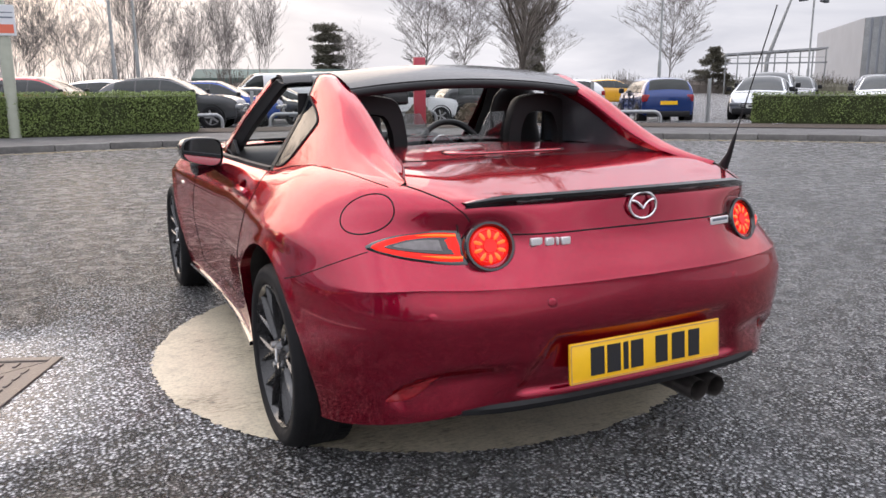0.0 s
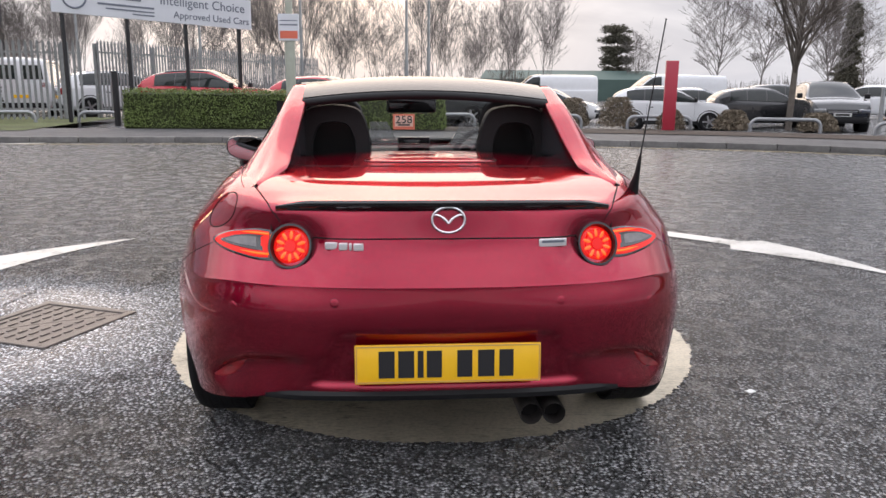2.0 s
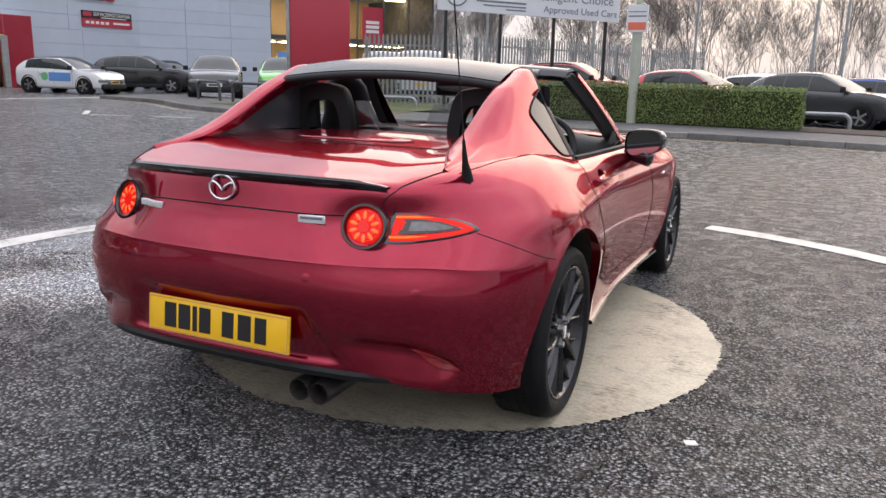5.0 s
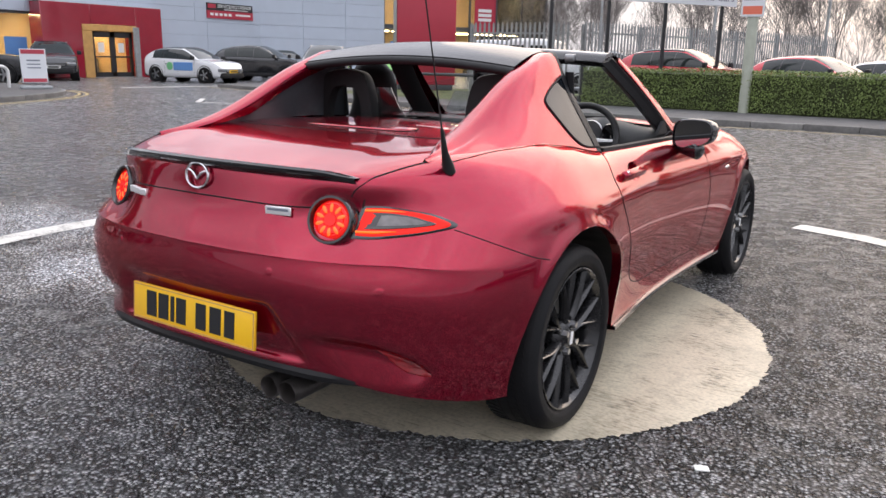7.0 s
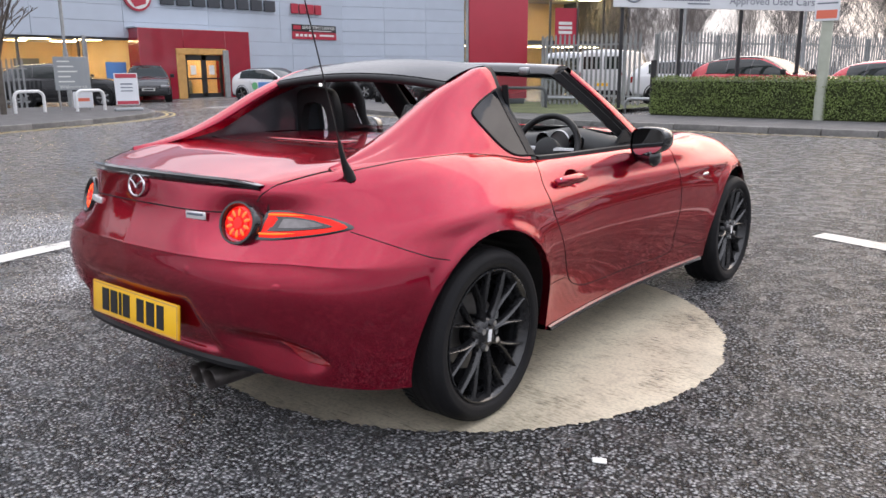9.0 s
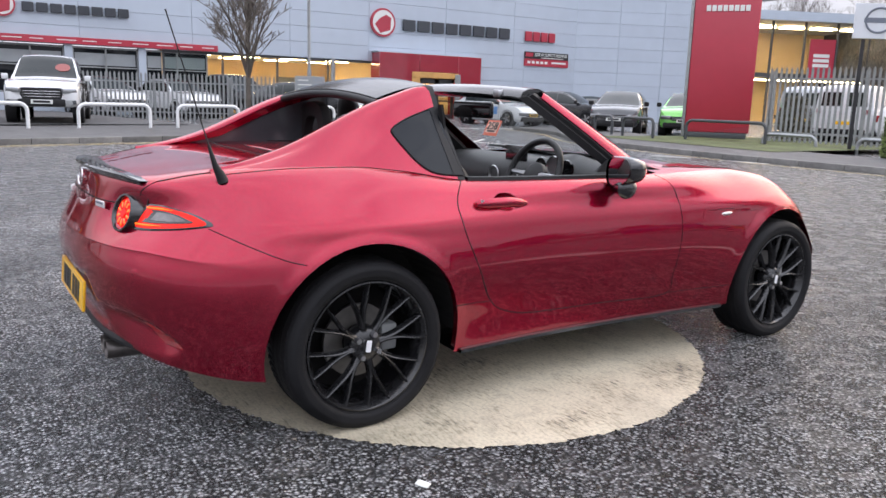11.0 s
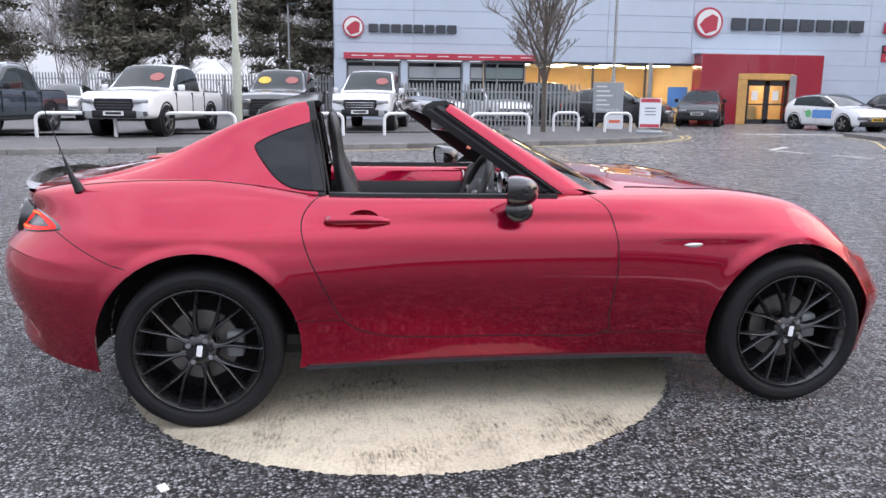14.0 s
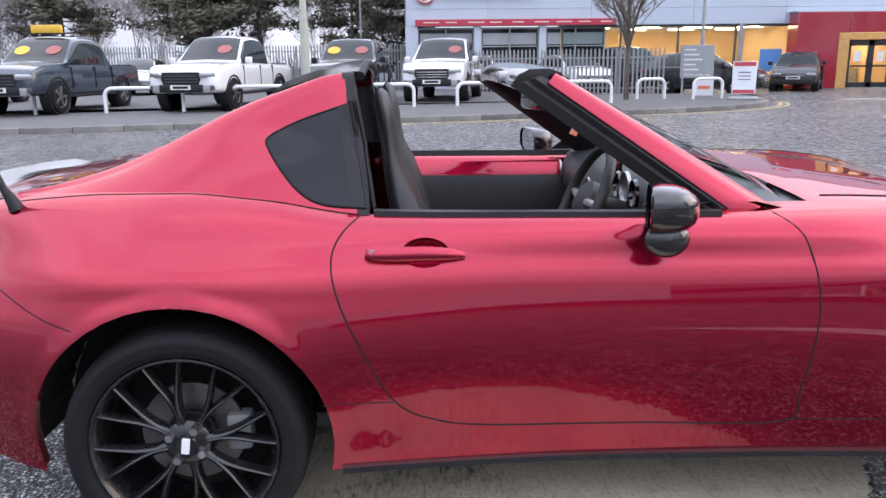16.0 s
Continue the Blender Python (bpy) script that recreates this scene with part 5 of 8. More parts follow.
# screen frame: red outer pillars, black inner frame and header
for s in (1, -1):
    bm = bmesh.new()
    rows = []
    for k in np.linspace(.055, 1, 16):
        fx = s * (.545 + .135 * k + .01 * math.sin(math.pi * k))
        f = Vector((fx - s * .012, .925 + .578 * k - .015 * math.sin(math.pi * k), 1.205 - .358 * k + .010 * math.sin(math.pi * k)))
        b = Vector((fx + s * .014, .905 + .475 * k - .012 * math.sin(math.pi * k), 1.178 - .334 * k + .008 * math.sin(math.pi * k)))
        rows.append([f + Vector((-s * .05, .018, -.012)), f, f.lerp(b, .5) + Vector((s * .012, 0, .004)), b, b + Vector((-s * .03, -.004, -.012))])
    rows.append([p + Vector((-s * .004, .045, -.035)) for p in rows[-1]])
    grid(bm, rows)
    part("screen_pillar", bm, M["red_paint"], car, "red windscreen pillar", angle=60)
    bm = bmesh.new()
    rows = []
    for k in np.linspace(0, 1, 16):
        fx = s * (.550 + .138 * k + .01 * math.sin(math.pi * k))
        b = Vector((fx, .912 + .475 * k - .012 * math.sin(math.pi * k), 1.178 - .334 * k + .008 * math.sin(math.pi * k)))
        w = .080 - .012 * k
        if k == 0:
            for j in (4, 3, 2, 1):          # bends round into the header
                q = b + Vector((-s * .036 * j, -.003 * j, .007 * j - .0014 * j * j))
                rows.append([q, q + Vector((0, -.018, -.004)), q + Vector((0, -.03, -.012)), q + Vector((0, -.045, -.014)), q + Vector((0, -w, -.022)), q + Vector((0, -w + .03, -.03)), q + Vector((0, .0, -.03)), q + Vector((0, .03, -.005))])
        rows.append([b, b + Vector((s * .006, -.018, -.004)), b + Vector((-s * .004, -.03, -.012)), b + Vector((s * .004, -.045, -.014)), b + Vector((-s * .012, -w, -.022 - .01 * k)), b + Vector((-s * .05, -w + .03, -.02)), b + Vector((-s * .075, .0, .0)), b + Vector((-s * .05, .03, .008))])
    rows.append([p + Vector((s * .004, .05, -.06)) for p in rows[-1]])
    grid(bm, rows, close_v=True)
    part("screen_frame", bm, M["trim_black"], car, "black inner screen frame", angle=35)
    # black sail panel ahead of the door glass, carrying the mirror
    bm = bmesh.new()
    prism(bm, [(1.16, .856), (1.31, .856), (1.255, .905), (1.235, .912)], "x", .668, .682)
    if s < 0:
        bmesh.ops.transform(bm, matrix=Matrix.Diagonal((-1, 1, 1, 1)), verts=bm.verts)
    part("sail_panel", bm, M["trim_black"], car, smooth=False)
bm = bmesh.new()
rows = []
for x in np.linspace(-.54, .54, 33):
    t = (x / .54) ** 2
    y, z = .900 - .022 * (1 - t) + .004 * t, 1.212 - .018 * t
    rows.append([Vector((x, y + .065, z - .008)), Vector((x, y + .03, z + .004)), Vector((x, y - .02, z + .002)), Vector((x, y - .05, z - .012)), Vector((x, y - .064, z - .034)), Vector((x, y - .045, z - .054)), Vector((x, y + .05, z - .056)), Vector((x, y + .075, z - .022))])
grid(bm, rows, close_v=True)
bmesh.ops.holes_fill(bm, edges=bm.edges[:])
hdr = part("screen_header", bm, M["gloss_black"], car, "black windscreen header", angle=50)
for s in (1, -1):
    bm = bmesh.new()
    box(bm, -.02, .02, -.03, .02, -.02, .012, Matrix.Translation((s * .40, .845, 1.178)), .006)
    part("roof_latch", bm, M["alu"], hdr, "metal roof latch")
bm = bmesh.new()
rows = []
for k in np.linspace(0, 1, 10):
    rows.append([Vector((x * (.535 + .125 * k), .925 + .65 * k + .11 * (1 - x * x) * (.45 + .55 * k) - .045, 1.198 - .335 * k + .012 * math.sin(math.pi * k))) for x in np.linspace(-1, 1, 21)])
grid(bm, rows)
ws = part("windscreen", bm, M["clear_glass"], car, "clear raked windscreen")
ws.visible_shadow = False
# cowl and wipers
bm = bmesh.new()
rows = []
for x in np.linspace(-.69, .69, 31):
    t = (x / .69) ** 2
    hz, gy = .872 - .034 * t, 1.53 + .11 * (1 - t)
    rows.append([Vector((x, 1.80 - .03 * t, hz - .020)), Vector((x, 1.74 - .03 * t, hz - .012)), Vector((x, 1.69 - .03 * t, hz - .008)), Vector((x, gy - .02, .858 - .012 * t)), Vector((x, gy - .09, .846 - .012 * t))])
grid(bm, rows)
part("cowl", bm, M["scuttle"], car, "black scuttle panel")
for x in (-.05, .42):
    bm = bmesh.new()
    tube(bm, catmull([(x, 1.60, .862), (x - .15, 1.54, .884), (x - .42, 1.53, .882)], 14), .007, 6)
    tube(bm, [(x - .12, 1.52, .894), (x - .55, 1.53, .885)], .005, 6)
    part("wiper", bm, M["trim_black"], car)
for s in (1, -1):                            # painted corner between pillar foot and bonnet
    bm = bmesh.new()
    rows = []
    for y in np.linspace(1.36, 1.70, 14):
        fx, fz = (float(np.interp(y, LV["F"][:, 1][8 * SPAN:14 * SPAN], LV["F"][:, k][8 * SPAN:14 * SPAN])) for k in (0, 2))
        rows.append([Vector((s * (fx + .003), y, fz - .004)), Vector((s * (fx - .010), y, fz + .004)), Vector((s * (fx - .045), y, fz + .008)), Vector((s * (fx - .10), y, fz + .006))])
    grid(bm, rows)
    part("scuttle_corner", bm, M["red_paint"], car, angle=60)
# hood gap
for s in (1, -1):
    seam([skin_top(s * x, y, 0) for x, y in catmull([(.60, 1.66), (.60, 1.95), (.57, 2.3), (.48, 2.62), (.40, 2.80)], 30)], "bonnet_gap", car, .003)

# door mirrors
for s in (1, -1):
    m0 = Matrix.Translation((s * .852, 1.172 if s > 0 else 1.135, .876)) @ Matrix.Rotation(radians(-13 * s), 4, "Z")
    bm = bmesh.new()
    rows = []
    for k, (y, sc) in enumerate(((-.050, .93), (-.046, 1.0), (-.022, 1.01), (.006, .97), (.032, .84), (.052, .60), (.062, .30), (.065, .02))):
        row = []
        for a in np.linspace(0, 2 * math.pi, 33)[:-1]:
            cx, cz = math.cos(a), math.sin(a)
            px = math.copysign(abs(cx) ** .62, cx) * .092 * sc
            pz = math.copysign(abs(cz) ** .70, cz) * (.060 - .010 * px / .1) * sc + .012 * px / .1
            row.append(m0 @ Vector((s * px, y, pz)))
        rows.append(row)
    grid(bm, rows, close_v=True)
    mir = part("door_mirror", bm, M["gloss_black"], car, "gloss black door mirror", angle=50)
    bm = bmesh.new()
    bm.faces.new([bm.verts.new(p + (m0 @ Vector((0, .006, 0)) - m0 @ Vector((0, 0, 0)))) for p in rows[0]])
    part("mirror_glass", bm, M["mirror"], mir, "mirror glass", smooth=False)
    bm = bmesh.new()
    rows = [[Vector((s * (.862 + o), 1.165 + .054 * f * math.cos(a), .806 + .044 * f * math.sin(a))) for a in np.linspace(0, 2 * math.pi, 21)[:-1]] for o, f in ((.026, .02), (.024, .35), (.018, .68), (.008, .90))]
    for k in np.linspace(0, 1, 8):
        c = Vector((s * (.862 - .122 * k), 1.165 + .04 * k, .806 + .008 * k))
        ry, rz = .054 - .020 * k, .044 - .022 * k
        rows.append([c + Vector((0, ry * math.cos(a), rz * math.sin(a))) for a in np.linspace(0, 2 * math.pi, 21)[:-1]])
    grid(bm, rows, close_v=True)
    part("mirror_foot", bm, M["gloss_black"], mir, angle=50)

# ------------------------------------------------ wheels
def wheel_at(x, y, s):
    root = bmesh.new()
    lathe(root, [(.194, -.11), (.204, -.10), (.205, -.02), (.207, .045), (.216, .062), (.222, .074), (.2265, .080), (.2315, .079), (.2325, .066), (.224, .045), (.216, -.10)], 64)
    w = part("wheel", root, M["rim_black"], car, "satin black sixteen-spoke alloy wheel with black tyre", angle=50)
    w.matrix_basis = pose(x, y, WZ, 0, 0, 0 if s > 0 else 180)
    bm = bmesh.new()
    lathe(bm, [(.212, -.105), (.230, -.112), (.266, -.112), (.284, -.104), (.297, -.088), (.3015, -.06), (.302, 0), (.3010, .04), (.2960, .066), (.2945, .068), (.287, .080), (.276, .0865), (.270, .0880), (.268, .0875), (.256, .0880), (.246, .0850), (.240, .0790), (.2385, .0795), (.2335, .0750), (.231, .066)], 96)
    part("tyre", bm, M["rubber"], w, "black low-profile tyre", angle=50)
    # thin black rings on the tread, in place of shade in cut grooves
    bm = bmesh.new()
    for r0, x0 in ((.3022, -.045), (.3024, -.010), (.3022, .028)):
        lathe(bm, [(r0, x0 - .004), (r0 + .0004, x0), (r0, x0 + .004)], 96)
    part("tread_groove_shade", bm, M["seam"], w)
    bm = bmesh.new()
    for k in range(76):
        for x0, x1, sl in ((.034, .052, .25), (-.10, -.055, -.25), (-.006, .024, .5)):
            a = 2 * math.pi * (k + (.5 if x0 < 0 else 0)) / 76
            box(bm, x0, x1, -.0085, .0085, .292, .3024 if x1 < .03 else .2998, Matrix.Rotation(a, 4, "X") @ Matrix.Rotation(sl, 4, "Z"))
    tagged(part("tread_pattern", bm, M["rubber"], w, smooth=False), kind="stuff")
    bm = bmesh.new()
    lathe(bm, [(.0, .070), (.025, .070), (.029, .064), (.052, .058), (.062, .048), (.068, .01)], 40)
    part("hub", bm, M["rim_black"], w)
    bm = bmesh.new()
    box(bm, .070, .0725, -.010, .010, -.021, .021, Matrix.Rotation(radians(-8), 4, "X"), .002, 1)
    part("hub_badge", bm, M["white_plastic"], w, "small white centre badge")
    for k in range(8):
        a = 2 * math.pi * (k + .25) / 8
        bm = bmesh.new()
        for side in (-1, 1):
            tip = a + side * math.pi / 16
            ctrl = [(.046, a + side * .10, .056), (.084, a + side * .035, .061), (.126, a + side * .085, .066), (.168, a + side * .148, .070), (.2245, tip, .072)]
            pts = catmull([(x0, r * math.cos(t), r * math.sin(t)) for r, t, x0 in ctrl], 12)
            rows = []
            for i, p in enumerate(pts):
                d = Vector(pts[min(i + 1, 12)] - pts[max(i - 1, 0)]).normalized()
                n = Vector((1, 0, 0)).cross(d).normalized()
                hw = .0105 - .0045 * i / 12
                p = Vector(p)
                rows.append([p - n * hw - Vector((.026, 0, 0)), p - n * hw * .75 + Vector((-.002, 0, 0)), p + Vector((.003, 0, 0)), p + n * hw * .75 + Vector((-.002, 0, 0)), p + n * hw - Vector((.026, 0, 0))])
            grid(bm, rows)
        part("spoke", bm, M["rim_black"], w, angle=50)
    for k in range(4):
        a = 2 * math.pi * (k + .5) / 4 + .25
        bm = bmesh.new()
        cyl(bm, .0135, .0105, .024, Matrix.Translation((.064, .045 * math.cos(a), .045 * math.sin(a))) @ Matrix.Rotation(math.pi / 2, 4, "Y"), 6)
        part("wheel_nut", bm, M["chrome"] if k == 3 else M["alu"], w)
    bm = bmesh.new()
    lathe(bm, [(.06, -.015), (.132, -.015), (.132, -.030), (.06, -.030)], 48)
    part("brake_disc", bm, M["disc"], w, "worn steel brake disc")
    bm = bmesh.new()
    box(bm, -.05, .005, .085, .15, -.05, .05, None, .012)
    part("brake_caliper", bm, M["galv_dull"], w)
    # black disc behind the spokes paints the shade within the rim
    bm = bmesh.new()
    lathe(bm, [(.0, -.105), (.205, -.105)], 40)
    part("wheel_depth_shade", bm, M["seam"], w)
    return w


for s in (1, -1):
    wheel_at(s * .758, 0.0, s)
    wheel_at(s * .758, WB, s)

# ------------------------------------------------ cabin
bm = bmesh.new()
box(bm, -.66, .66, .30, 1.55, .26, .30)
part("cabin_floor", bm, M["dash"], car, smooth=False)
bm = bmesh.new()
grid(bm, [[Vector((x, .34, .28)) for x in np.linspace(-.68, .68, 9)], [Vector((x, .32, .70)) for x in np.linspace(-.68, .68, 9)], [Vector((x, .28, .86)) for x in np.linspace(-.68, .68, 9)], [Vector((x, .13, .905)) for x in np.linspace(-.62, .62, 9)]])
part("rear_bulkhead", bm, M["dash"], car)
bm = bmesh.new()
box(bm, -.12, .12, .42, 1.35, .28, .56, None, .03)
part("centre_tunnel", bm, M["leather"], car)
bm = bmesh.new()
rows = []
for x in np.linspace(-.69, .69, 31):
    bulge = .045 * math.exp(-((x - .36) / .17) ** 2)
    rows.append([Vector((x, 1.56, .835)), Vector((x, 1.45, .862)), Vector((x, 1.33, .862 + bulge)), Vector((x, 1.245, .845 + bulge * .6)), Vector((x, 1.205, .80)), Vector((x, 1.20, .73)), Vector((x, 1.24, .62)), Vector((x, 1.30, .40))])
grid(bm, rows)
dash = part("dashboard", bm, M["dash"], car, "black dashboard")
for x in (-.63, -.10, .06, .64):
    bm = bmesh.new()
    lathe(bm, [(.030, .0), (.040, .006), (.044, .0)], 28, Matrix.Translation((x, 1.198, .775)) @ Matrix.Rotation(-math.pi / 2, 4, "Z"))
    part("air_vent", bm, M["alu"], dash, "round air vent with silver ring")
for x, r in ((.27, .038), (.36, .050), (.45, .038)):
    bm = bmesh.new()
    lathe(bm, [(.0, .0), (r - .004, .0), (r, .010), (r + .003, .0)], 32, Matrix.Translation((x, 1.206, .848)) @ Matrix.Rotation(-math.pi / 2, 4, "Z"))
    part("gauge", bm, M["alu"] if r > .04 else M["gloss_black"], dash, "round instrument dial")
bm = bmesh.new()
box(bm, -.085, .085, 1.255, 1.268, .835, .925, None, .006)
part("screen", bm, M["gloss_black"], dash, "dark centre screen")
sw = Matrix.Translation((.36, 1.075, .815)) @ Matrix.Rotation(radians(-24), 4, "X")
bm = bmesh.new()
tube(bm, [sw @ Vector((.168 * math.cos(a), 0, .168 * math.sin(a))) for a in np.linspace(0, 2 * math.pi, 49)[:-1]], .0155, 10, closed=True)
wheelw = part("steering_wheel", bm, M["leather"], car, "black leather steering wheel")
bm = bmesh.new()
lathe(bm, [(.0, .016), (.045, .014), (.064, .0), (.066, -.03)], 32, sw @ Matrix.Rotation(-math.pi / 2, 4, "Z"))
part("airbag_pad", bm, M["dash"], wheelw)
for a in (0.05, math.pi - .05, -math.pi / 2):
    bm = bmesh.new()
    tube(bm, [sw @ Vector((r * math.cos(a), .004, r * math.sin(a))) for r in (.05, .11, .162)], [.016, .012, .010], 8)
    part("wheel_spoke", bm, M["alu"] if a != -math.pi / 2 else M["dash"], wheelw, "silver spoke")
bm = bmesh.new()
tube(bm, [sw @ Vector((.0, 0, 0)), (.36, 1.24, .77)], .03, 10)
part("steering_column", bm, M["dash"], car)


def seat(x0):
    bm = bmesh.new()
    rows = []
    for z, hw, th, y in ((.44, .235, .10, .675), (.52, .245, .10, .645), (.64, .245, .095, .60), (.76, .225, .085, .565), (.86, .185, .075, .54), (.93, .142, .065, .527), (.985, .120, .06, .52), (1.05, .118, .062, .512), (1.10, .106, .058, .504), (1.135, .075, .045, .498), (1.148, .03, .02, .495)):
        row = []
        for a in np.linspace(0, 2 * math.pi, 29)[:-1]:
            cx, cy = math.cos(a), math.sin(a)
            px = math.copysign(abs(cx) ** .7, cx) * hw
            py = math.copysign(abs(cy) ** .8, cy) * th * .5
            if cy > 0:
                py += .055 * (abs(px) / hw) ** 3 * (1 - ease(.80, .98, z)) - .008
            row.append(Vector((x0 + px, y + py - .004, z)))
        rows.append(row)
    grid(bm, rows, close_v=True)
    st = part("seat", bm, M["leather"], car, "black leather seat with built-in headrest", angle=60)
    bm = bmesh.new()
    rows = []
    for y, z, hw, th in ((.60, .43, .22, .10), (.72, .43, .24, .13), (.90, .45, .25, .14), (1.03, .46, .25, .12), (1.10, .45, .22, .06)):
        rows.append([Vector((x0 + math.copysign(abs(math.cos(a)) ** .6, math.cos(a)) * hw, y, z + math.copysign(abs(math.sin(a)) ** .7, math.sin(a)) * th * .5 + (.02 * (abs(math.cos(a)) ** 4)))) for a in np.linspace(0, 2 * math.pi, 25)[:-1]])
    grid(bm, rows, close_v=True)
    part("seat_cushion", bm, M["leather"], st, angle=60)
    # roll hoop with inner cut-out behind the seat
    bm = bmesh.new()
    outer = catmull([(-.150, .865), (-.146, .98), (-.112, 1.085), (-.04, 1.112), (.04, 1.112), (.112, 1.085), (.146, .98), (.150, .865)], 35)
    inner = catmull([(-.088, .865), (-.084, .96), (-.060, 1.025), (-.02, 1.042), (.02, 1.042), (.060, 1.025), (.084, .96), (.088, .865)], 35)
    ring = []
    for o, i in zip(outer, inner):
        ring.append([Vector((x0 + px, py, pz)) for px, py, pz in ((o[0], .318, o[1]), (o[0] * .96, .304, o[1] - .004), (i[0] * 1.04, .304, i[1] + .004), (i[0], .318, i[1]), (i[0], .345, i[1]), (o[0], .345, o[1]))])
    grid(bm, ring, close_v=True)
    part("roll_hoop", bm, M["trim_black"], car, "black roll hoop behind the seat")


for sx in (.365, -.365):
    seat(sx)
# clear wind deflector between the hoops
bm = bmesh.new()
prism(bm, [(-.215, .885), (.215, .885), (.222, 1.045), (.150, 1.045), (.105, .958), (-.105, .958), (-.150, 1.045), (-.222, 1.045)], "y", .340, .345)
wd = part("wind_deflector", bm, M["deflector_glass"], car, "clear wind deflector", smooth=False)
wd.visible_shadow = False
bm = bmesh.new()
box(bm, -.125, .125, .0, .030, -.040, .040, Matrix.Translation((-.020, .985, 1.098)) @ Matrix.Rotation(radians(14), 4, "Z"), .014, 3)
part("rear_view_mirror", bm, M["gloss_black"], car, "black interior mirror")
tagm = Matrix.Translation((-.056, 1.145, 1.008)) @ Matrix.Rotation(radians(-26), 4, "X")
bm = bmesh.new()
box(bm, -.055, .055, -.001, .001, -.042, .042, tagm)
tg = part("price_tag", bm, M["sticker_red"], car, "orange-red stock card with black number on the windscreen", smooth=False)
bm = bmesh.new()
box(bm, -.046, .046, -.0016, .0016, -.026, .032, tagm)
part("card_face", bm, M["card_pale"], tg, "pale printed face", smooth=False)
bm = bmesh.new()
box(bm, -.030, .030, -.002, .002, -.022, -.014, tagm)
part("bar", bm, M["ink"], tg, smooth=False)
bm = text_bm("258", .058, .001)
bmesh.ops.transform(bm, matrix=tagm @ Matrix.Translation((0, -.0035, .008)) @ Matrix.Rotation(math.pi / 2, 4, "X"), verts=bm.verts)
part("number", bm, M["ink"], tg, "black number 258", smooth=False)

# ---------------------------------------------------------------- showroom across the road
bld = thing("car_showroom", "silver-grey clad car showroom with lit glazing and red portal", "building")
FX = -33.0


def on_wall(bm, origin, ang):
    """Local x runs along the wall, y out of it towards the road, z up."""
    bmesh.ops.transform(bm, matrix=Matrix.Translation(origin) @ Matrix.Rotation(ang, 4, "Z"), verts=bm.verts)
    return bm


WALL_A = (Vector((FX, 0.5, 0)), math.pi / 2)      # along +y, facing +x: local y points to -x
WALL_B = (Vector((FX, 31.4, 0)), math.atan2(.91, .42))


def wbox(wall, x0, x1, out0, out1, z0, z1, bevel=0.0):
    bm = bmesh.new()
    box(bm, x0, x1, -out1, -out0, z0, z1, None, bevel, 1)
    return on_wall(bm, *wall)


def panel_field(wall, xs, zs, material, gap=.012):
    for x0, x1 in zip(xs, xs[1:]):
        for z0, z1 in zip(zs, zs[1:]):
            part("cladding_panel", wbox(wall, x0 + gap / 2, x1 - gap / 2, 0, .05, z0 + gap / 2, z1 - gap / 2, .006), M[material], bld, smooth=False)


part("wall", wbox(WALL_A, 0, 30.9, -.40, -.005, 2.85, 9.0), M["joint"], bld, smooth=False)
part("wall", wbox(WALL_A, -.05, 6.9, -.40, -.005, 0, .85), M["joint"], bld, smooth=False)
part("wall", wbox(WALL_A, 23.4, 30.9, -.40, -.005, 0, 2.85), M["joint"], bld, smooth=False)
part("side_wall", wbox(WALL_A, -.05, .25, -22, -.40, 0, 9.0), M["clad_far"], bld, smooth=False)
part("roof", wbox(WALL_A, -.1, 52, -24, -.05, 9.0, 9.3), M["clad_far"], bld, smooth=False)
zs_hi = [2.85 + .725 * k for k in range(9)]
panel_field(WALL_A, [0, 3.6, 8.2, 12.8, 17.0, 21.6, 26.2, 30.9], zs_hi, "clad")
panel_field(WALL_A, [23.4, 27.0, 30.9], [0, .72, 1.43, 2.14, 2.85], "clad")
panel_field(WALL_A, [0, 3.4, 6.9], [0, .85], "clad")
# band of workshop windows under a red fascia
part("fascia", wbox(WALL_A, .4, 9.3, .05, .20, 2.86, 3.13, .01), M["red_matt"], bld, "red fascia strip with small white bars")
for k in range(9):
    part("bar", wbox(WALL_A, .75 + k * .98, .75 + k * .98 + random.Random(k).uniform(.45, .75), .20, .206, 2.985, 3.022), M["plate_white"], bld, smooth=False)
for x0, x1 in ((.5, 3.0), (3.3, 5.9), (6.2, 8.9)):
    w = part("window", wbox(WALL_A, x0, x1, -.20, -.18, .85, 2.78), M["dark_glass"], bld, "workshop window", smooth=False)
    for a, b, c, d in ((x0, x1, 2.72, 2.80), (x0, x1, .85, .92), (x0, x1, 1.95, 2.0), (x0, x0 + .06, .85, 2.8), (x1 - .06, x1, .85, 2.8), ((x0 + x1) / 2 - .03, (x0 + x1) / 2 + .03, .85, 2.8)):
        part("frame", wbox(WALL_A, a, b, -.17, -.08, c, d), M["galv_dull"], w, smooth=False)
    part("window_blind", wbox(WALL_A, x0 + .1, x1 - .1, -.176, -.172, 2.05, 2.55), M["sign_grey"], w, smooth=False)
for x0, x1 in ((-.05, .5), (3.0, 3.3), (5.9, 6.2)):
    part("pier", wbox(WALL_A, x0, x1, -.25, .05, .85, 2.85), M["clad"], bld, smooth=False)
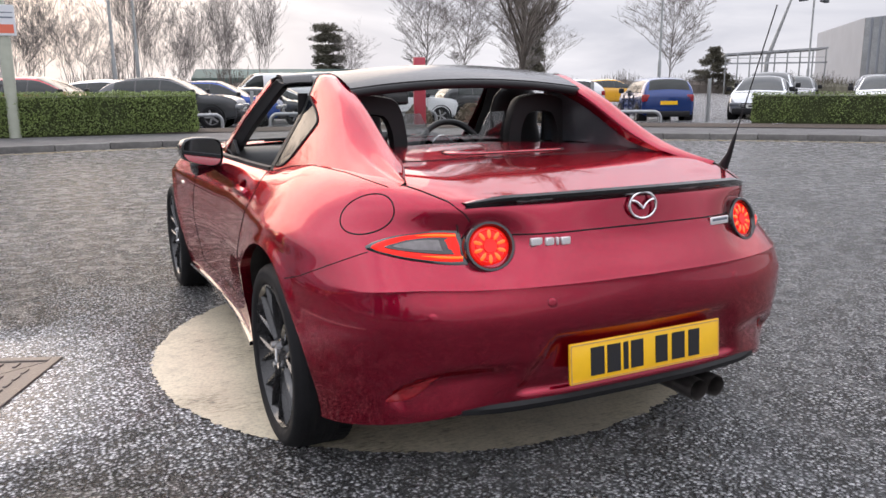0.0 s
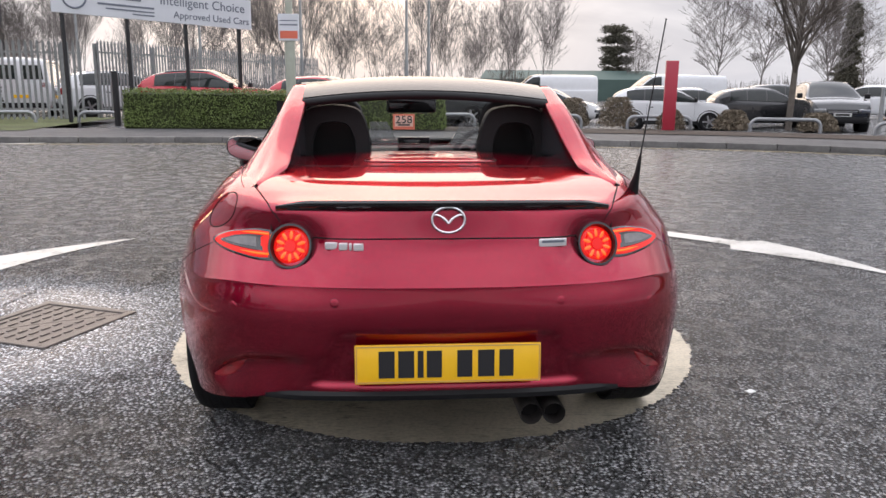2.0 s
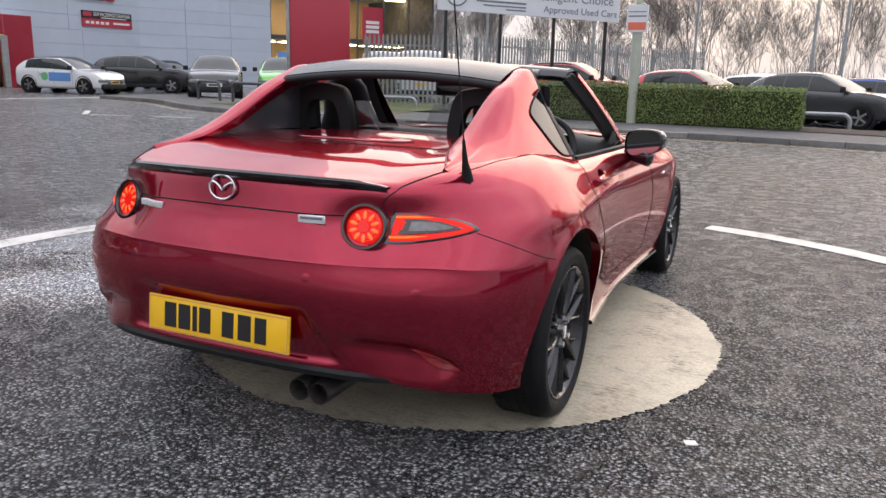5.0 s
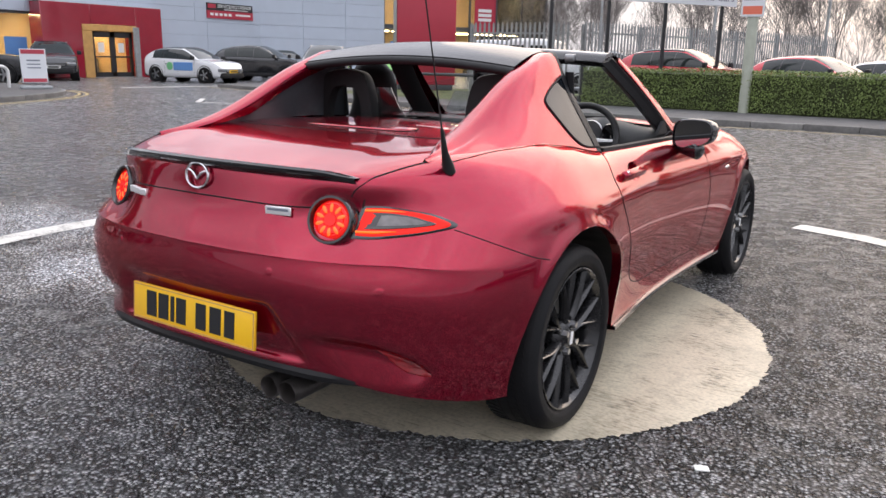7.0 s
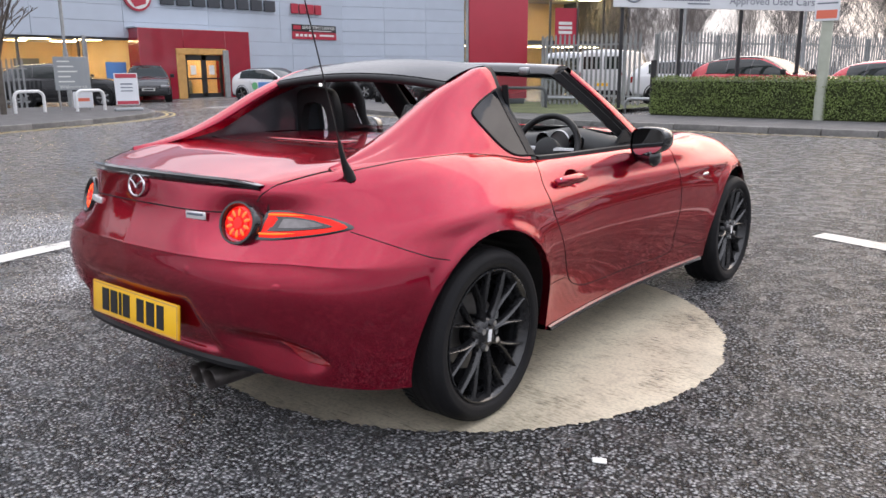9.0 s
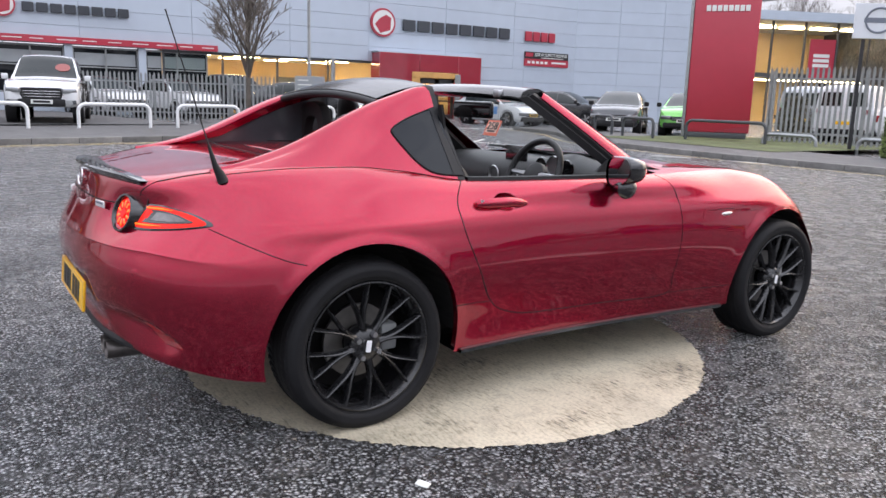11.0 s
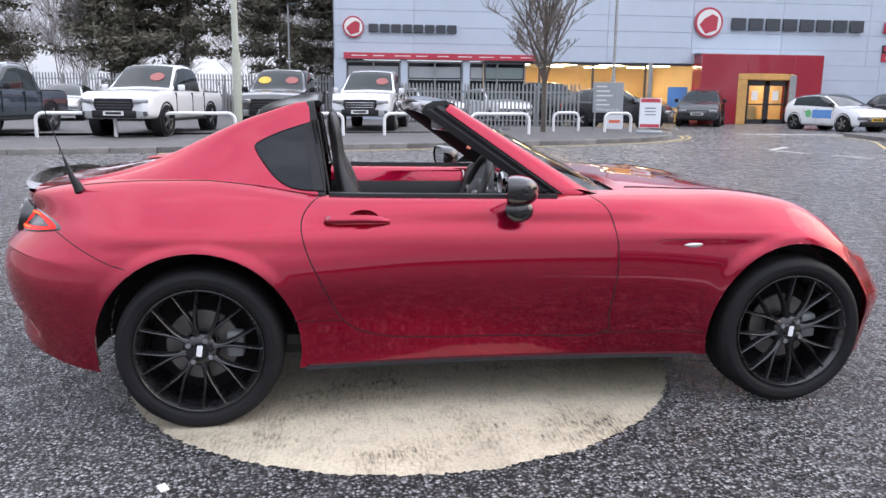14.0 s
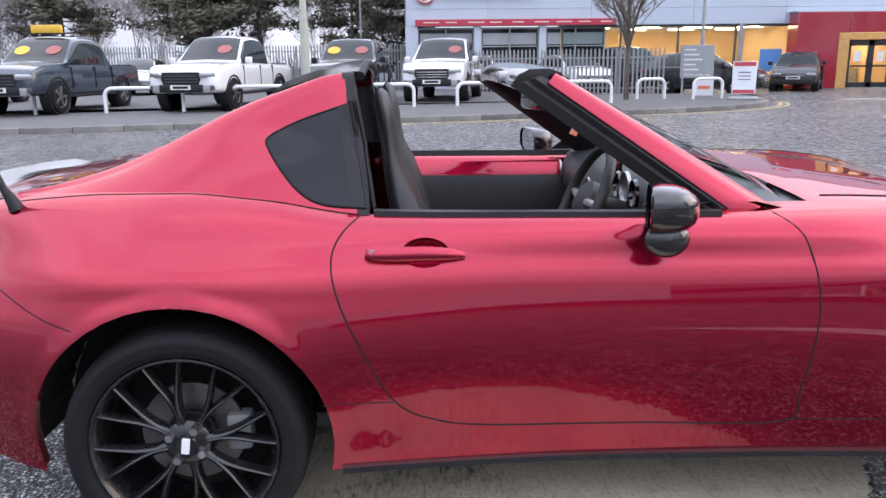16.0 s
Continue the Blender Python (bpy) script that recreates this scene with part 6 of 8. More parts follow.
# lit showroom: room behind glass
part("floor", wbox(WALL_A, 6.9, 17.4, -6.0, -.05, -.01, .03), M["sign_grey"], bld, smooth=False)
part("back_wall", wbox(WALL_A, 6.9, 17.4, -6.2, -6.0, 0, 2.85), M["showroom_wall"], bld, smooth=False)
part("ceiling_slab", wbox(WALL_A, 6.9, 23.4, -6.2, -.40, 2.80, 2.85), M["white_plastic"], bld, smooth=False)
part("partition", wbox(WALL_A, 6.88, 6.95, -6.2, -.1, 0, 2.85), M["showroom_wall"], bld, smooth=False)
part("partition", wbox(WALL_A, 17.35, 17.45, -6.2, -.1, 0, 2.85), M["showroom_wall"], bld, smooth=False)
for x in (8.2, 10.6, 13.0, 15.4):
    for y in (1.4, 3.8):
        part("ceiling_lamp", wbox(WALL_A, x, x + 1.2, -y - .25, -y, 2.76, 2.795), M["lit_strip"], bld, "warm ceiling lamp", smooth=False)
for x0, x1 in ((8.9, 10.0), (14.4, 15.6)):
    part("back_panel", wbox(WALL_A, x0, x1, -5.99, -5.9, .6, 2.0), M["sign_blue_grey"], bld, smooth=False)
part("reception_desk", wbox(WALL_A, 11.2, 13.6, -4.6, -3.9, .03, 1.1, .03), M["portal_gold_glow"], bld)
for k in range(4):
    x0 = 6.95 + k * 2.62
    w = part("showroom_window", wbox(WALL_A, x0, x0 + 2.56, -.10, -.085, .08, 2.78), M["clear_glass"], bld, "large showroom pane", smooth=False)
    w.visible_shadow = False
    part("mullion", wbox(WALL_A, x0 - .04, x0 + .04, -.14, -.02, 0, 2.85), M["frame_grey"], w, smooth=False)
    part("head_frame", wbox(WALL_A, x0, x0 + 2.6, -.14, -.03, 2.74, 2.85), M["frame_grey"], w, smooth=False)
    part("sill_frame", wbox(WALL_A, x0, x0 + 2.6, -.14, -.03, 0, .08), M["frame_grey"], w, smooth=False)
part("round_column", wbox(WALL_A, 14.85, 15.05, .12, .30, 0, 2.9, .05), M["galv_dull"], bld)
part("window_poster", wbox(WALL_A, 16.0, 17.0, -.08, -.07, .75, 1.75), M["sticker_blue"], bld, "pale blue poster behind the glass", smooth=False)
# red entrance portal with a timber-framed glass door
PO = .85
for x0, x1, z0, z1 in ((17.2, 19.55, 0, 3.3), (21.95, 23.45, 0, 3.3), (19.55, 21.95, 2.42, 3.3)):
    part("portal_panel", wbox(WALL_A, x0, x1, -.1, PO, z0, z1, .02), M["red_clad"], bld, "glossy red portal panel")
part("portal_edge", wbox(WALL_A, 17.12, 23.53, -.1, PO - .03, 3.3, 3.36), M["clad"], bld, smooth=False)
part("door_surround", wbox(WALL_A, 19.1, 21.95, .05, PO + .05, 2.12, 2.40, .02), M["portal_gold_glow"], bld, "timber door surround with an added faint warm glow")
part("door_surround", wbox(WALL_A, 19.1, 19.58, .05, PO + .04, 0, 2.12, .02), M["portal_gold_glow"], bld)
part("steel_column", wbox(WALL_A, 21.72, 22.05, PO, PO + .12, 0, 2.35, .03), M["galv_dull"], bld)
part("lobby_wall", wbox(WALL_A, 19.3, 22.2, -5.0, -4.9, 0, 2.8), M["showroom_wall"], bld, smooth=False)
part("lobby_floor", wbox(WALL_A, 19.3, 22.2, -5.0, PO, -.01, .02), M["sign_grey"], bld, smooth=False)
part("lobby_lamp", wbox(WALL_A, 20.0, 21.4, -2.2, -1.6, 2.74, 2.79), M["lit_strip"], bld, smooth=False)
part("lobby_counter", wbox(WALL_A, 19.9, 21.3, -3.6, -3.1, .02, 1.05, .03), M["portal_gold_glow"], bld)
part("lobby_shelf", wbox(WALL_A, 19.4, 20.2, -4.8, -4.4, .02, 1.5, .02), M["letter_grey"], bld, "dark grey lobby shelf")
part("lobby_desk", wbox(WALL_A, 21.0, 21.9, -2.9, -2.3, .02, .85, .03), M["sign_grey"], bld, "grey lobby desk")
part("lobby_screen", wbox(WALL_A, 20.5, 21.5, -4.9, -4.84, 1.25, 1.85, .02), M["ink"], bld, "black wall screen in the lobby")
part("lobby_side", wbox(WALL_A, 19.2, 19.3, -5.0, .05, 0, 2.8), M["portal_gold_glow"], bld, smooth=False)
part("lobby_side", wbox(WALL_A, 22.0, 22.1, -5.0, .05, 0, 2.8), M["showroom_wall"], bld, smooth=False)
for x0 in (19.62, 20.68):
    dr = part("entrance_door", wbox(WALL_A, x0 + .08, x0 + .98, PO - .16, PO - .14, .10, 1.98), M["clear_glass"], bld, "glazed entrance door leaf", smooth=False)
    dr.visible_shadow = False
    for a, b, c, d in ((x0, x0 + .13, .02, 2.1), (x0 + .93, x0 + 1.06, .02, 2.1), (x0, x0 + 1.06, 1.84, 2.1), (x0, x0 + 1.06, .02, .24), (x0, x0 + 1.06, .92, .99)):
        part("frame", wbox(WALL_A, a, b, PO - .19, PO - .10, c, d), M["black_metal"], dr, smooth=False)
    part("notice", wbox(WALL_A, x0 + .3, x0 + .62, PO - .135, PO - .13, 1.15, 1.6), M["plate_white"], dr, smooth=False)


def round_sign(wall, x, z, r):
    bm = bmesh.new()
    cyl(bm, r, r, .12, Matrix.Translation((x, -.12, z)) @ Matrix.Rotation(math.pi / 2, 4, "X"), 40)
    a = part("round_logo", on_wall(bm, *wall), M["red_matt"], bld, "round red and white logo of plain shapes")
    bm = bmesh.new()
    cyl(bm, r * .86, r * .86, .02, Matrix.Translation((x, -.19, z)) @ Matrix.Rotation(math.pi / 2, 4, "X"), 40)
    part("disc", on_wall(bm, *wall), M["plate_white"], a)
    bm = bmesh.new()
    prism(bm, [(x - r * .25, z - r * .75), (x + r * .55, z - r * .5), (x + r * .62, z + r * .35), (x + r * .2, z + r * .55), (x - r * .35, z + r * .25), (x - r * .7, z - r * .15)], "y", -.215, -.195)
    part("emblem", on_wall(bm, *wall), M["red_matt"], a, smooth=False)


def letter_blocks(wall, x0, x1, n, z0, z1, material, label):
    """A brand name as plain blocks of its size and colour."""
    w = (x1 - x0) / n
    for k in range(n):
        part("sign_block", wbox(wall, x0 + k * w + w * .08, x0 + (k + 1) * w - w * .10, .08, .20, z0, z1, .02), M[material], bld, label if k == 0 else "")


round_sign(WALL_A, 17.75, 4.78, .70)
letter_blocks(WALL_A, 18.85, 25.9, 8, 4.46, 5.02, "letter_grey", "dark grey block of a raised name sign")
letter_blocks(WALL_A, 26.9, 29.2, 4, 4.45, 4.98, "red_matt", "red block of a raised name sign")
round_sign(WALL_A, .85, 4.25, .47)
letter_blocks(WALL_A, 1.5, 5.6, 8, 4.04, 4.40, "letter_grey", "dark grey block of a raised name sign")
sg = part("service_sign", wbox(WALL_A, 27.0, 30.3, .05, .12, 3.49, 3.88, .01), M["ink"], bld, "black and red workshop sign", smooth=False)
part("red_half", wbox(WALL_A, 27.0, 30.3, .05, .122, 3.08, 3.485), M["red_matt"], sg, smooth=False)
bm = text_bm("SERVICE/MOT/REPAIR", .26, .004)
bmesh.ops.transform(bm, matrix=Matrix.Translation((28.95, -.126, 3.72)) @ Matrix.Rotation(math.pi / 2, 4, "X"), verts=bm.verts)
part("lettering", on_wall(bm, *WALL_A), M["plate_white"], sg, smooth=False)
part("bar", wbox(WALL_A, 28.2, 29.9, .125, .127, 3.54, 3.58), M["plate_white"], sg, smooth=False)
for k in range(5):
    part("bar", wbox(WALL_A, 27.2 + k * .32, 27.42 + k * .32, .125, .128, 3.22, 3.36), M["plate_white"], sg, smooth=False)
part("bar", wbox(WALL_A, 29.0, 30.1, .125, .128, 3.26, 3.36), M["plate_white"], sg, smooth=False)
part("chip", wbox(WALL_A, 27.05, 27.6, .125, .128, 3.6, 3.82), M["red_matt"], sg, smooth=False)
# angled wing: cladding, then two storeys of glass
part("wall", wbox(WALL_B, -.2, 8.2, -.4, -.005, 0, 9.0), M["joint"], bld, smooth=False)
panel_field(WALL_B, [-.2, 2.7, 5.5, 8.2], [0] + [.72 * k for k in range(1, 13)], "clad")
part("wing_wall", wbox(WALL_B, 8.2, 21.4, -8.2, -8.0, 0, 6.4), M["showroom_wall"], bld, smooth=False)
part("wing_floor", wbox(WALL_B, 8.2, 21.4, -8.0, -.1, 0, .03), M["sign_grey"], bld, smooth=False)
part("wing_floor", wbox(WALL_B, 8.2, 21.4, -8.0, -.1, 3.0, 3.25), M["frame_grey"], bld, smooth=False)
part("wing_roof", wbox(WALL_B, 8.2, 21.8, -8.2, .45, 6.4, 6.95), M["clad"], bld, smooth=False)
part("wing_end", wbox(WALL_B, 21.3, 21.5, -8.2, .0, 0, 6.4), M["frame_grey"], bld, smooth=False)
for k in range(6):
    x0 = 8.2 + k * 2.2
    for z0, z1 in ((.1, 3.0), (3.25, 6.4)):
        w = part("showroom_window", wbox(WALL_B, x0, x0 + 2.14, -.06, -.045, z0, z1), M["clear_glass"], bld, smooth=False)
        w.visible_shadow = False
        part("mullion", wbox(WALL_B, x0 - .05, x0 + .05, -.12, .02, z0, z1), M["frame_grey"], w, smooth=False)
    for z in (2.9, 6.3):
        part("ceiling_lamp", wbox(WALL_B, x0 + .3, x0 + 1.9, -3.6, -2.9, z, z + .04), M["lit_strip"], bld, smooth=False)
part("window_poster", wbox(WALL_B, 8.7, 9.9, -.05, -.04, 1.3, 2.2), M["sticker_blue"], bld, smooth=False)
part("window_poster", wbox(WALL_B, 15.2, 17.0, -.05, -.04, 3.0, 5.4), M["red_matt"], bld, "red poster with white bars", smooth=False)
for k in range(3):
    part("bar", wbox(WALL_B, 15.5, 16.6, -.035, -.03, 4.3 - k * .3, 4.5 - k * .3), M["plate_white"], bld, smooth=False)

# ---------------------------------------------------------------- red pylon sign
tot = thing("pylon_sign", "tall red dealership pylon sign on a grey base", "sign", pose(-13.35, 19.9, .12, 0, 0, 38.7))
bm = bmesh.new()
box(bm, -.98, .98, -.16, .16, .18, 5.2, None, .03)
part("sign_face", bm, M["red_matt"], tot, "red sign face")
bm = bmesh.new()
box(bm, -1.08, -.985, -.20, .20, 0, 5.2, None, .02)
part("edge", bm, M["galv_dull"], tot, "grey metal edge")
bm = bmesh.new()
box(bm, -.95, .9, -.18, .18, 0, .18, None, .01)
part("plinth", bm, M["frame_grey"], tot)
for k in range(8):
    bm = bmesh.new()
    box(bm, -.62 + k * .165, -.62 + k * .165 + .13, -.185, -.158, 3.92, 4.10, None, .005, 1)
    part("sign_block", bm, M["plate_white"], tot, "white block of a name")
bm = bmesh.new()
prism(bm, [(-.3, .20), (.97, .20), (.97, .42)], "y", -.172, -.16)
part("lower_panel", bm, M["red_clad"], tot, smooth=False)

# ---------------------------------------------------------------- street furniture
def hoop(x, y, ang, w, material, label, h=.62, name="hoop_barrier"):
    """An inverted-U bar barrier."""
    m = pose(x, y, .10, 0, 0, ang)
    bm = bmesh.new()
    r = .19
    pts = [(-w / 2, 0, 0), (-w / 2, 0, h - r)] + [(-w / 2 + r - r * math.cos(a), 0, h - r + r * math.sin(a)) for a in np.linspace(.2, math.pi / 2, 6)]
    pts += [(-q[0], 0, q[2]) for q in pts[::-1]]
    tube(bm, pts, .046, 10)
    ob = piece(name, bm, M[material], label, "barrier", "hoop barriers by the road")
    ob.matrix_basis = m
    return ob


for y, w in ((-12.5, 1.85), (-9.4, 1.85), (-6.0, 1.85), (-3.05, 1.8), (-.2, 1.8), (2.75, 1.8), (5.3, 1.8)):
    hoop(-17.3 - (y + 6) * .16, y, 97, w, "white_metal", "white painted steel hoop barrier on the pavement")
hoop(-21.3, 7.95, 100, .9, "white_metal", "narrow white painted steel hoop barrier")
hoop(-21.0, 9.6, 100, .95, "white_metal", "narrow white painted steel hoop barrier")
for x, y, a, w in ((-9.9, 18.6, 8, 1.5), (-7.6, 18.9, 8, 1.0), (1.7, 18.7, 3, 1.6), (4.5, 18.2, -3, 1.7), (7.4, 17.8, -6, 1.7), (10.2, 16.4, -14, 1.7), (12.2, 14.2, -30, 1.7)):
    hoop(x, y, a, w, "galv", "bare galvanised steel hoop barrier", .40).location.z = 0
for x, y, a, w in ((-16.2, 17.7, -22, 1.5), (-14.0, 17.0, -12, 1.6), (-11.5, 17.9, 12, 2.4)):
    hoop(x, y, a, w, "frame_grey", "dull dark steel hoop barrier", .60)


def pole(name, x, y, h, r0, r1, material, label, z=.1):
    bm = bmesh.new()
    tube(bm, [(0, 0, 0), (0, 0, h * .28), (0, 0, h * .29), (0, 0, h)], [r0, r0, r1 * 1.1, r1], 16)
    e = thing(name, label, "pole", pose(x, y, z))
    part("post", bm, M[material], e)
    return e


sp = pole("street_lamp", -2.2, 16.1, 7.5, .115, .075, "pole_paint", "grey-green steel lamp post with a parking notice, beside the hedge")
bm = bmesh.new()
box(bm, -.24, .24, -.135, -.115, 2.06, 2.66, None, .01, 1)
nt = part("notice_board", bm, M["sign_white"], sp, "white parking notice with pink panel")
for z0, z1, k in ((2.11, 2.28, "sticker_red"), (2.40, 2.43, "sign_blue_grey"), (2.50, 2.52, "sign_blue_grey")):
    bm = bmesh.new()
    box(bm, -.20, .20, -.139, -.134, z0, z1)
    part("bar", bm, M[k], nt, smooth=False)
pole("street_lamp", -19.4, -2.25, 8.0, .12, .08, "pole_paint", "grey-green steel lamp post on the pavement")
for x, y, h in ((-24.4, 10.6, 7.0), (-45.0, -2.2, 6.5), (-36.0, -24.0, 7.5)):
    lp = pole("street_lamp", x, y, h, .08, .05, "galv_dull", "slim galvanised lamp post", 0)
    bm = bmesh.new()
    box(bm, -.12, .12, -.05, .55, h - .06, h + .02, None, .03)
    part("lamp_head", bm, M["frame_grey"], lp)
for x, y, h in ((-4.5, 44, 8.6), (-10.0, 43, 7.2), (1.5, 42, 9.0), (-17, 44, 7.0), (3.0, 46, 12), (52.8, 41.9, 7.4), (34.9, 38.9, 9.0)):
    lp = pole("yard_light", x, y, h, .11, .07, "galv_dull", "tall galvanised yard floodlight mast", 0)
    for s in (1, -1):
        bm = bmesh.new()
        box(bm, s * .15 - .32, s * .15 + .32, -.2, .2, h - .05, h + .16, Matrix.Rotation(radians(8 * s), 4, "Y"), .03)
        part("floodlight", bm, M["frame_grey"], lp)

# long sign board on black posts
sb0, sb1 = Vector((-8.35, 18.7, 0)), Vector((-3.95, 21.9, 0))
sdir = (sb1 - sb0)
sl = sdir.length
ang = math.degrees(math.atan2(sdir.y, sdir.x))
sign = thing("sign_board", "long white used-car sign board on tall black posts", "sign", pose(sb0.x, sb0.y, 0, 0, 0, ang))
slope = -.032
bm = bmesh.new()
box(bm, -.15, sl, -.03, .03, 0, .86, None, .008, 1)
bmesh.ops.transform(bm, matrix=Matrix(((1, 0, 0, 0), (0, 1, 0, 0), (slope, 0, 1, 2.93), (0, 0, 0, 1))), verts=bm.verts)
bd = part("board", bm, M["sign_white"], sign, "white board")
for k in range(4):
    x = .12 + k * (sl - .5) / 3
    bm = bmesh.new()
    box(bm, x - .045, x + .045, .03, .12, .08, 3.6 + slope * x, None, .005, 1)
    part("post", bm, M["black_metal"], sign, "black steel post")


def on_board(bm, x, z, name, material, label=""):
    bmesh.ops.transform(bm, matrix=Matrix.Translation((x, -.036, 2.93 + z + slope * x)) @ Matrix.Rotation(-math.atan(slope), 4, "Y") @ Matrix.Rotation(math.pi / 2, 4, "X"), verts=bm.verts)
    part(name, bm, M[material], bd, label, smooth=False)


on_board(text_bm("Intelligent Choice", .36, .003), 3.95, .58, "lettering", "sign_blue_grey", "dark grey lettering")
on_board(text_bm("Approved Used Cars", .27, .003), 4.2, .22, "lettering", "sign_blue_grey", "dark grey lettering")
for x, z, w, h in ((1.95, .58, .42, .20), (1.75, .33, 1.5, .05), (1.85, .22, 1.3, .035), (2.2, .13, .6, .035)):
    bm = bmesh.new()
    box(bm, -w / 2, w / 2, -h / 2, h / 2, -.003, .003)
    on_board(bm, x, z, "bar", "sign_blue_grey")
bm = bmesh.new()
tube(bm, [(.30 * math.cos(a), .30 * math.sin(a), 0) for a in np.linspace(0, 2 * math.pi, 33)[:-1]], .025, 6, closed=True)
on_board(bm, .42, .45, "logo_ring", "sign_blue_grey")
bm = bmesh.new()
box(bm, -.34, .34, -.06, .06, -.004, .004)
on_board(bm, .42, .45, "bar", "sign_blue_grey")

# red marker post, direction sign, pavement sign
bm = bmesh.new()
box(bm, -.15, .15, -.07, .07, 0, 1.72, pose(7.05, 16.2, .1, 0, 0, -10), .015)
piece("marker_post", bm, M["red_matt"], "plain red upright marker sign beside the footway", "sign")
ds = thing("direction_sign", "grey direction sign with pale bars over a white notice", "sign", pose(-21.9, 9.55, .1, 0, 0, 75))
bm = bmesh.new()
box(bm, -.50, .50, -.03, .03, .62, 1.62, None, .01, 1)
part("board", bm, M["sign_grey"], ds, "grey board")
for k in range(5):
    bm = bmesh.new()
    box(bm, -.40, -.05 + .10 * (k % 3), -.036, -.03, 1.46 - k * .15, 1.50 - k * .15)
    part("bar", bm, M["plate_white"], ds, smooth=False)
bm = text_bm("Welcome to", .15, .002)
bmesh.ops.transform(bm, matrix=Matrix.Translation((0, -.036, .72)) @ Matrix.Rotation(math.pi / 2, 4, "X"), verts=bm.verts)
part("lettering", bm, M["plate_white"], ds, smooth=False)
bm = bmesh.new()
box(bm, -.05, .52, -.05, -.03, .08, .58, None, .01, 1)
lo = part("notice", bm, M["sign_white"], ds, "white notice with red bar")
bm = bmesh.new()
box(bm, .05, .42, -.056, -.05, .28, .38)
part("bar", bm, M["sticker_red"], lo, smooth=False)
for x in (-.42, .42):
    bm = bmesh.new()
    tube(bm, [(x, 0, 0), (x, 0, .65)], .03, 8)
    part("post", bm, M["galv_dull"], ds)
ab2 = thing("pavement_sign", "white freestanding pavement sign with red edges on a grey base", "sign", pose(-20.2, 10.35, .1, 0, 0, 68))
bm = bmesh.new()
box(bm, -.33, .33, -.03, .03, .18, 1.12, pose(0, 0, 0, -6), .01, 1)
fc2 = part("frame", bm, M["sign_white"], ab2)
for z0, z1, k in ((.98, 1.10, "red_matt"), (.20, .30, "red_matt"), (.78, .82, "sign_blue_grey"), (.68, .71, "sign_blue_grey"), (.58, .61, "sign_blue_grey")):
    bm = bmesh.new()
    w = .30 if k == "red_matt" else .17
    box(bm, -w, w, -.036, -.03, z0, z1, pose(0, 0, 0, -6))
    part("bar", bm, M[k], fc2, smooth=False)
bm = bmesh.new()
box(bm, -.40, .40, -.22, .22, 0, .10, None, .045, 3)
part("base", bm, M["sign_grey"], ab2, "grey weighted base")


def palisade(p0, p1, h, name, label, material="galv_dull", step=.155):
    """A steel fence of upright pales with pointed heads on two rails."""
    p0, p1 = Vector(p0), Vector(p1)
    d = p1 - p0
    n = int(d.length / step)
    f = thing(name, label, "fence", pose(p0.x, p0.y, p0.z, 0, 0, math.degrees(math.atan2(d.y, d.x))))
    pb = bmesh.new()
    prism(pb, [(-.035, 0), (.035, 0), (.035, h - .08), (0, h), (-.035, h - .08)], "y", -.012, .004)
    me = mesh_of("pale", pb, M[material], False)
    if n <= 300:
        for i in range(n + 1):
            o = new("pale", me)
            o.parent = f
            o.matrix_basis = pose(i * step, 0, 0)
    else:
        bm = bmesh.new()
        for i in range(n + 1):
            x = i * step
            prism(bm, [(x - .035, 0), (x + .035, 0), (x + .035, h - .08), (x, h), (x - .035, h - .08)], "y", -.012, .004)
        tagged(part("pale_row", bm, M[material], f, smooth=False), kind="stuff")
    for z in (.30, h - .35):
        bm = bmesh.new()
        box(bm, 0, d.length, .006, .05, z - .025, z + .025)
        part("rail", bm, M[material], f, smooth=False)
    for i in range(int(d.length / 2.75) + 1):
        bm = bmesh.new()
        box(bm, i * 2.75 - .05, i * 2.75 + .05, .05, .14, 0, h - .1, None, .004, 1)
        part("fence_post", bm, M[material], f)
    return f


palisade((-28.6, 3.2, 0), (-25.8, 9.9, 0), 1.75, "palisade_fence", "grey steel palisade fence before the showroom")
palisade((-41, -30, 0), (-39, 2.5, 0), 2.3, "palisade_fence", "weathered steel palisade fence behind the pickups")
palisade((-11.9, 20.4, .1), (-8.6, 20.9, .1), 2.25, "palisade_gate", "grey steel palisade gate with heavy posts")
palisade((-8.4, 21.6, .1), (-3.0, 36.0, .1), 2.3, "palisade_fence", "grey steel palisade fence behind the hedge")
bm = bmesh.new()
tube(bm, [(0, 0, 0), (0, 0, 1.35)], .075, 12)
ob = piece("black_bollard", bm, M["black_metal"], "black steel post beside the hedge", "bollard")
ob.matrix_basis = pose(-6.7, 17.6, .1)
for x, y in ((3.9, 21.4), (16.2, 15.4), (13.4, 17.4)):
    bm = bmesh.new()
    box(bm, -.045, .045, -.04, .04, 0, 1.25, pose(x, y, -park_dip(x, y)), .01, 1)
    piece("gate_post", bm, M["galv_dull"], "plain grey square post", "post")

# ---------------------------------------------------------------- parked vehicles
def body_paint(name, col, metal=0.3):
    return mat(name, col, 0.25, metal, coat=1.0, noise_amt=0.05, noise_scale=6)


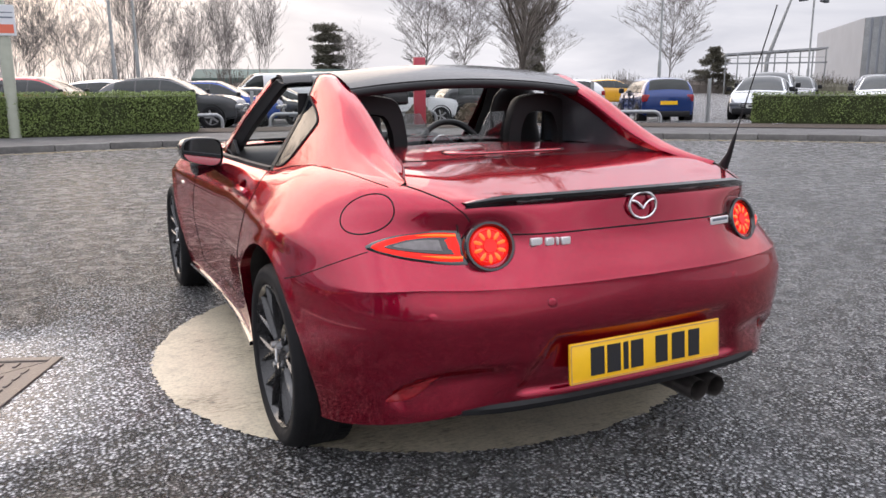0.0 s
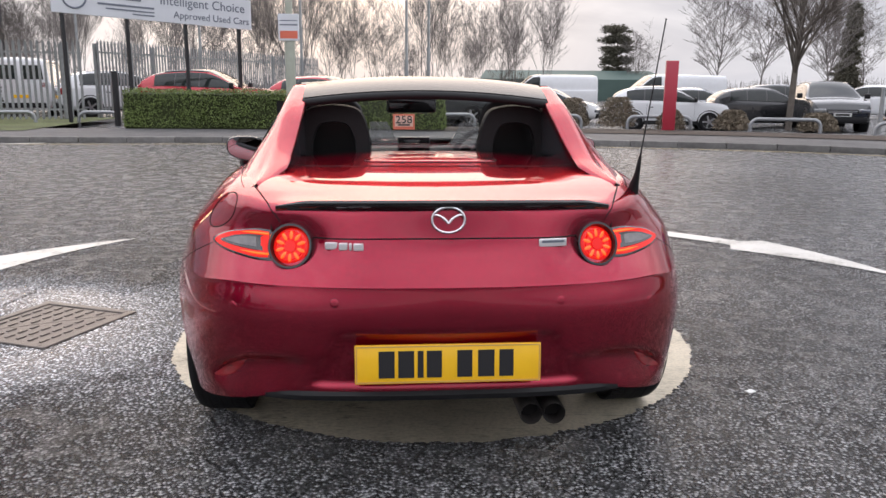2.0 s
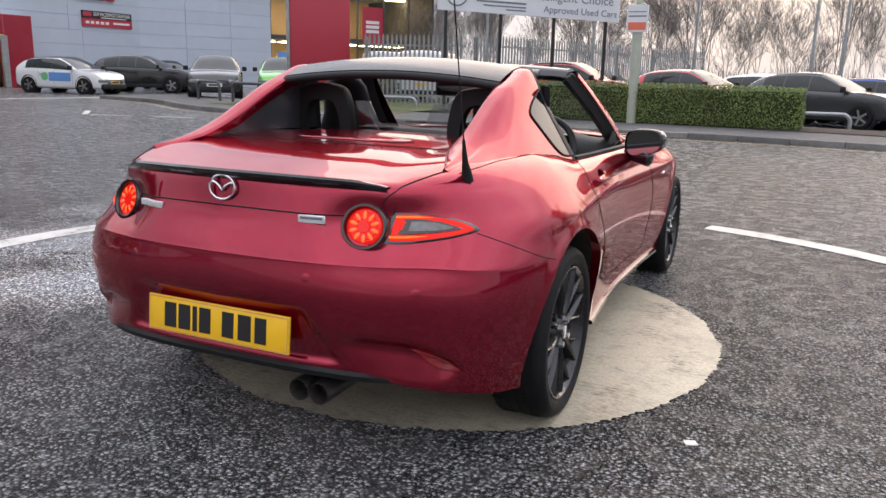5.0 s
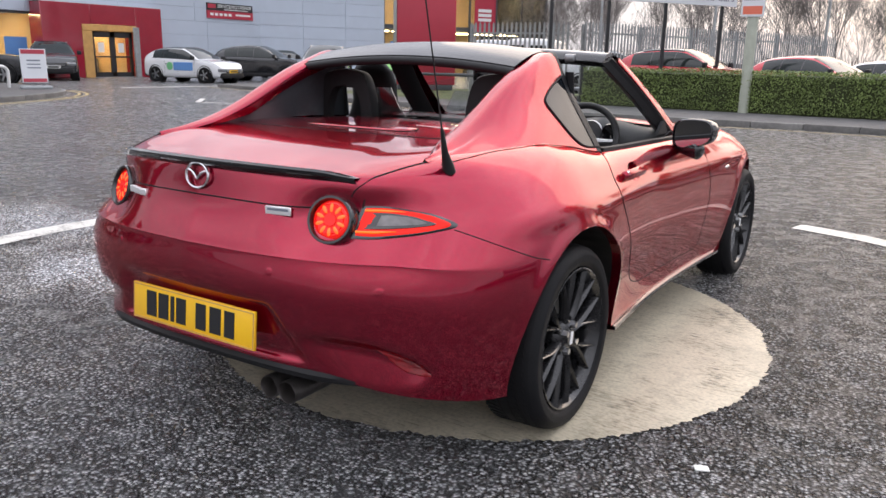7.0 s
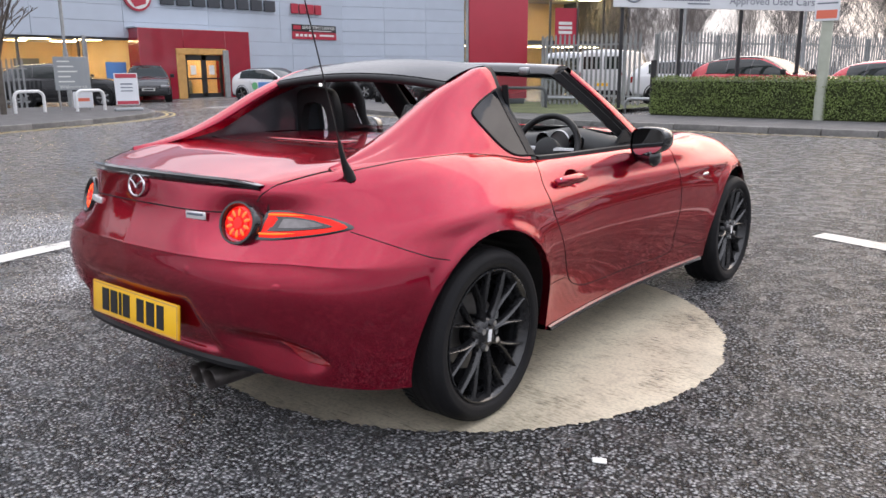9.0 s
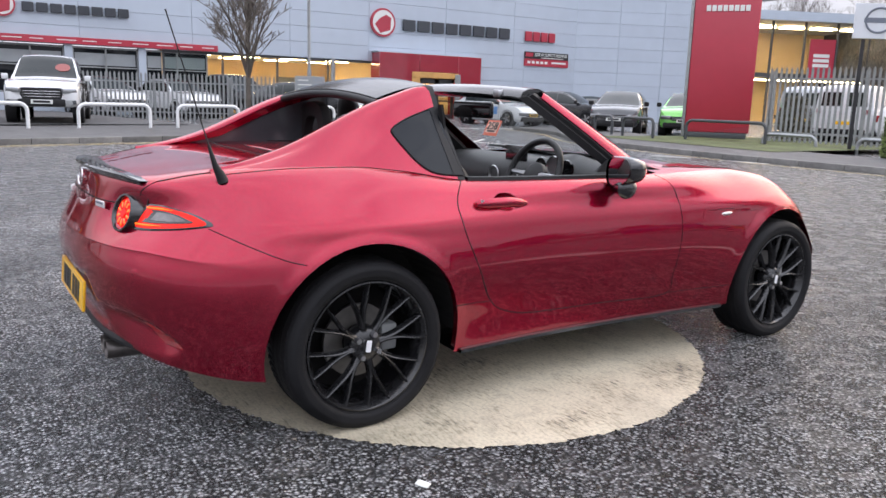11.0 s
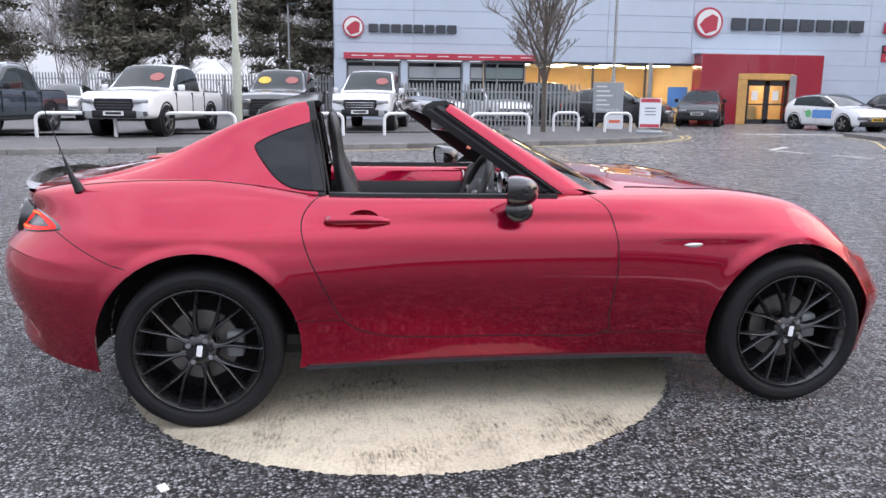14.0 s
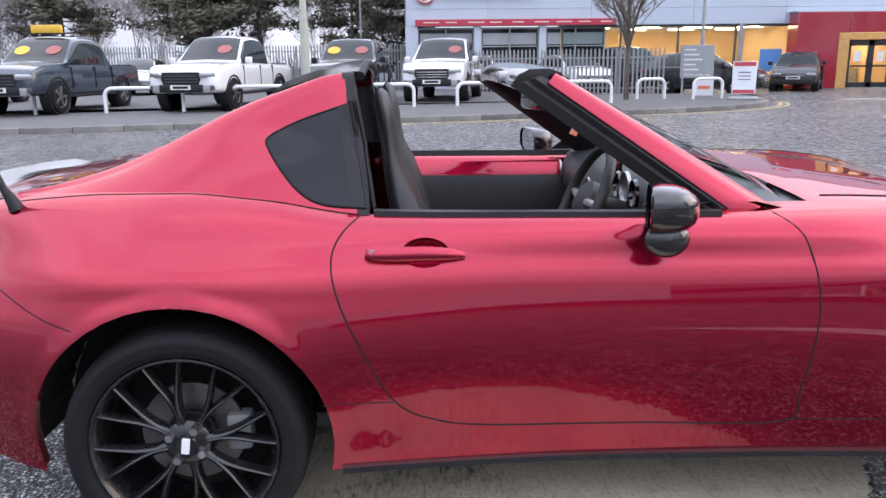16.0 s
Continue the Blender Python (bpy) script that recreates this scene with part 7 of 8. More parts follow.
P_WHITE, P_GREY, P_NAVY, P_BLACK = body_paint("white_car_paint", (.72, .73, .74), 0), body_paint("grey_car_paint", (.045, .048, .052), .3), body_paint("slate_blue_car_paint", (.035, .050, .070), .3), body_paint("black_car_paint", (.016, .017, .020), .3)
P_RED, P_BLUE, P_YELLOW, P_GREEN, P_SILVER = body_paint("red_car_paint", (.42, .02, .03), .4), body_paint("blue_car_paint", (.02, .07, .32), .4), body_paint("yellow_car_paint", (.75, .38, .02), .1), body_paint("green_car_paint", (.20, .55, .12), .3), body_paint("silver_car_paint", (.50, .52, .54), .6)
HEAD = mat("headlamp_lens", (.30, .31, .32), 0.06, 0.6, coat=1.0, noise_amt=.2, noise_scale=30)


STYLES = {
    # length, width, height, wheel radius, axles from the middle, belt, tumblehome; along the length: half width, sill, belt line, roof line; glass stretches
    "hatch": dict(L=4.05, W=1.76, H=1.44, R=.325, fa=1.27, ra=-1.27, belt=.94, tum=.20,
                  w=((-1, .74), (-.97, .88), (-.86, .96), (-.5, 1), (.5, 1), (.8, .965), (.93, .89), (1, .66)),
                  z0=((-1, .42), (-.95, .27), (-.5, .2), (.6, .2), (.95, .22), (1, .34)),
                  zb=((-1, .78), (-.95, .92), (-.6, .96), (0, .93), (.5, .90), (.75, .84), (.92, .72), (1, .52)),
                  zr=((-1, .84), (-.965, 1.0), (-.87, 1.18), (-.76, 1.30), (-.55, 1.39), (-.2, 1.43), (-.02, 1.41), (.14, 1.30), (.32, 1.11), (.475, .945), (.56, .915), (.8, .85), (.93, .74), (1, .55)),
                  screen=(.0, .455), back=(-.945, -.78), side=((-.70, -.43), (-.41, -.10), (-.08, .37))),
    "suv": dict(L=4.35, W=1.83, H=1.58, R=.35, fa=1.34, ra=-1.30, belt=1.05, tum=.20,
                w=((-1, .78), (-.97, .90), (-.86, .97), (-.5, 1), (.5, 1), (.8, .975), (.93, .91), (1, .70)),
                z0=((-1, .50), (-.95, .34), (-.5, .27), (.6, .27), (.95, .30), (1, .42)),
                zb=((-1, .86), (-.95, 1.02), (-.6, 1.07), (0, 1.04), (.5, 1.02), (.75, .985), (.92, .88), (1, .64)),
                zr=((-1, .93), (-.965, 1.12), (-.88, 1.32), (-.76, 1.45), (-.55, 1.54), (-.2, 1.58), (-.02, 1.56), (.14, 1.44), (.32, 1.23), (.475, 1.06), (.56, 1.035), (.8, .985), (.93, .89), (1, .66)),
                screen=(.0, .455), back=(-.95, -.79), side=((-.72, -.44), (-.42, -.10), (-.08, .37))),
    "pickup": dict(L=5.35, W=1.90, H=1.87, R=.40, fa=1.68, ra=-1.55, belt=1.16, tum=.15,
                   w=((-1, .92), (-.98, .97), (.7, .98), (.9, .96), (.975, .90), (1, .78)),
                   z0=((-1, .55), (-.97, .45), (0, .40), (.9, .44), (1, .50)),
                   zb=((-1, 1.02), (-.985, 1.09), (-.3, 1.11), (0, 1.13), (.5, 1.14), (.75, 1.11), (.93, 1.04), (1, .84)),
                   zr=((-1, 1.04), (-.985, 1.11), (-.395, 1.13), (-.375, 1.34), (-.345, 1.68), (-.29, 1.82), (-.05, 1.87), (.14, 1.82), (.29, 1.52), (.445, 1.20), (.56, 1.175), (.8, 1.135), (.93, 1.065), (1, .87)),
                   screen=(.155, .42), back=(-.375, -.335), side=((-.30, -.06), (-.03, .375))),
    "van": dict(L=5.2, W=1.95, H=1.98, R=.335, fa=1.65, ra=-1.45, belt=1.15, tum=.10,
                w=((-1, .95), (-.985, .985), (.55, 1), (.78, .985), (.93, .92), (1, .72)),
                z0=((-1, .36), (-.98, .28), (0, .26), (.95, .30), (1, .42)),
                zb=((-1, 1.2), (.5, 1.16), (.75, 1.06), (.92, .90), (1, .64)),
                zr=((-1, 1.80), (-.985, 1.92), (-.9, 1.96), (.2, 1.98), (.40, 1.93), (.50, 1.76), (.74, 1.22), (.80, 1.13), (.93, .96), (1, .70)),
                screen=(.43, .72), back=None, side=((.26, .63),)),
    "mini": dict(L=3.7, W=1.68, H=1.41, R=.30, fa=1.2, ra=-1.22, belt=.92, tum=.17,
                 w=((-1, .80), (-.97, .92), (-.86, .98), (-.5, 1), (.55, 1), (.8, .97), (.93, .90), (1, .70)),
                 z0=((-1, .40), (-.96, .27), (-.5, .2), (.6, .2), (.95, .22), (1, .34)),
                 zb=((-1, .80), (-.96, .92), (-.6, .93), (.5, .90), (.75, .87), (.92, .76), (1, .56)),
                 zr=((-1, .84), (-.975, .98), (-.93, 1.20), (-.86, 1.34), (-.5, 1.40), (.1, 1.39), (.26, 1.28), (.40, 1.01), (.5, .935), (.8, .90), (.93, .79), (1, .59)),
                 screen=(.15, .39), back=(-.965, -.865), side=((-.78, -.12), (-.08, .31))),
}


def vehicle(style, paint, x, y, heading, label, category="car", roof=None, plate="plate_white", stickers=(), z=0.0, group="", rear_plate="plate_yellow", glow=None, chrome=False):
    """A parked vehicle: one smooth shell with glass, wheels, lamps, plates and mirrors."""
    S = STYLES[style]
    L2, W2, R = S["L"] / 2, S["W"] / 2, S["R"]
    v = thing({"hatch": "hatchback", "suv": "suv", "pickup": "pickup_truck", "van": "panel_van", "mini": "small_hatchback"}[style], label, category, pose(x, y, z - park_dip(x, y), 0, 0, math.degrees(math.atan2(heading[1], heading[0])) - 90), group)

    def at(key, t):
        k = S[key]
        return float(pchip([q[0] for q in k], [q[1] for q in k], t))

    def section(t):
        w, a, b = W2 * at("w", t), at("z0", t), at("zb", t)
        r = max(at("zr", t), b + .02)
        f = min((r - b) / (S["H"] - S["belt"]), 1)
        e = w * .955 - S["tum"] * f
        ctrl = [(w * .88, a), (w * .975, a + .08), (w, a + .45 * (b - a)), (w * .992, b - .12), (w * .955, b), (w * .955 - S["tum"] * f * .48, b + .52 * (r - b)), (e - .03 - .02 * f, r - .012 - .05 * f), (e * .62, r), (0, r + .02), (-e * .62, r)]
        return catmull([(p, t * L2, q) for p, q in ctrl], 9 * 4)[:8 * 4 + 1]

    ts = np.unique(np.concatenate([np.linspace(-1, 1, 35), np.linspace(-1, -.92, 5), np.linspace(.92, 1, 5)]))
    half_rows = [section(t) for t in ts]
    rows = [[Vector(p) for p in r] + [Vector((-p[0], p[1], p[2])) for p in r[-2::-1]] for r in half_rows]
    bm = bmesh.new()
    vs = grid(bm, rows, close_v=True)
    bm.faces.new(vs[0])
    bm.faces.new(vs[-1][::-1])
    part("body", bm, paint, v, angle=60)

    def skin(t, k, off):
        """A point of the shell at a place along it and a height index, lifted off it."""
        i0, f = min(int(k * 4), 31), k * 4 - min(int(k * 4), 31)
        r = section(t)
        p = r[i0] + (r[i0 + 1] - r[i0]) * f
        r2 = section(t + .006)
        p2 = r2[i0] + (r2[i0 + 1] - r2[i0]) * f
        n = Vector(r[i0 + 1] - r[i0]).cross(Vector(p2 - p))
        n = -n if n.z < 0 or (abs(n.z) < 1e-6 and n.x < 0) else n
        return Vector(p) + n.normalized() * off

    glass = M["car_glass"]
    for t0, t1 in S["side"]:
        for s in (1, -1):
            b2 = bmesh.new()
            grid(b2, [[Vector((q.x * s, q.y, q.z)) for q in (skin(t, k, .007) for k in np.linspace(4.14, 5.80, 7))] for t in np.linspace(t0, t1, 9)])
            part("side_window", b2, glass, v, "dark side window")
    for key, nm in (("screen", "windscreen"), ("back", "rear_window")):
        if S[key]:
            b2 = bmesh.new()
            ks = list(np.linspace(6.22, 8, 8))
            rr = []
            for t in np.linspace(*S[key], 9):
                h = [skin(t, k, .007) for k in ks]
                rr.append(h + [Vector((-q.x, q.y, q.z)) for q in h[-2::-1]])
            grid(b2, rr)
            part(nm, b2, glass, v, "dark raked " + nm.replace("_", " "), angle=60)
    if roof:
        b2 = bmesh.new()
        t0, t1 = (S["back"] or (0, -.9))[1], S["screen"][0]
        rr = []
        for t in np.linspace(t0, t1, 9):
            h = [skin(t, k, .005) for k in np.linspace(6.0, 8, 8)]
            rr.append(h + [Vector((-q.x, q.y, q.z)) for q in h[-2::-1]])
        grid(b2, rr)
        part("roof", b2, roof, v, "black roof")
    if style in ("suv", "pickup"):
        for s in (1, -1):
            b2 = bmesh.new()
            tube(b2, [Vector((s * (q.x - .03), q.y, q.z + .025)) for q in (skin(t, 6.05, .01) for t in np.linspace(-.60 if style == "suv" else -.26, .02, 8))], .014, 6)
            part("roof_rail", b2, M["alu"], v)
    if style == "van":
        for s in (1, -1):
            b2 = bmesh.new()
            prism(b2, [(s * .08, 1.25), (s * .74, 1.25), (s * .70, 1.72), (s * .08, 1.72)], "y", -L2 - .012, -L2 + .03)
            part("rear_window", b2, glass, v, smooth=False)
    if style == "pickup":
        b2 = bmesh.new()
        box(b2, -W2 + .16, W2 - .16, -L2 + .10, -L2 * .40, .95, 1.150)
        part("load_bed_cover", b2, M["trim_black"], v, smooth=False)
    # wheels in dark arches
    for ax in (S["fa"], S["ra"]):
        for s in (1, -1):
            b2 = bmesh.new()
            lathe(b2, [(R * 1.18, -.25), (R * 1.18, .012), (R * 1.10, .014), (R * 1.02, -.02), (R * .9, -.25)], 28, Matrix.Translation((s * (W2 - .012), ax, R)) @ Matrix.Rotation(0 if s > 0 else math.pi, 4, "Z"))
            part("wheel_arch", b2, M["trim_black"], v)
            b2 = bmesh.new()
            lathe(b2, [(R * .66, .03), (R * .74, .035), (R * .95, .02), (R, -.02), (R, -.20)], 28, Matrix.Translation((s * (W2 - .012), ax, R)) @ Matrix.Rotation(0 if s > 0 else math.pi, 4, "Z"))
            w = part("wheel", b2, M["rubber"], v, "black tyre on a grey alloy rim")
            b2 = bmesh.new()
            lathe(b2, [(.0, .022), (R * .6, .016), (R * .64, .030), (R * .68, .034)], 28, Matrix.Translation((s * (W2 - .012), ax, R)) @ Matrix.Rotation(0 if s > 0 else math.pi, 4, "Z"))
            part("rim", b2, M["rim_black"], w)
            b2 = bmesh.new()
            for k in range(5):
                a = 2 * math.pi * k / 5 + .3
                box(b2, -.030, .030, -.028, .028, 0, R * .64, Matrix.Translation((s * (W2 - .012), ax, R)) @ Matrix.Rotation(a, 4, "X"))
            part("wheel_centre", b2, M["alu"], w, smooth=False)
    # front: grille, lamps, plate, bumper; rear lamps; mirrors
    fl, fz = L2, at("zb", .97) + .02
    big = style in ("pickup",)
    b2 = bmesh.new()
    gz0, gz1 = (fz - .36, fz - .02) if big else (fz - .20, fz - .05)
    prism(b2, [(-W2 * .50, gz1), (W2 * .50, gz1), (W2 * .54, (gz0 + gz1) / 2), (W2 * .46, gz0), (-W2 * .46, gz0), (-W2 * .54, (gz0 + gz1) / 2)], "y", fl - .10, fl + .015)
    gr = part("grille", b2, M["trim_black"], v, "black front grille", smooth=False)
    for dz in (.11, .18, .25) if big else (.10, .145):
        b2 = bmesh.new()
        box(b2, -W2 * .47, W2 * .47, fl + .005, fl + .030, fz - dz - .010, fz - dz + .010, None, .006, 1)
        part("grille_bar", b2, M["chrome"] if big and chrome else M["alu"] if not big else M["frame_grey"], gr)
    if big:
        b2 = bmesh.new()
        box(b2, -W2 * .60, W2 * .60, fl - .05, fl + .045, at("z0", .97) - .02, at("z0", .97) + .17, None, .03)
        part("skid_plate", b2, M["trim_black"], v, "black lower air intake")
        for s in (1, -1):
            b2 = bmesh.new()
            box(b2, s * W2 * .78 - .09, s * W2 * .78 + .09, fl - .10, fl + .012, at("z0", .97) + .04, at("z0", .97) + .15, None, .025)
            part("fog_lamp", b2, M["frame_grey"], v, "fog lamp in a dark recess")
    if style in ("suv", "pickup"):
        for s in (1, -1):
            b2 = bmesh.new()
            y0, y1 = S["ra"] + R * 1.1, S["fa"] - R * 1.1
            zq = at("z0", 0)
            box(b2, s * (W2 - .03) - .045, s * (W2 - .03) + .045, y0, y1, zq - .04, zq + (.10 if style == "suv" else .03), None, .02)
            part("sill_cladding", b2, M["trim_black"], v, "black lower door cladding")
    for s in (1, -1):                        # dark strip along the top of the doors
        ends = (S["side"][0][0] - .02, S["side"][-1][1] + .03)
        b2 = bmesh.new()
        tube(b2, [Vector((q.x * s, q.y, q.z)) for q in (skin(t, 4.10, .004) for t in np.linspace(*ends, 12))], .011, 6)
        part("waist_strip", b2, M["chrome"] if chrome else M["trim_black"], v)
        b2 = bmesh.new()
        grid(b2, [[Vector((q.x * s, q.y, q.z)) for q in (skin(t, k, .004) for k in np.linspace(4.12, 5.82, 5))] for t in np.linspace(S["side"][0][0], S["side"][-1][1], 18)])
        part("window_surround", b2, M["gloss_black"], v, "black surround of the side windows")
    for s in (1, -1):
        b2 = bmesh.new()
        box(b2, s * W2 * .72 - .19, s * W2 * .72 + .19, fl - .20, fl + .015, fz - .16, fz - .025, Matrix.Translation((s * W2 * .72, fl, 0)) @ Matrix.Rotation(radians(-26 * s), 4, "Z") @ Matrix.Translation((-s * W2 * .72, -fl, 0)), .035)
        part("headlamp", b2, HEAD, v, "clear headlamp")
        b2 = bmesh.new()
        zt = at("zb", -.96)
        box(b2, s * W2 * .80 - .14, s * W2 * .80 + .08, -L2 + .0, -L2 + .18, zt - .24, zt - .02, None, .03)
        part("rear_lamp", b2, M["reflector"] if glow is None else glow, v, "red rear lamp")
        b2 = bmesh.new()
        bz = S["belt"] + .06
        box(b2, s * (W2 + .02), s * (W2 + .19), L2 * (S["screen"][1] - .07) - .06, L2 * (S["screen"][1] - .07) + .06, bz - .07, bz + .09, None, .03) if s > 0 else box(b2, -(W2 + .19), -(W2 + .02), L2 * (S["screen"][1] - .07) - .06, L2 * (S["screen"][1] - .07) + .06, bz - .07, bz + .09, None, .03)
        part("door_mirror", b2, paint if paint in (P_WHITE,) and big else M["trim_black"], v)
    lowz = at("z0", .97)
    b2 = bmesh.new()
    box(b2, -W2 * .80, W2 * .80, fl - .14, fl + .02, lowz - .04, lowz + .16, None, .04)
    part("front_bumper", b2, M["trim_black"] if not big else M["galv_dull"], v, "lower front bumper")
    b2 = bmesh.new()
    py, pz = (fl + .047, lowz + .045) if big else (fl + .022, lowz + .17)
    box(b2, -.26, .26, py, py + .012, pz, pz + .11)
    pl = part("number_plate", b2, M[plate], v, "white number plate with dark bars", smooth=False)
    b2 = bmesh.new()
    box(b2, -.20, .20, py + .012, py + .016, pz + .025, pz + .085)
    part("bar", b2, M["ink"], pl, smooth=False)
    b2 = bmesh.new()
    rz = lowz + (.30 if style != "mini" else .34)
    box(b2, -.26, .26, -L2 - .015, -L2 + .01, rz, rz + .11)
    part("rear_plate", b2, M[rear_plate], v, "yellow number plate", smooth=False)
    b2 = bmesh.new()
    box(b2, -W2 * .78, W2 * .78, -L2 - .03, -L2 + .10, lowz - .03, lowz + .15, None, .04)
    part("rear_bumper", b2, M["trim_black"], v)
    # door gaps and handles
    for s in (1, -1):
        for t in ((.38, -.045, -.385) if style != "van" else (.30,)):
            b2 = bmesh.new()
            hw = W2 * at("w", t)
            box(b2, s * (hw - .012) - .03, s * (hw - .012) + .013, t * L2 - .0025, t * L2 + .0025, lowz + .10, S["belt"] - .06)
            part("door_gap", b2, M["seam"], v, smooth=False)
        for t in (-.32, .02):
            b2 = bmesh.new()
            hw = W2 * at("w", t)
            box(b2, s * (hw - .03) - .02, s * (hw - .03) + .035, t * L2 - .09, t * L2 + .09, S["belt"] - .22, S["belt"] - .185, None, .008, 1)
            part("door_handle", b2, M["trim_black"] if paint is P_WHITE else paint, v)
    for kind, col, sx in stickers:
        b2 = bmesh.new()
        if kind == "screen":
            tm = S["screen"][0] * .45 + S["screen"][1] * .55
            sl = math.atan2(at("zr", tm + .03) - at("zr", tm - .03), .06 * L2)
            cyl(b2, .17, .17, .010, Matrix.Translation((sx, tm * L2, at("zr", tm) + .022)) @ Matrix.Rotation(sl, 4, "X") @ Matrix.Diagonal((1.15, .95, 1, 1)), 24)
        elif kind == "side":
            box(b2, W2 - .035, W2 + .012, sx - .55, sx + .45, S["belt"] - .45, S["belt"] - .12, None, .01, 1)
        elif kind == "dot":
            cyl(b2, .16, .16, .02, Matrix.Translation((W2 + .0, sx, S["belt"] - .28)) @ Matrix.Rotation(math.pi / 2, 4, "Y"), 20)
        elif kind == "topper":
            box(b2, -.40, .40, .25, .37, S["H"] + .08, S["H"] + .28, None, .02)
        part({"screen": "screen_sticker", "side": "door_decal", "dot": "round_decal", "topper": "roof_sign"}[kind], b2, M[col], v, {"screen": "oval sale sticker on the windscreen", "side": "printed door decal", "dot": "round green decal", "topper": "yellow roof-top sale sign"}[kind])
    return v


pk = "pickups parked in a row"
vehicle("pickup", P_NAVY, -18.8, -8.65, (1, -.12), "slate-blue double-cab pickup with yellow roof sign, behind the hoops", "pickup", stickers=(("screen", "sticker_yellow", .42), ("screen", "sticker_faded", -.40), ("topper", "sticker_yellow", 0)), group=pk, z=.15)
vehicle("pickup", P_WHITE, -19.6, -4.45, (1, -.20), "white double-cab pickup with black grille, behind the hoops", "pickup", stickers=(("screen", "sticker_faded", -.35),), group=pk, z=.15)
vehicle("pickup", P_GREY, -22.7, -1.15, (1, -.12), "dark grey double-cab pickup with yellow sticker on its screen", "pickup", stickers=(("screen", "sticker_yellow", .45), ("screen", "sticker_faded", -.40)), group=pk, z=.15)
vehicle("pickup", P_WHITE, -22.9, 1.75, (1, -.20), "white double-cab pickup with chrome grille and red sticker", "pickup", chrome=True, stickers=(("screen", "sticker_faded", -.42),), group=pk, z=.15)
vehicle("hatch", P_BLUE, -23.0, -13.2, (1, -.1), "blue hatchback parked beside the pickups", "car", z=.15)
vehicle("suv", P_RED, -33.0, -1.2, (-1, .1), "red car seen from behind, past the pickups", "car", z=.15, glow=M["lamp_ring"])
vehicle("suv", P_GREY, -31.0, -7.6, (1, .1), "dark grey car parked behind the pickups", "car", z=.15)
vehicle("hatch", P_SILVER, -30.5, -10.4, (1, .1), "silver car parked behind the pickups", "car", z=.15)
vehicle("suv", P_WHITE, -31.0, 4.6, (1, .25), "white car behind the palisade fence", "car")
vehicle("suv", P_WHITE, -31.3, 7.6, (1, .25), "white car behind the palisade fence", "car")
vehicle("pickup", P_GREY, -31.5, 10.0, (.9, .4), "dark pickup behind the palisade fence", "pickup")
vehicle("suv", P_BLACK, -27.4, 11.9, (.55, .85), "black car parked behind the direction sign", "car")
vehicle("suv", P_GREY, -30.4, 17.0, (.85, -.5), "dark grey crossover with printed door decals by the portal", "car", stickers=(("side", "sticker_blue", .1), ("dot", "sticker_green", -.75)))
vehicle("hatch", P_WHITE, -25.5, 20.3, (.985, .17), "white hatchback with black roof and door decals", "car", roof=P_BLACK, stickers=(("side", "sticker_blue", .25), ("dot", "sticker_green", -.5)), plate="plate_yellow")
vehicle("suv", P_BLACK, -25.2, 24.1, (.88, .40), "black crossover parked before the showroom", "car")
vehicle("hatch", P_BLACK, -28.0, 28.2, (.8, -.5), "black car parked before the showroom", "car")
vehicle("suv", P_GREY, -18.6, 20.9, (.62, -.78), "dark grey car facing the road beyond the entrance", "car")
vehicle("suv", P_GREEN, -17.3, 23.2, (.60, -.80), "bright green car behind the pylon sign", "car")
vehicle("van", P_WHITE, -12.8, 27.5, (-.25, 1), "white van behind the palisade gate", "van", glow=M["reflector"])
vehicle("van", P_SILVER, -15.6, 29.5, (-.25, 1), "pale van behind the pylon sign", "van")
vehicle("suv", P_WHITE, -9.0, 25.8, (.9, .5), "white car behind the palisade fence", "car")
vehicle("suv", P_RED, -5.2, 22.3, (.98, -.12), "red crossover with black roof behind the hedge", "car", roof=P_BLACK)
vehicle("hatch", P_RED, -1.6, 22.9, (.93, -.38), "red hatchback behind the hedge", "car")
vehicle("hatch", P_WHITE, .6, 25.2, (.93, -.38), "white hatchback behind the hedge", "car")
vehicle("hatch", P_SILVER, 2.4, 31.8, (.93, -.38), "silver hatchback in the far row", "car")
vehicle("suv", P_GREY, 2.0, 23.9, (.93, -.38), "dark grey crossover facing the road behind the hoops", "car")
vehicle("suv", P_BLUE, 3.9, 26.4, (.93, -.38), "bright blue crossover parked behind the dark one", "car")
vehicle("hatch", P_GREY, 6.2, 29.4, (.93, -.38), "grey hatchback in the far row", "car")
vehicle("hatch", P_WHITE, 7.6, 31.5, (.93, -.38), "white hatchback in the far row", "car")
vehicle("van", P_WHITE, 9.7, 42.0, (-1, .06), "white panel van at the far side of the car park", "van")
vehicle("suv", P_WHITE, 10.6, 25.6, (.96, -.28), "white crossover facing the road behind the red post", "car")
vehicle("hatch", P_SILVER, 13.4, 29.4, (.96, -.28), "silver hatchback behind the white crossover", "car")
vehicle("hatch", P_GREY, 17.2, 29.6, (.96, -.28), "grey car in the second row", "car")
vehicle("hatch", P_BLACK, 13.9, 24.8, (.96, -.2), "black car parked side-on in the second row", "car", glow=M["reflector"])
vehicle("suv", P_GREY, 14.9, 22.6, (-.30, -.95), "grey crossover facing the road", "car")
vehicle("van", P_WHITE, 14.5, 36.0, (-1, .05), "white van with open load bay, far row", "van")
vehicle("hatch", P_WHITE, 20.6, 29.5, (-.8, .5), "white car in the far row", "car")
vehicle("hatch", P_YELLOW, 26.4, 33.0, (.95, -.3), "yellow hatchback in the far row", "car")
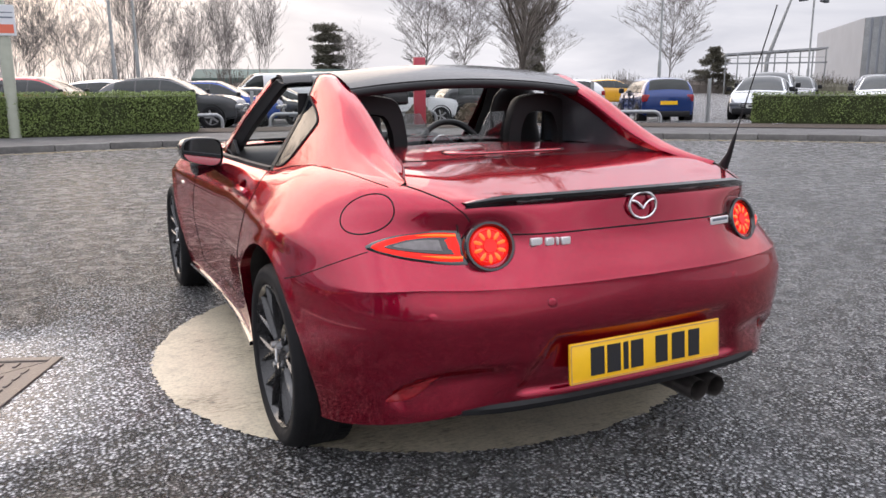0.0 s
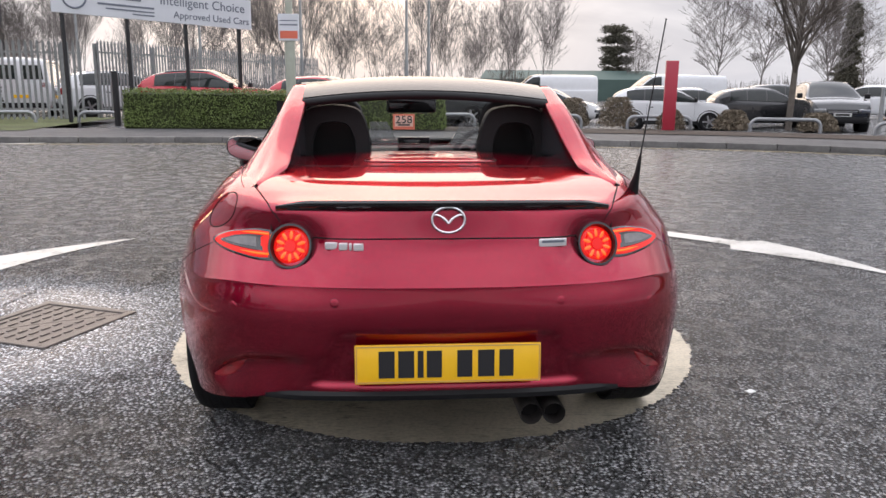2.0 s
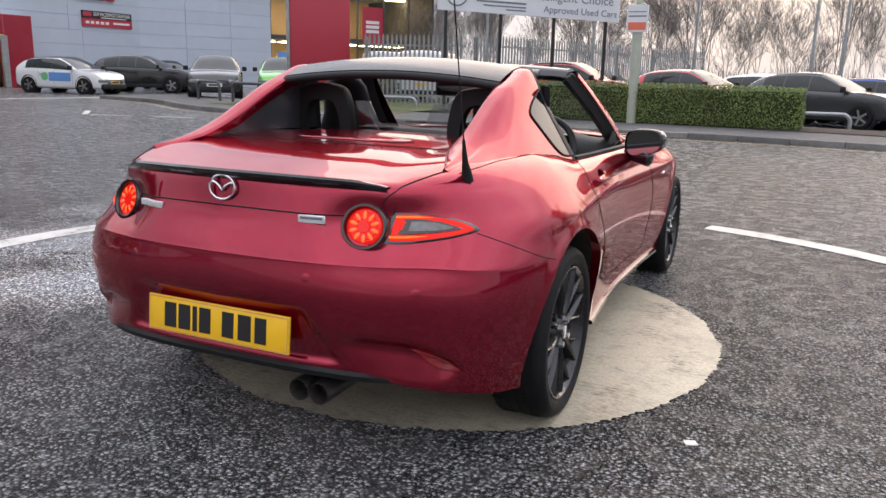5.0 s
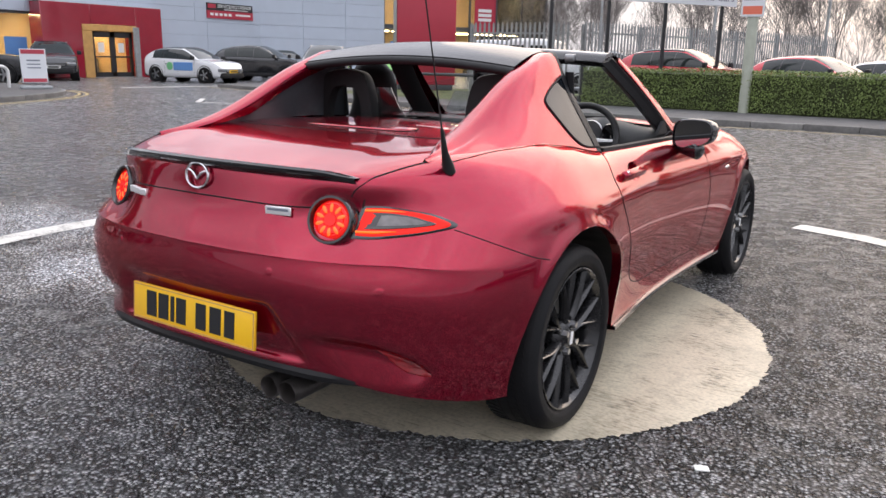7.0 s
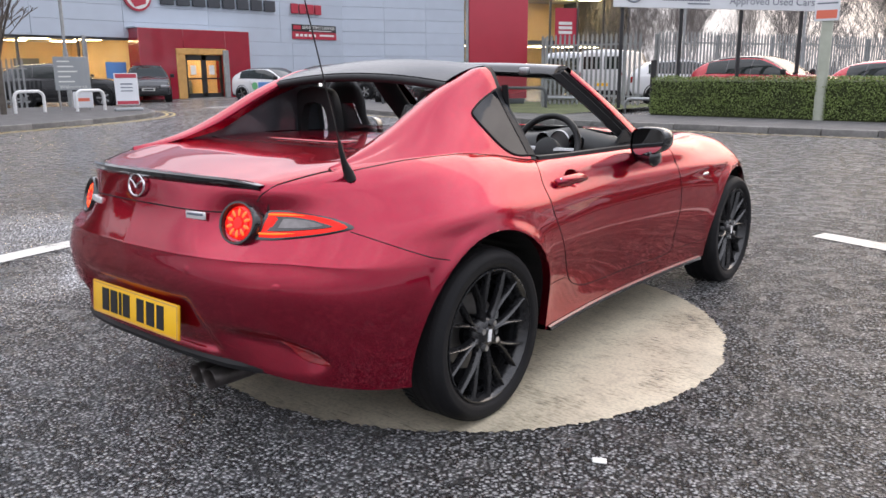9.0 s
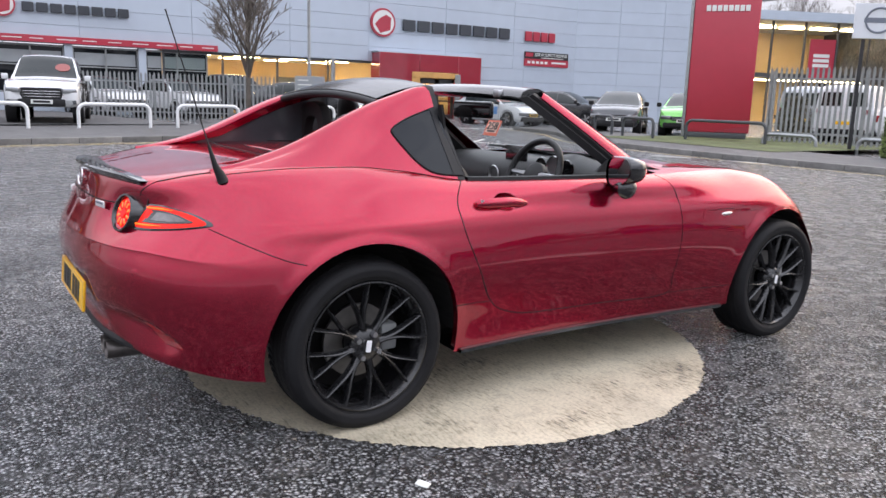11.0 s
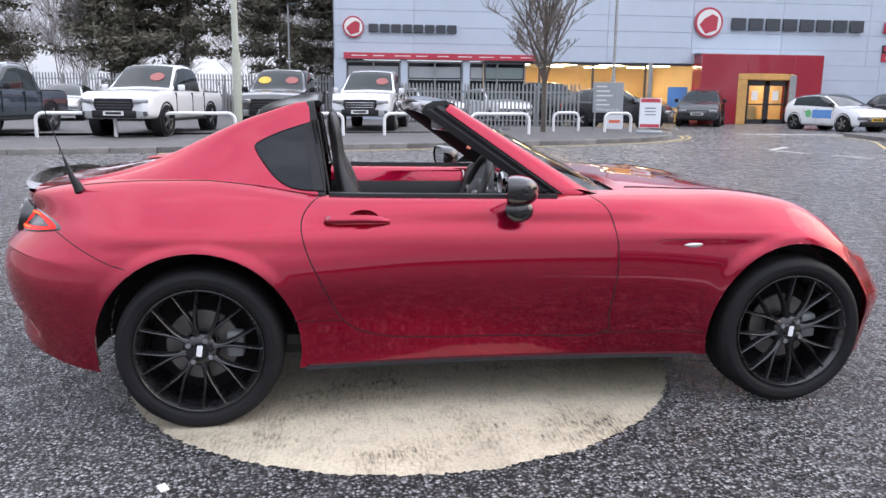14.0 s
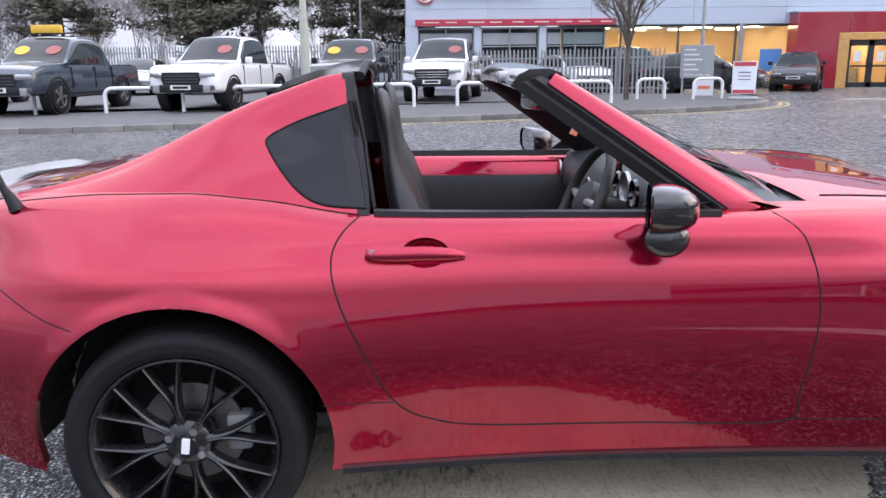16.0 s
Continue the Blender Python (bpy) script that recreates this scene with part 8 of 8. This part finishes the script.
vehicle("mini", body_paint("dark_blue_car_paint", (.015, .045, .19), .4), 16.27, 17.9, (.45, .89), "blue three-door hatchback seen from behind, by the footway", "car")
for i, (px, py, pt, st) in enumerate(((20.4, 17.2, P_SILVER, "hatch"), (22.3, 18.6, P_SILVER, "suv"), (24.0, 15.3, P_WHITE, "hatch"), (25.4, 13.4, P_WHITE, "suv"), (26.5, 21.0, P_GREY, "hatch"), (29.5, 19.4, P_SILVER, "hatch"))):
    vehicle(st, pt, px, py, (-.80, -.60), ("silver", "silver", "white", "white", "grey", "silver")[i] + " car parked behind the low hedge", "car", group="cars behind the low hedge")

# ---------------------------------------------------------------- hedges, trees, distance
def hedge(name, p0, p1, depth, h, n, label, seed, z=.11):
    """A clipped hedge: thousands of small leaves over a core coloured as dark shade."""
    rnd = random.Random(seed)
    p0, p1 = Vector((*p0, z)), Vector((*p1, z))
    d = p1 - p0
    ln = d.length
    e = thing(name, label, "hedge", pose(p0.x, p0.y, z, 0, 0, math.degrees(math.atan2(d.y, d.x))))
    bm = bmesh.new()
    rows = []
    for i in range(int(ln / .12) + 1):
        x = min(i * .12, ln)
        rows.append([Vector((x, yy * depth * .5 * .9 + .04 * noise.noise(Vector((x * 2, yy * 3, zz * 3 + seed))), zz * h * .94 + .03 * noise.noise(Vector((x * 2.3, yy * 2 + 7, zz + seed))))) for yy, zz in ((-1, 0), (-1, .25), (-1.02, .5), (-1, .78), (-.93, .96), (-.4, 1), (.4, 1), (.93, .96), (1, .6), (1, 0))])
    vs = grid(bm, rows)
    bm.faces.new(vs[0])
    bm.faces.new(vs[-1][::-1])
    # core painted dark in place of the shade behind the leaves
    part("core", bm, M["hedge_core_shade"], e, "twiggy core coloured dark for inner shade")
    verts, faces = [], []
    for i in range(n):
        f = rnd.random()
        if f < .62:
            c = Vector((rnd.uniform(0, ln), -depth / 2, rnd.uniform(.04, h)))
            no = Vector((0, -1, .2))
        elif f < .88:
            c = Vector((rnd.uniform(0, ln), rnd.uniform(-depth / 2, depth / 2), h))
            no = Vector((0, -.2, 1))
        else:
            c = Vector((0 if rnd.random() < .5 else ln, rnd.uniform(-depth / 2, depth / 2), rnd.uniform(.04, h)))
            no = Vector((-1 if c.x < 1 else 1, -.2, .2))
        bulge = .055 * noise.noise(Vector((c.x * 1.6, c.z * 2.1 + seed, c.y * 2)))
        c += no.normalized() * (bulge + rnd.uniform(-.07, .03))
        a = Vector((rnd.gauss(0, 1), rnd.gauss(0, 1), rnd.gauss(0, 1))).normalized()
        b = a.cross(no + Vector((rnd.gauss(0, .6), rnd.gauss(0, .6), rnd.gauss(0, .6)))).normalized()
        s = rnd.uniform(.016, .030)
        k = len(verts)
        verts += [c - a * s, c + b * s * .55, c + a * s, c - b * s * .55]
        faces.append((k, k + 1, k + 2, k + 3))
    me = bpy.data.meshes.new("leaves")
    me.from_pydata([tuple(q) for q in verts], [], faces)
    me.materials.append(M["hedge_leaf"])
    o = new("leaves", me)
    o.parent = e
    tagged(o, "small glossy green leaves", kind="stuff")
    return e


hedge("clipped_hedge", (-6.1, 16.75), (1.45, 16.35), 1.0, .90, 19000, "dense clipped green hedge along the footway", 3)
hedge("clipped_hedge", (14.9, 12.5), (23.4, 2.6), .9, .76, 14000, "low clipped green hedge along the footway", 8)


def belt_tree(name, seed, h, stems, spread, up, lean, first=9, low=.2, wood_mat="twig_far", twig_mat="twig_far", dense=False):
    """Several thin stems from one stool, dividing into a haze of fine twigs."""
    rnd = random.Random(seed)
    wood, twigs = bmesh.new(), bmesh.new()

    def grow(p, d, ln, r, lv):
        n = 4 if lv >= 3 else 2 if lv == 2 else 1
        pts, rs = [p], [r]
        for i in range(n):
            d = (d + Vector((rnd.gauss(0, .07), rnd.gauss(0, .07), .03))).normalized()
            p = p + d * (ln / n)
            pts.append(p)
            rs.append(max(r * (1 - .6 * (i + 1) / n), .009))
        tube(wood if lv >= 3 else twigs, pts, rs, 5 if lv >= 3 else 3, caps=False)
        if lv == 0:
            return
        for k in range((first, 4, 4 if dense else 3, 4 if dense else 3)[4 - lv] + rnd.randrange(2)):
            f = rnd.uniform(low if lv == 4 else .25, 1.0)
            i = min(int(f * n), n - 1)
            q = pts[i].lerp(pts[i + 1], f * n - i)
            a = rnd.uniform(0, 2 * math.pi)
            side = Vector((math.cos(a), math.sin(a), 0))
            nd = (d + side * spread * rnd.uniform(.6, 1.4) + Vector((0, 0, up))).normalized()
            lf = 1.25 if lv < 4 else 1.35 - .6 * f if stems > 1 else .50 + .62 * math.sin(math.pi * max((f - low) / (1 - low), 0) ** .8)
            grow(q, nd, ln * rnd.uniform(.34, .52) * lf, max(rs[i] * .5, .009), lv - 1)

    for k in range(stems):
        a = 2 * math.pi * k / stems + rnd.uniform(-.4, .4)
        grow(Vector((.25 * math.cos(a), .25 * math.sin(a), 0)), Vector((lean * math.cos(a), lean * math.sin(a), 1)).normalized(), h * rnd.uniform(.70, .95), (.036 if stems > 1 else .075) * rnd.uniform(.8, 1.3), 4)
    e = thing(name, "", "tree")
    part("trunk", wood, M[wood_mat], e, "grey-brown trunk and limbs")
    tagged(part("twig_mass", twigs, M[twig_mat], e, "fine bare twigs"), kind="stuff")
    return e


t1 = belt_tree("street_tree", 5, 7.0, 1, .85, .24, .02, 38, .20, "bark", "twig", True)
tagged(t1, "slender bare street tree with upswept branches on the pavement")
t1.matrix_basis = pose(-21.3, 7.1, .1)
t2 = copy_thing(t1, pose(10.4, 16.5, .1, 0, 0, 70))
tagged(t2, "slender bare street tree with upswept branches beside the footway")

b1 = belt_tree("bare_tree", 21, 11.5, 4, .75, .25, .22, 9, .16)
b2t = belt_tree("bare_tree", 34, 12.0, 3, .60, .35, .12, 11, .16)
b3 = belt_tree("bare_tree", 55, 8.0, 1, 1.0, .14, .03, 30, .22)
for o in (b1, b2t, b3):
    tagged(o, "tall bare winter tree in the belt behind the car park")
b1.matrix_basis = pose(-6.0, 56, 0)
b2t.matrix_basis = pose(-14.0, 55, 0)
b3.matrix_basis = pose(40.0, 66, 0, 0, 0, 40)
rnd = random.Random(12)
for i in range(24):
    x = -44 + i * 2.45 + rnd.uniform(-.6, .6)
    y = rnd.uniform(50, 62) + (8 if x < -25 else 0)
    src = (b1, b2t, b2t)[rnd.randrange(3)]
    s = rnd.uniform(.52, .80) * (.9 if x > 8 else 1)
    copy_thing(src, pose(x, y, 0, 0, 0, rnd.uniform(0, 360)) @ Matrix.Scale(s, 4))
for i in range(9):
    copy_thing((b3, b1)[i % 2], pose(-64 + rnd.uniform(-3, 3), -50 + i * 6.2, 0, 0, 0, rnd.uniform(0, 360)) @ Matrix.Scale(rnd.uniform(.75, 1.0), 4))
for i in range(16):
    copy_thing(b1, pose(-44 + i * 3.45 + rnd.uniform(-1, 1), rnd.uniform(47.5, 50) + (6 if i < 5 else 0), 0, 0, 0, rnd.uniform(0, 360)) @ Matrix.Scale(rnd.uniform(.32, .48), 4))
for x, y, s, r in ((27, 60, 1.05, 10), (31, 49, .95, 200), (36, 70, 1.2, 80), (22.5, 66, .6, 20), (57, 62, 1.25, 130), (49, 74, .9, 300)):
    copy_thing(b3, pose(x, y, 0, 0, 0, r) @ Matrix.Scale(s, 4))
for i in range(16):
    y = -52 + i * 3.5 + rnd.uniform(-.7, .7)
    x = -58 + rnd.uniform(-8, 6)
    copy_thing((b1, b3, b2t)[rnd.randrange(3)], pose(x, y, 0, 0, 0, rnd.uniform(0, 360)) @ Matrix.Scale(rnd.uniform(.75, 1.05), 4))


def conifer(name, seed, h, w, label, bare=.15, tiers=26, flat=False):
    """A dark conifer: trunk, drooping boughs and clumps of needles with gaps."""
    rnd = random.Random(seed)
    e = thing(name, label, "tree")
    wood = bmesh.new()
    tube(wood, [(0, 0, 0), (.05, .03, h * .5), (0, 0, h)], [.10, .06, .02], 8, caps=False)
    verts, faces = [], []
    for i in range(tiers):
        t = bare + (1 - bare) * (i + rnd.random()) / tiers
        z = h * t
        reach = (w * (.95 - .5 * (1 - t)) if flat else w * (1 - t) ** .7) * rnd.uniform(.55, 1.1) + .25
        if flat:
            z = h * (bare + (1 - bare) * round((t - bare) / (1 - bare) * 4) / 4) + rnd.uniform(-.12, .12)
        for k in range(rnd.randint(3, 5)):
            a = rnd.uniform(0, 2 * math.pi)
            tip = Vector((math.cos(a) * reach, math.sin(a) * reach, z + rnd.uniform(-.25, .35)))
            tube(wood, [(0, 0, z), tuple(tip)], [.035, .01], 3, caps=False)
            for j in range(150):
                f = rnd.uniform(.25, 1.05)
                c = Vector((tip.x * f, tip.y * f, z + (tip.z - z) * f)) + Vector((rnd.gauss(0, .16), rnd.gauss(0, .16), rnd.gauss(0, .12)))
                u = Vector((rnd.gauss(0, 1), rnd.gauss(0, 1), rnd.gauss(0, .6))).normalized()
                v = u.cross(Vector((rnd.gauss(0, 1), rnd.gauss(0, 1), rnd.gauss(0, 1)))).normalized()
                s = rnd.uniform(.08, .20)
                q = len(verts)
                verts += [c - u * s, c + v * s * .28, c + u * s, c - v * s * .28]
                faces.append((q, q + 1, q + 2, q + 3))
    part("trunk", wood, M["bark"], e)
    me = bpy.data.meshes.new("needles")
    me.from_pydata([tuple(q) for q in verts], [], faces)
    me.materials.append(M["needles"])
    o = new("needles", me)
    o.parent = e
    tagged(o, "dark green needle clumps", kind="stuff")
    return e


c1 = conifer("pine_tree", 3, 9.5, 2.6, "dark green pine behind the fence", .22)
c1.matrix_basis = pose(-49, -3.0, 0) @ Matrix.Scale(1.3, 4)
c2 = conifer("pine_tree", 9, 8.5, 2.2, "dark green pine behind the fence", .12)
c2.matrix_basis = pose(-51, .5, 0) @ Matrix.Scale(1.3, 4)
for x, y, s in ((-50, -9.0, 1.05), (-55, -15, 1.1), (-49.5, -12.0, .85), (-56, -24, 1.0)):
    copy_thing(c1 if s > .95 else c2, pose(x, y, 0, 0, 0, x * 40 % 360) @ Matrix.Scale(s * 1.3, 4))
ce = conifer("cedar_tree", 17, 6.2, 1.5, "flat-topped dark cedar far beyond the car park", .40, 30, True)
ce.matrix_basis = pose(21.5, 68, 0)
cy = conifer("cypress_tree", 23, 8.0, .9, "narrow dark cypress far beyond the car park", .02, 34)
cy.matrix_basis = pose(40, 62, 0)
cz2 = conifer("round_evergreen", 29, 5.2, 3.4, "broad dark evergreen far beyond the car park", .05, 22)
cz2.matrix_basis = pose(62.4, 61.7, 0) @ Matrix.Scale(.9, 4)
copy_thing(cz2, pose(49, 78, 0, 0, 0, 50) @ Matrix.Scale(.8, 4))


def bush(name, x, y, w, h, seed, material, label, n=900, leaf=.03):
    rnd = random.Random(seed)
    verts, faces = [], []
    for i in range(n):
        a, b = rnd.uniform(0, 2 * math.pi), rnd.random() ** .5
        zz = rnd.random()
        rr = w * .5 * math.sqrt(max(1 - (zz * .9) ** 2, .05)) * (.75 + .3 * noise.noise(Vector((math.cos(a) * 2, math.sin(a) * 2, zz * 3 + seed))))
        c = Vector((math.cos(a) * rr * b, math.sin(a) * rr * b, zz * h))
        u = Vector((rnd.gauss(0, 1), rnd.gauss(0, 1), rnd.gauss(0, 1))).normalized()
        v = u.cross(Vector((rnd.gauss(0, 1), rnd.gauss(0, 1), rnd.gauss(0, 1)))).normalized()
        s = leaf * rnd.uniform(.7, 1.6)
        q = len(verts)
        verts += [c - u * s, c + v * s * .5, c + u * s, c - v * s * .5]
        faces.append((q, q + 1, q + 2, q + 3))
    me = bpy.data.meshes.new(name)
    me.from_pydata([tuple(q) for q in verts], [], faces)
    me.materials.append(material)
    o = new(name, me)
    o.matrix_basis = pose(x, y, .1)
    return tagged(o, label, "shrub", kind="")


for i, (x, y, w, h) in enumerate(((5.3, 18.9, 1.3, .75), (6.5, 18.6, 1.4, .8), (9.2, 17.3, 1.2, .5), (11.3, 16.8, 1.3, .45), (7.6, 17.5, 1.0, .5))):
    bush("brown_shrub", x, y, w, h, 40 + i, M["shrub"], "leafless brown shrub in the planting bed", 4200, .026)
for i, (x, y, w, h) in enumerate(((-14.6, 21.2, 1.5, 1.1), (-18.6, 24.4, 1.4, 1.1), (-11.9, 21.8, 1.6, 1.4))):
    bush("evergreen_shrub", x, y, w, h, 60 + i, M["needles"], "dark evergreen shrub by the pylon sign", 1500, .05)

# far buildings and scrub
bm = bmesh.new()
grid(bm, [[Vector((8.0, 60, 0)), Vector((25, 63, 0))], [Vector((8.0, 60, 1.7)), Vector((25, 63, 1.75))], [Vector((9.0, 64, 2.45)), Vector((24.2, 67, 2.55))], [Vector((10.0, 70, 1.7)), Vector((23.5, 73, 1.75))]])
piece("green_shed", bm, M["shed_green"], "low green sheet-roofed shed beyond the car park", "building", smooth=False)
wh = thing("far_warehouse", "large grey warehouse far across the car park", "building", pose(90.7, 51.8, 0, 0, 0, -42))
bm = bmesh.new()
prism(bm, [(-11, 0), (26, 0), (26, 11.5), (-11, 8.2)], "y", 0, 30)
part("wall", bm, M["clad_far"], wh, smooth=False)
for k in range(4):
    bm = bmesh.new()
    box(bm, -11 + k * .9, -10.4 + k * .9, -.15, 0, 0, 8.2 + k * .08)
    part("wall_panel", bm, M["galv_dull"], wh, smooth=False)
bm = bmesh.new()
box(bm, -6, 26, -.1, 0, 4.6, 6.4)
part("window_band", bm, M["dark_glass"], wh, smooth=False)
cn = thing("roof_canopy", "pale steel canopy on two levels far across the car park", "canopy", pose(66.0, 53.5, 0, 0, 0, -42))
for nm, x0, x1, z0, z1, rise in (("roof", -7.5, 1.8, 4.10, 4.27, .05), ("deck", -7.5, 1.8, 2.85, 3.0, 0.0), ("rail", -7.5, 1.8, 3.40, 3.45, 0.0)):
    bm = bmesh.new()
    box(bm, x0, x1, -3, 3 if nm == "roof" else -2.8, z0, z1)
    bmesh.ops.transform(bm, matrix=Matrix(((1, 0, 0, 0), (0, 1, 0, 0), (rise, 0, 1, 0), (0, 0, 0, 1))), verts=bm.verts)
    part(nm, bm, M["galv"], cn, smooth=False)
for k in range(9):
    x = -7.4 + k * 1.13
    bm = bmesh.new()
    box(bm, x - .06, x + .06, -3, -2.88, 0, 4.12 + .05 * x)
    part("post", bm, M["galv_dull"], cn, smooth=False)
bm = bmesh.new()
tube(bm, [(80.5, 71, -.2), (80.6, 70.9, 4), (82.2, 69.0, 11.8)], [.3, .26, .12], 6)
piece("crane_jib", bm, M["galv_dull"], "raised pale crane jib far away", "crane")


def scrub(name, p0, p1, h, seed, label, material="scrub"):
    """A long uneven strip of far undergrowth."""
    bm = bmesh.new()
    p0, p1 = Vector(p0), Vector(p1)
    rnd = random.Random(seed)
    n = int((p1 - p0).length / .5)
    rows = []
    side = (p1 - p0).normalized().cross(Vector((0, 0, 1)))
    for i in range(n + 1):
        p = p0.lerp(p1, i / n)
        hh = h * (.75 + .45 * noise.noise(Vector((i * .13, seed, 0))) + .2 * noise.noise(Vector((i * .9, seed, 3))))
        core = hh * .62
        rows.append([p + side * 1.2, p + side * .9 + Vector((0, 0, core * .7)), p + Vector((0, 0, core)), p - side * 1.2])
        for k in range(22):                     # stems and brambles standing out of the mass
            q = p + side * rnd.uniform(-.8, 1.3) + (p1 - p0).normalized() * rnd.uniform(-.3, .3)
            top = q + Vector((rnd.gauss(0, .22), rnd.gauss(0, .22), hh * rnd.uniform(.55, 1.12)))
            tube(bm, [q, q.lerp(top, .6) + Vector((rnd.gauss(0, .06), rnd.gauss(0, .06), 0)), top], [.02, .016, .008], 3, caps=False)
    grid(bm, rows)
    return tagged(piece(name, bm, M[material], label, "undergrowth"), kind="stuff")


scrub("undergrowth", (-46, 56, 0), (9, 47, 0), 2.4, 2, "dark brown undergrowth under the tree belt")
scrub("undergrowth", (-56, -60, 0), (-52, 4, 0), 2.3, 5, "dark undergrowth under the trees behind the fence")
scrub("undergrowth", (20, 72, 0), (120, 46, 0), 2.3, 7, "dark far hedge line")
scrub("undergrowth", (55, 52, 0), (95, 38, 0), 1.7, 9, "dark green far hedge", "needles")
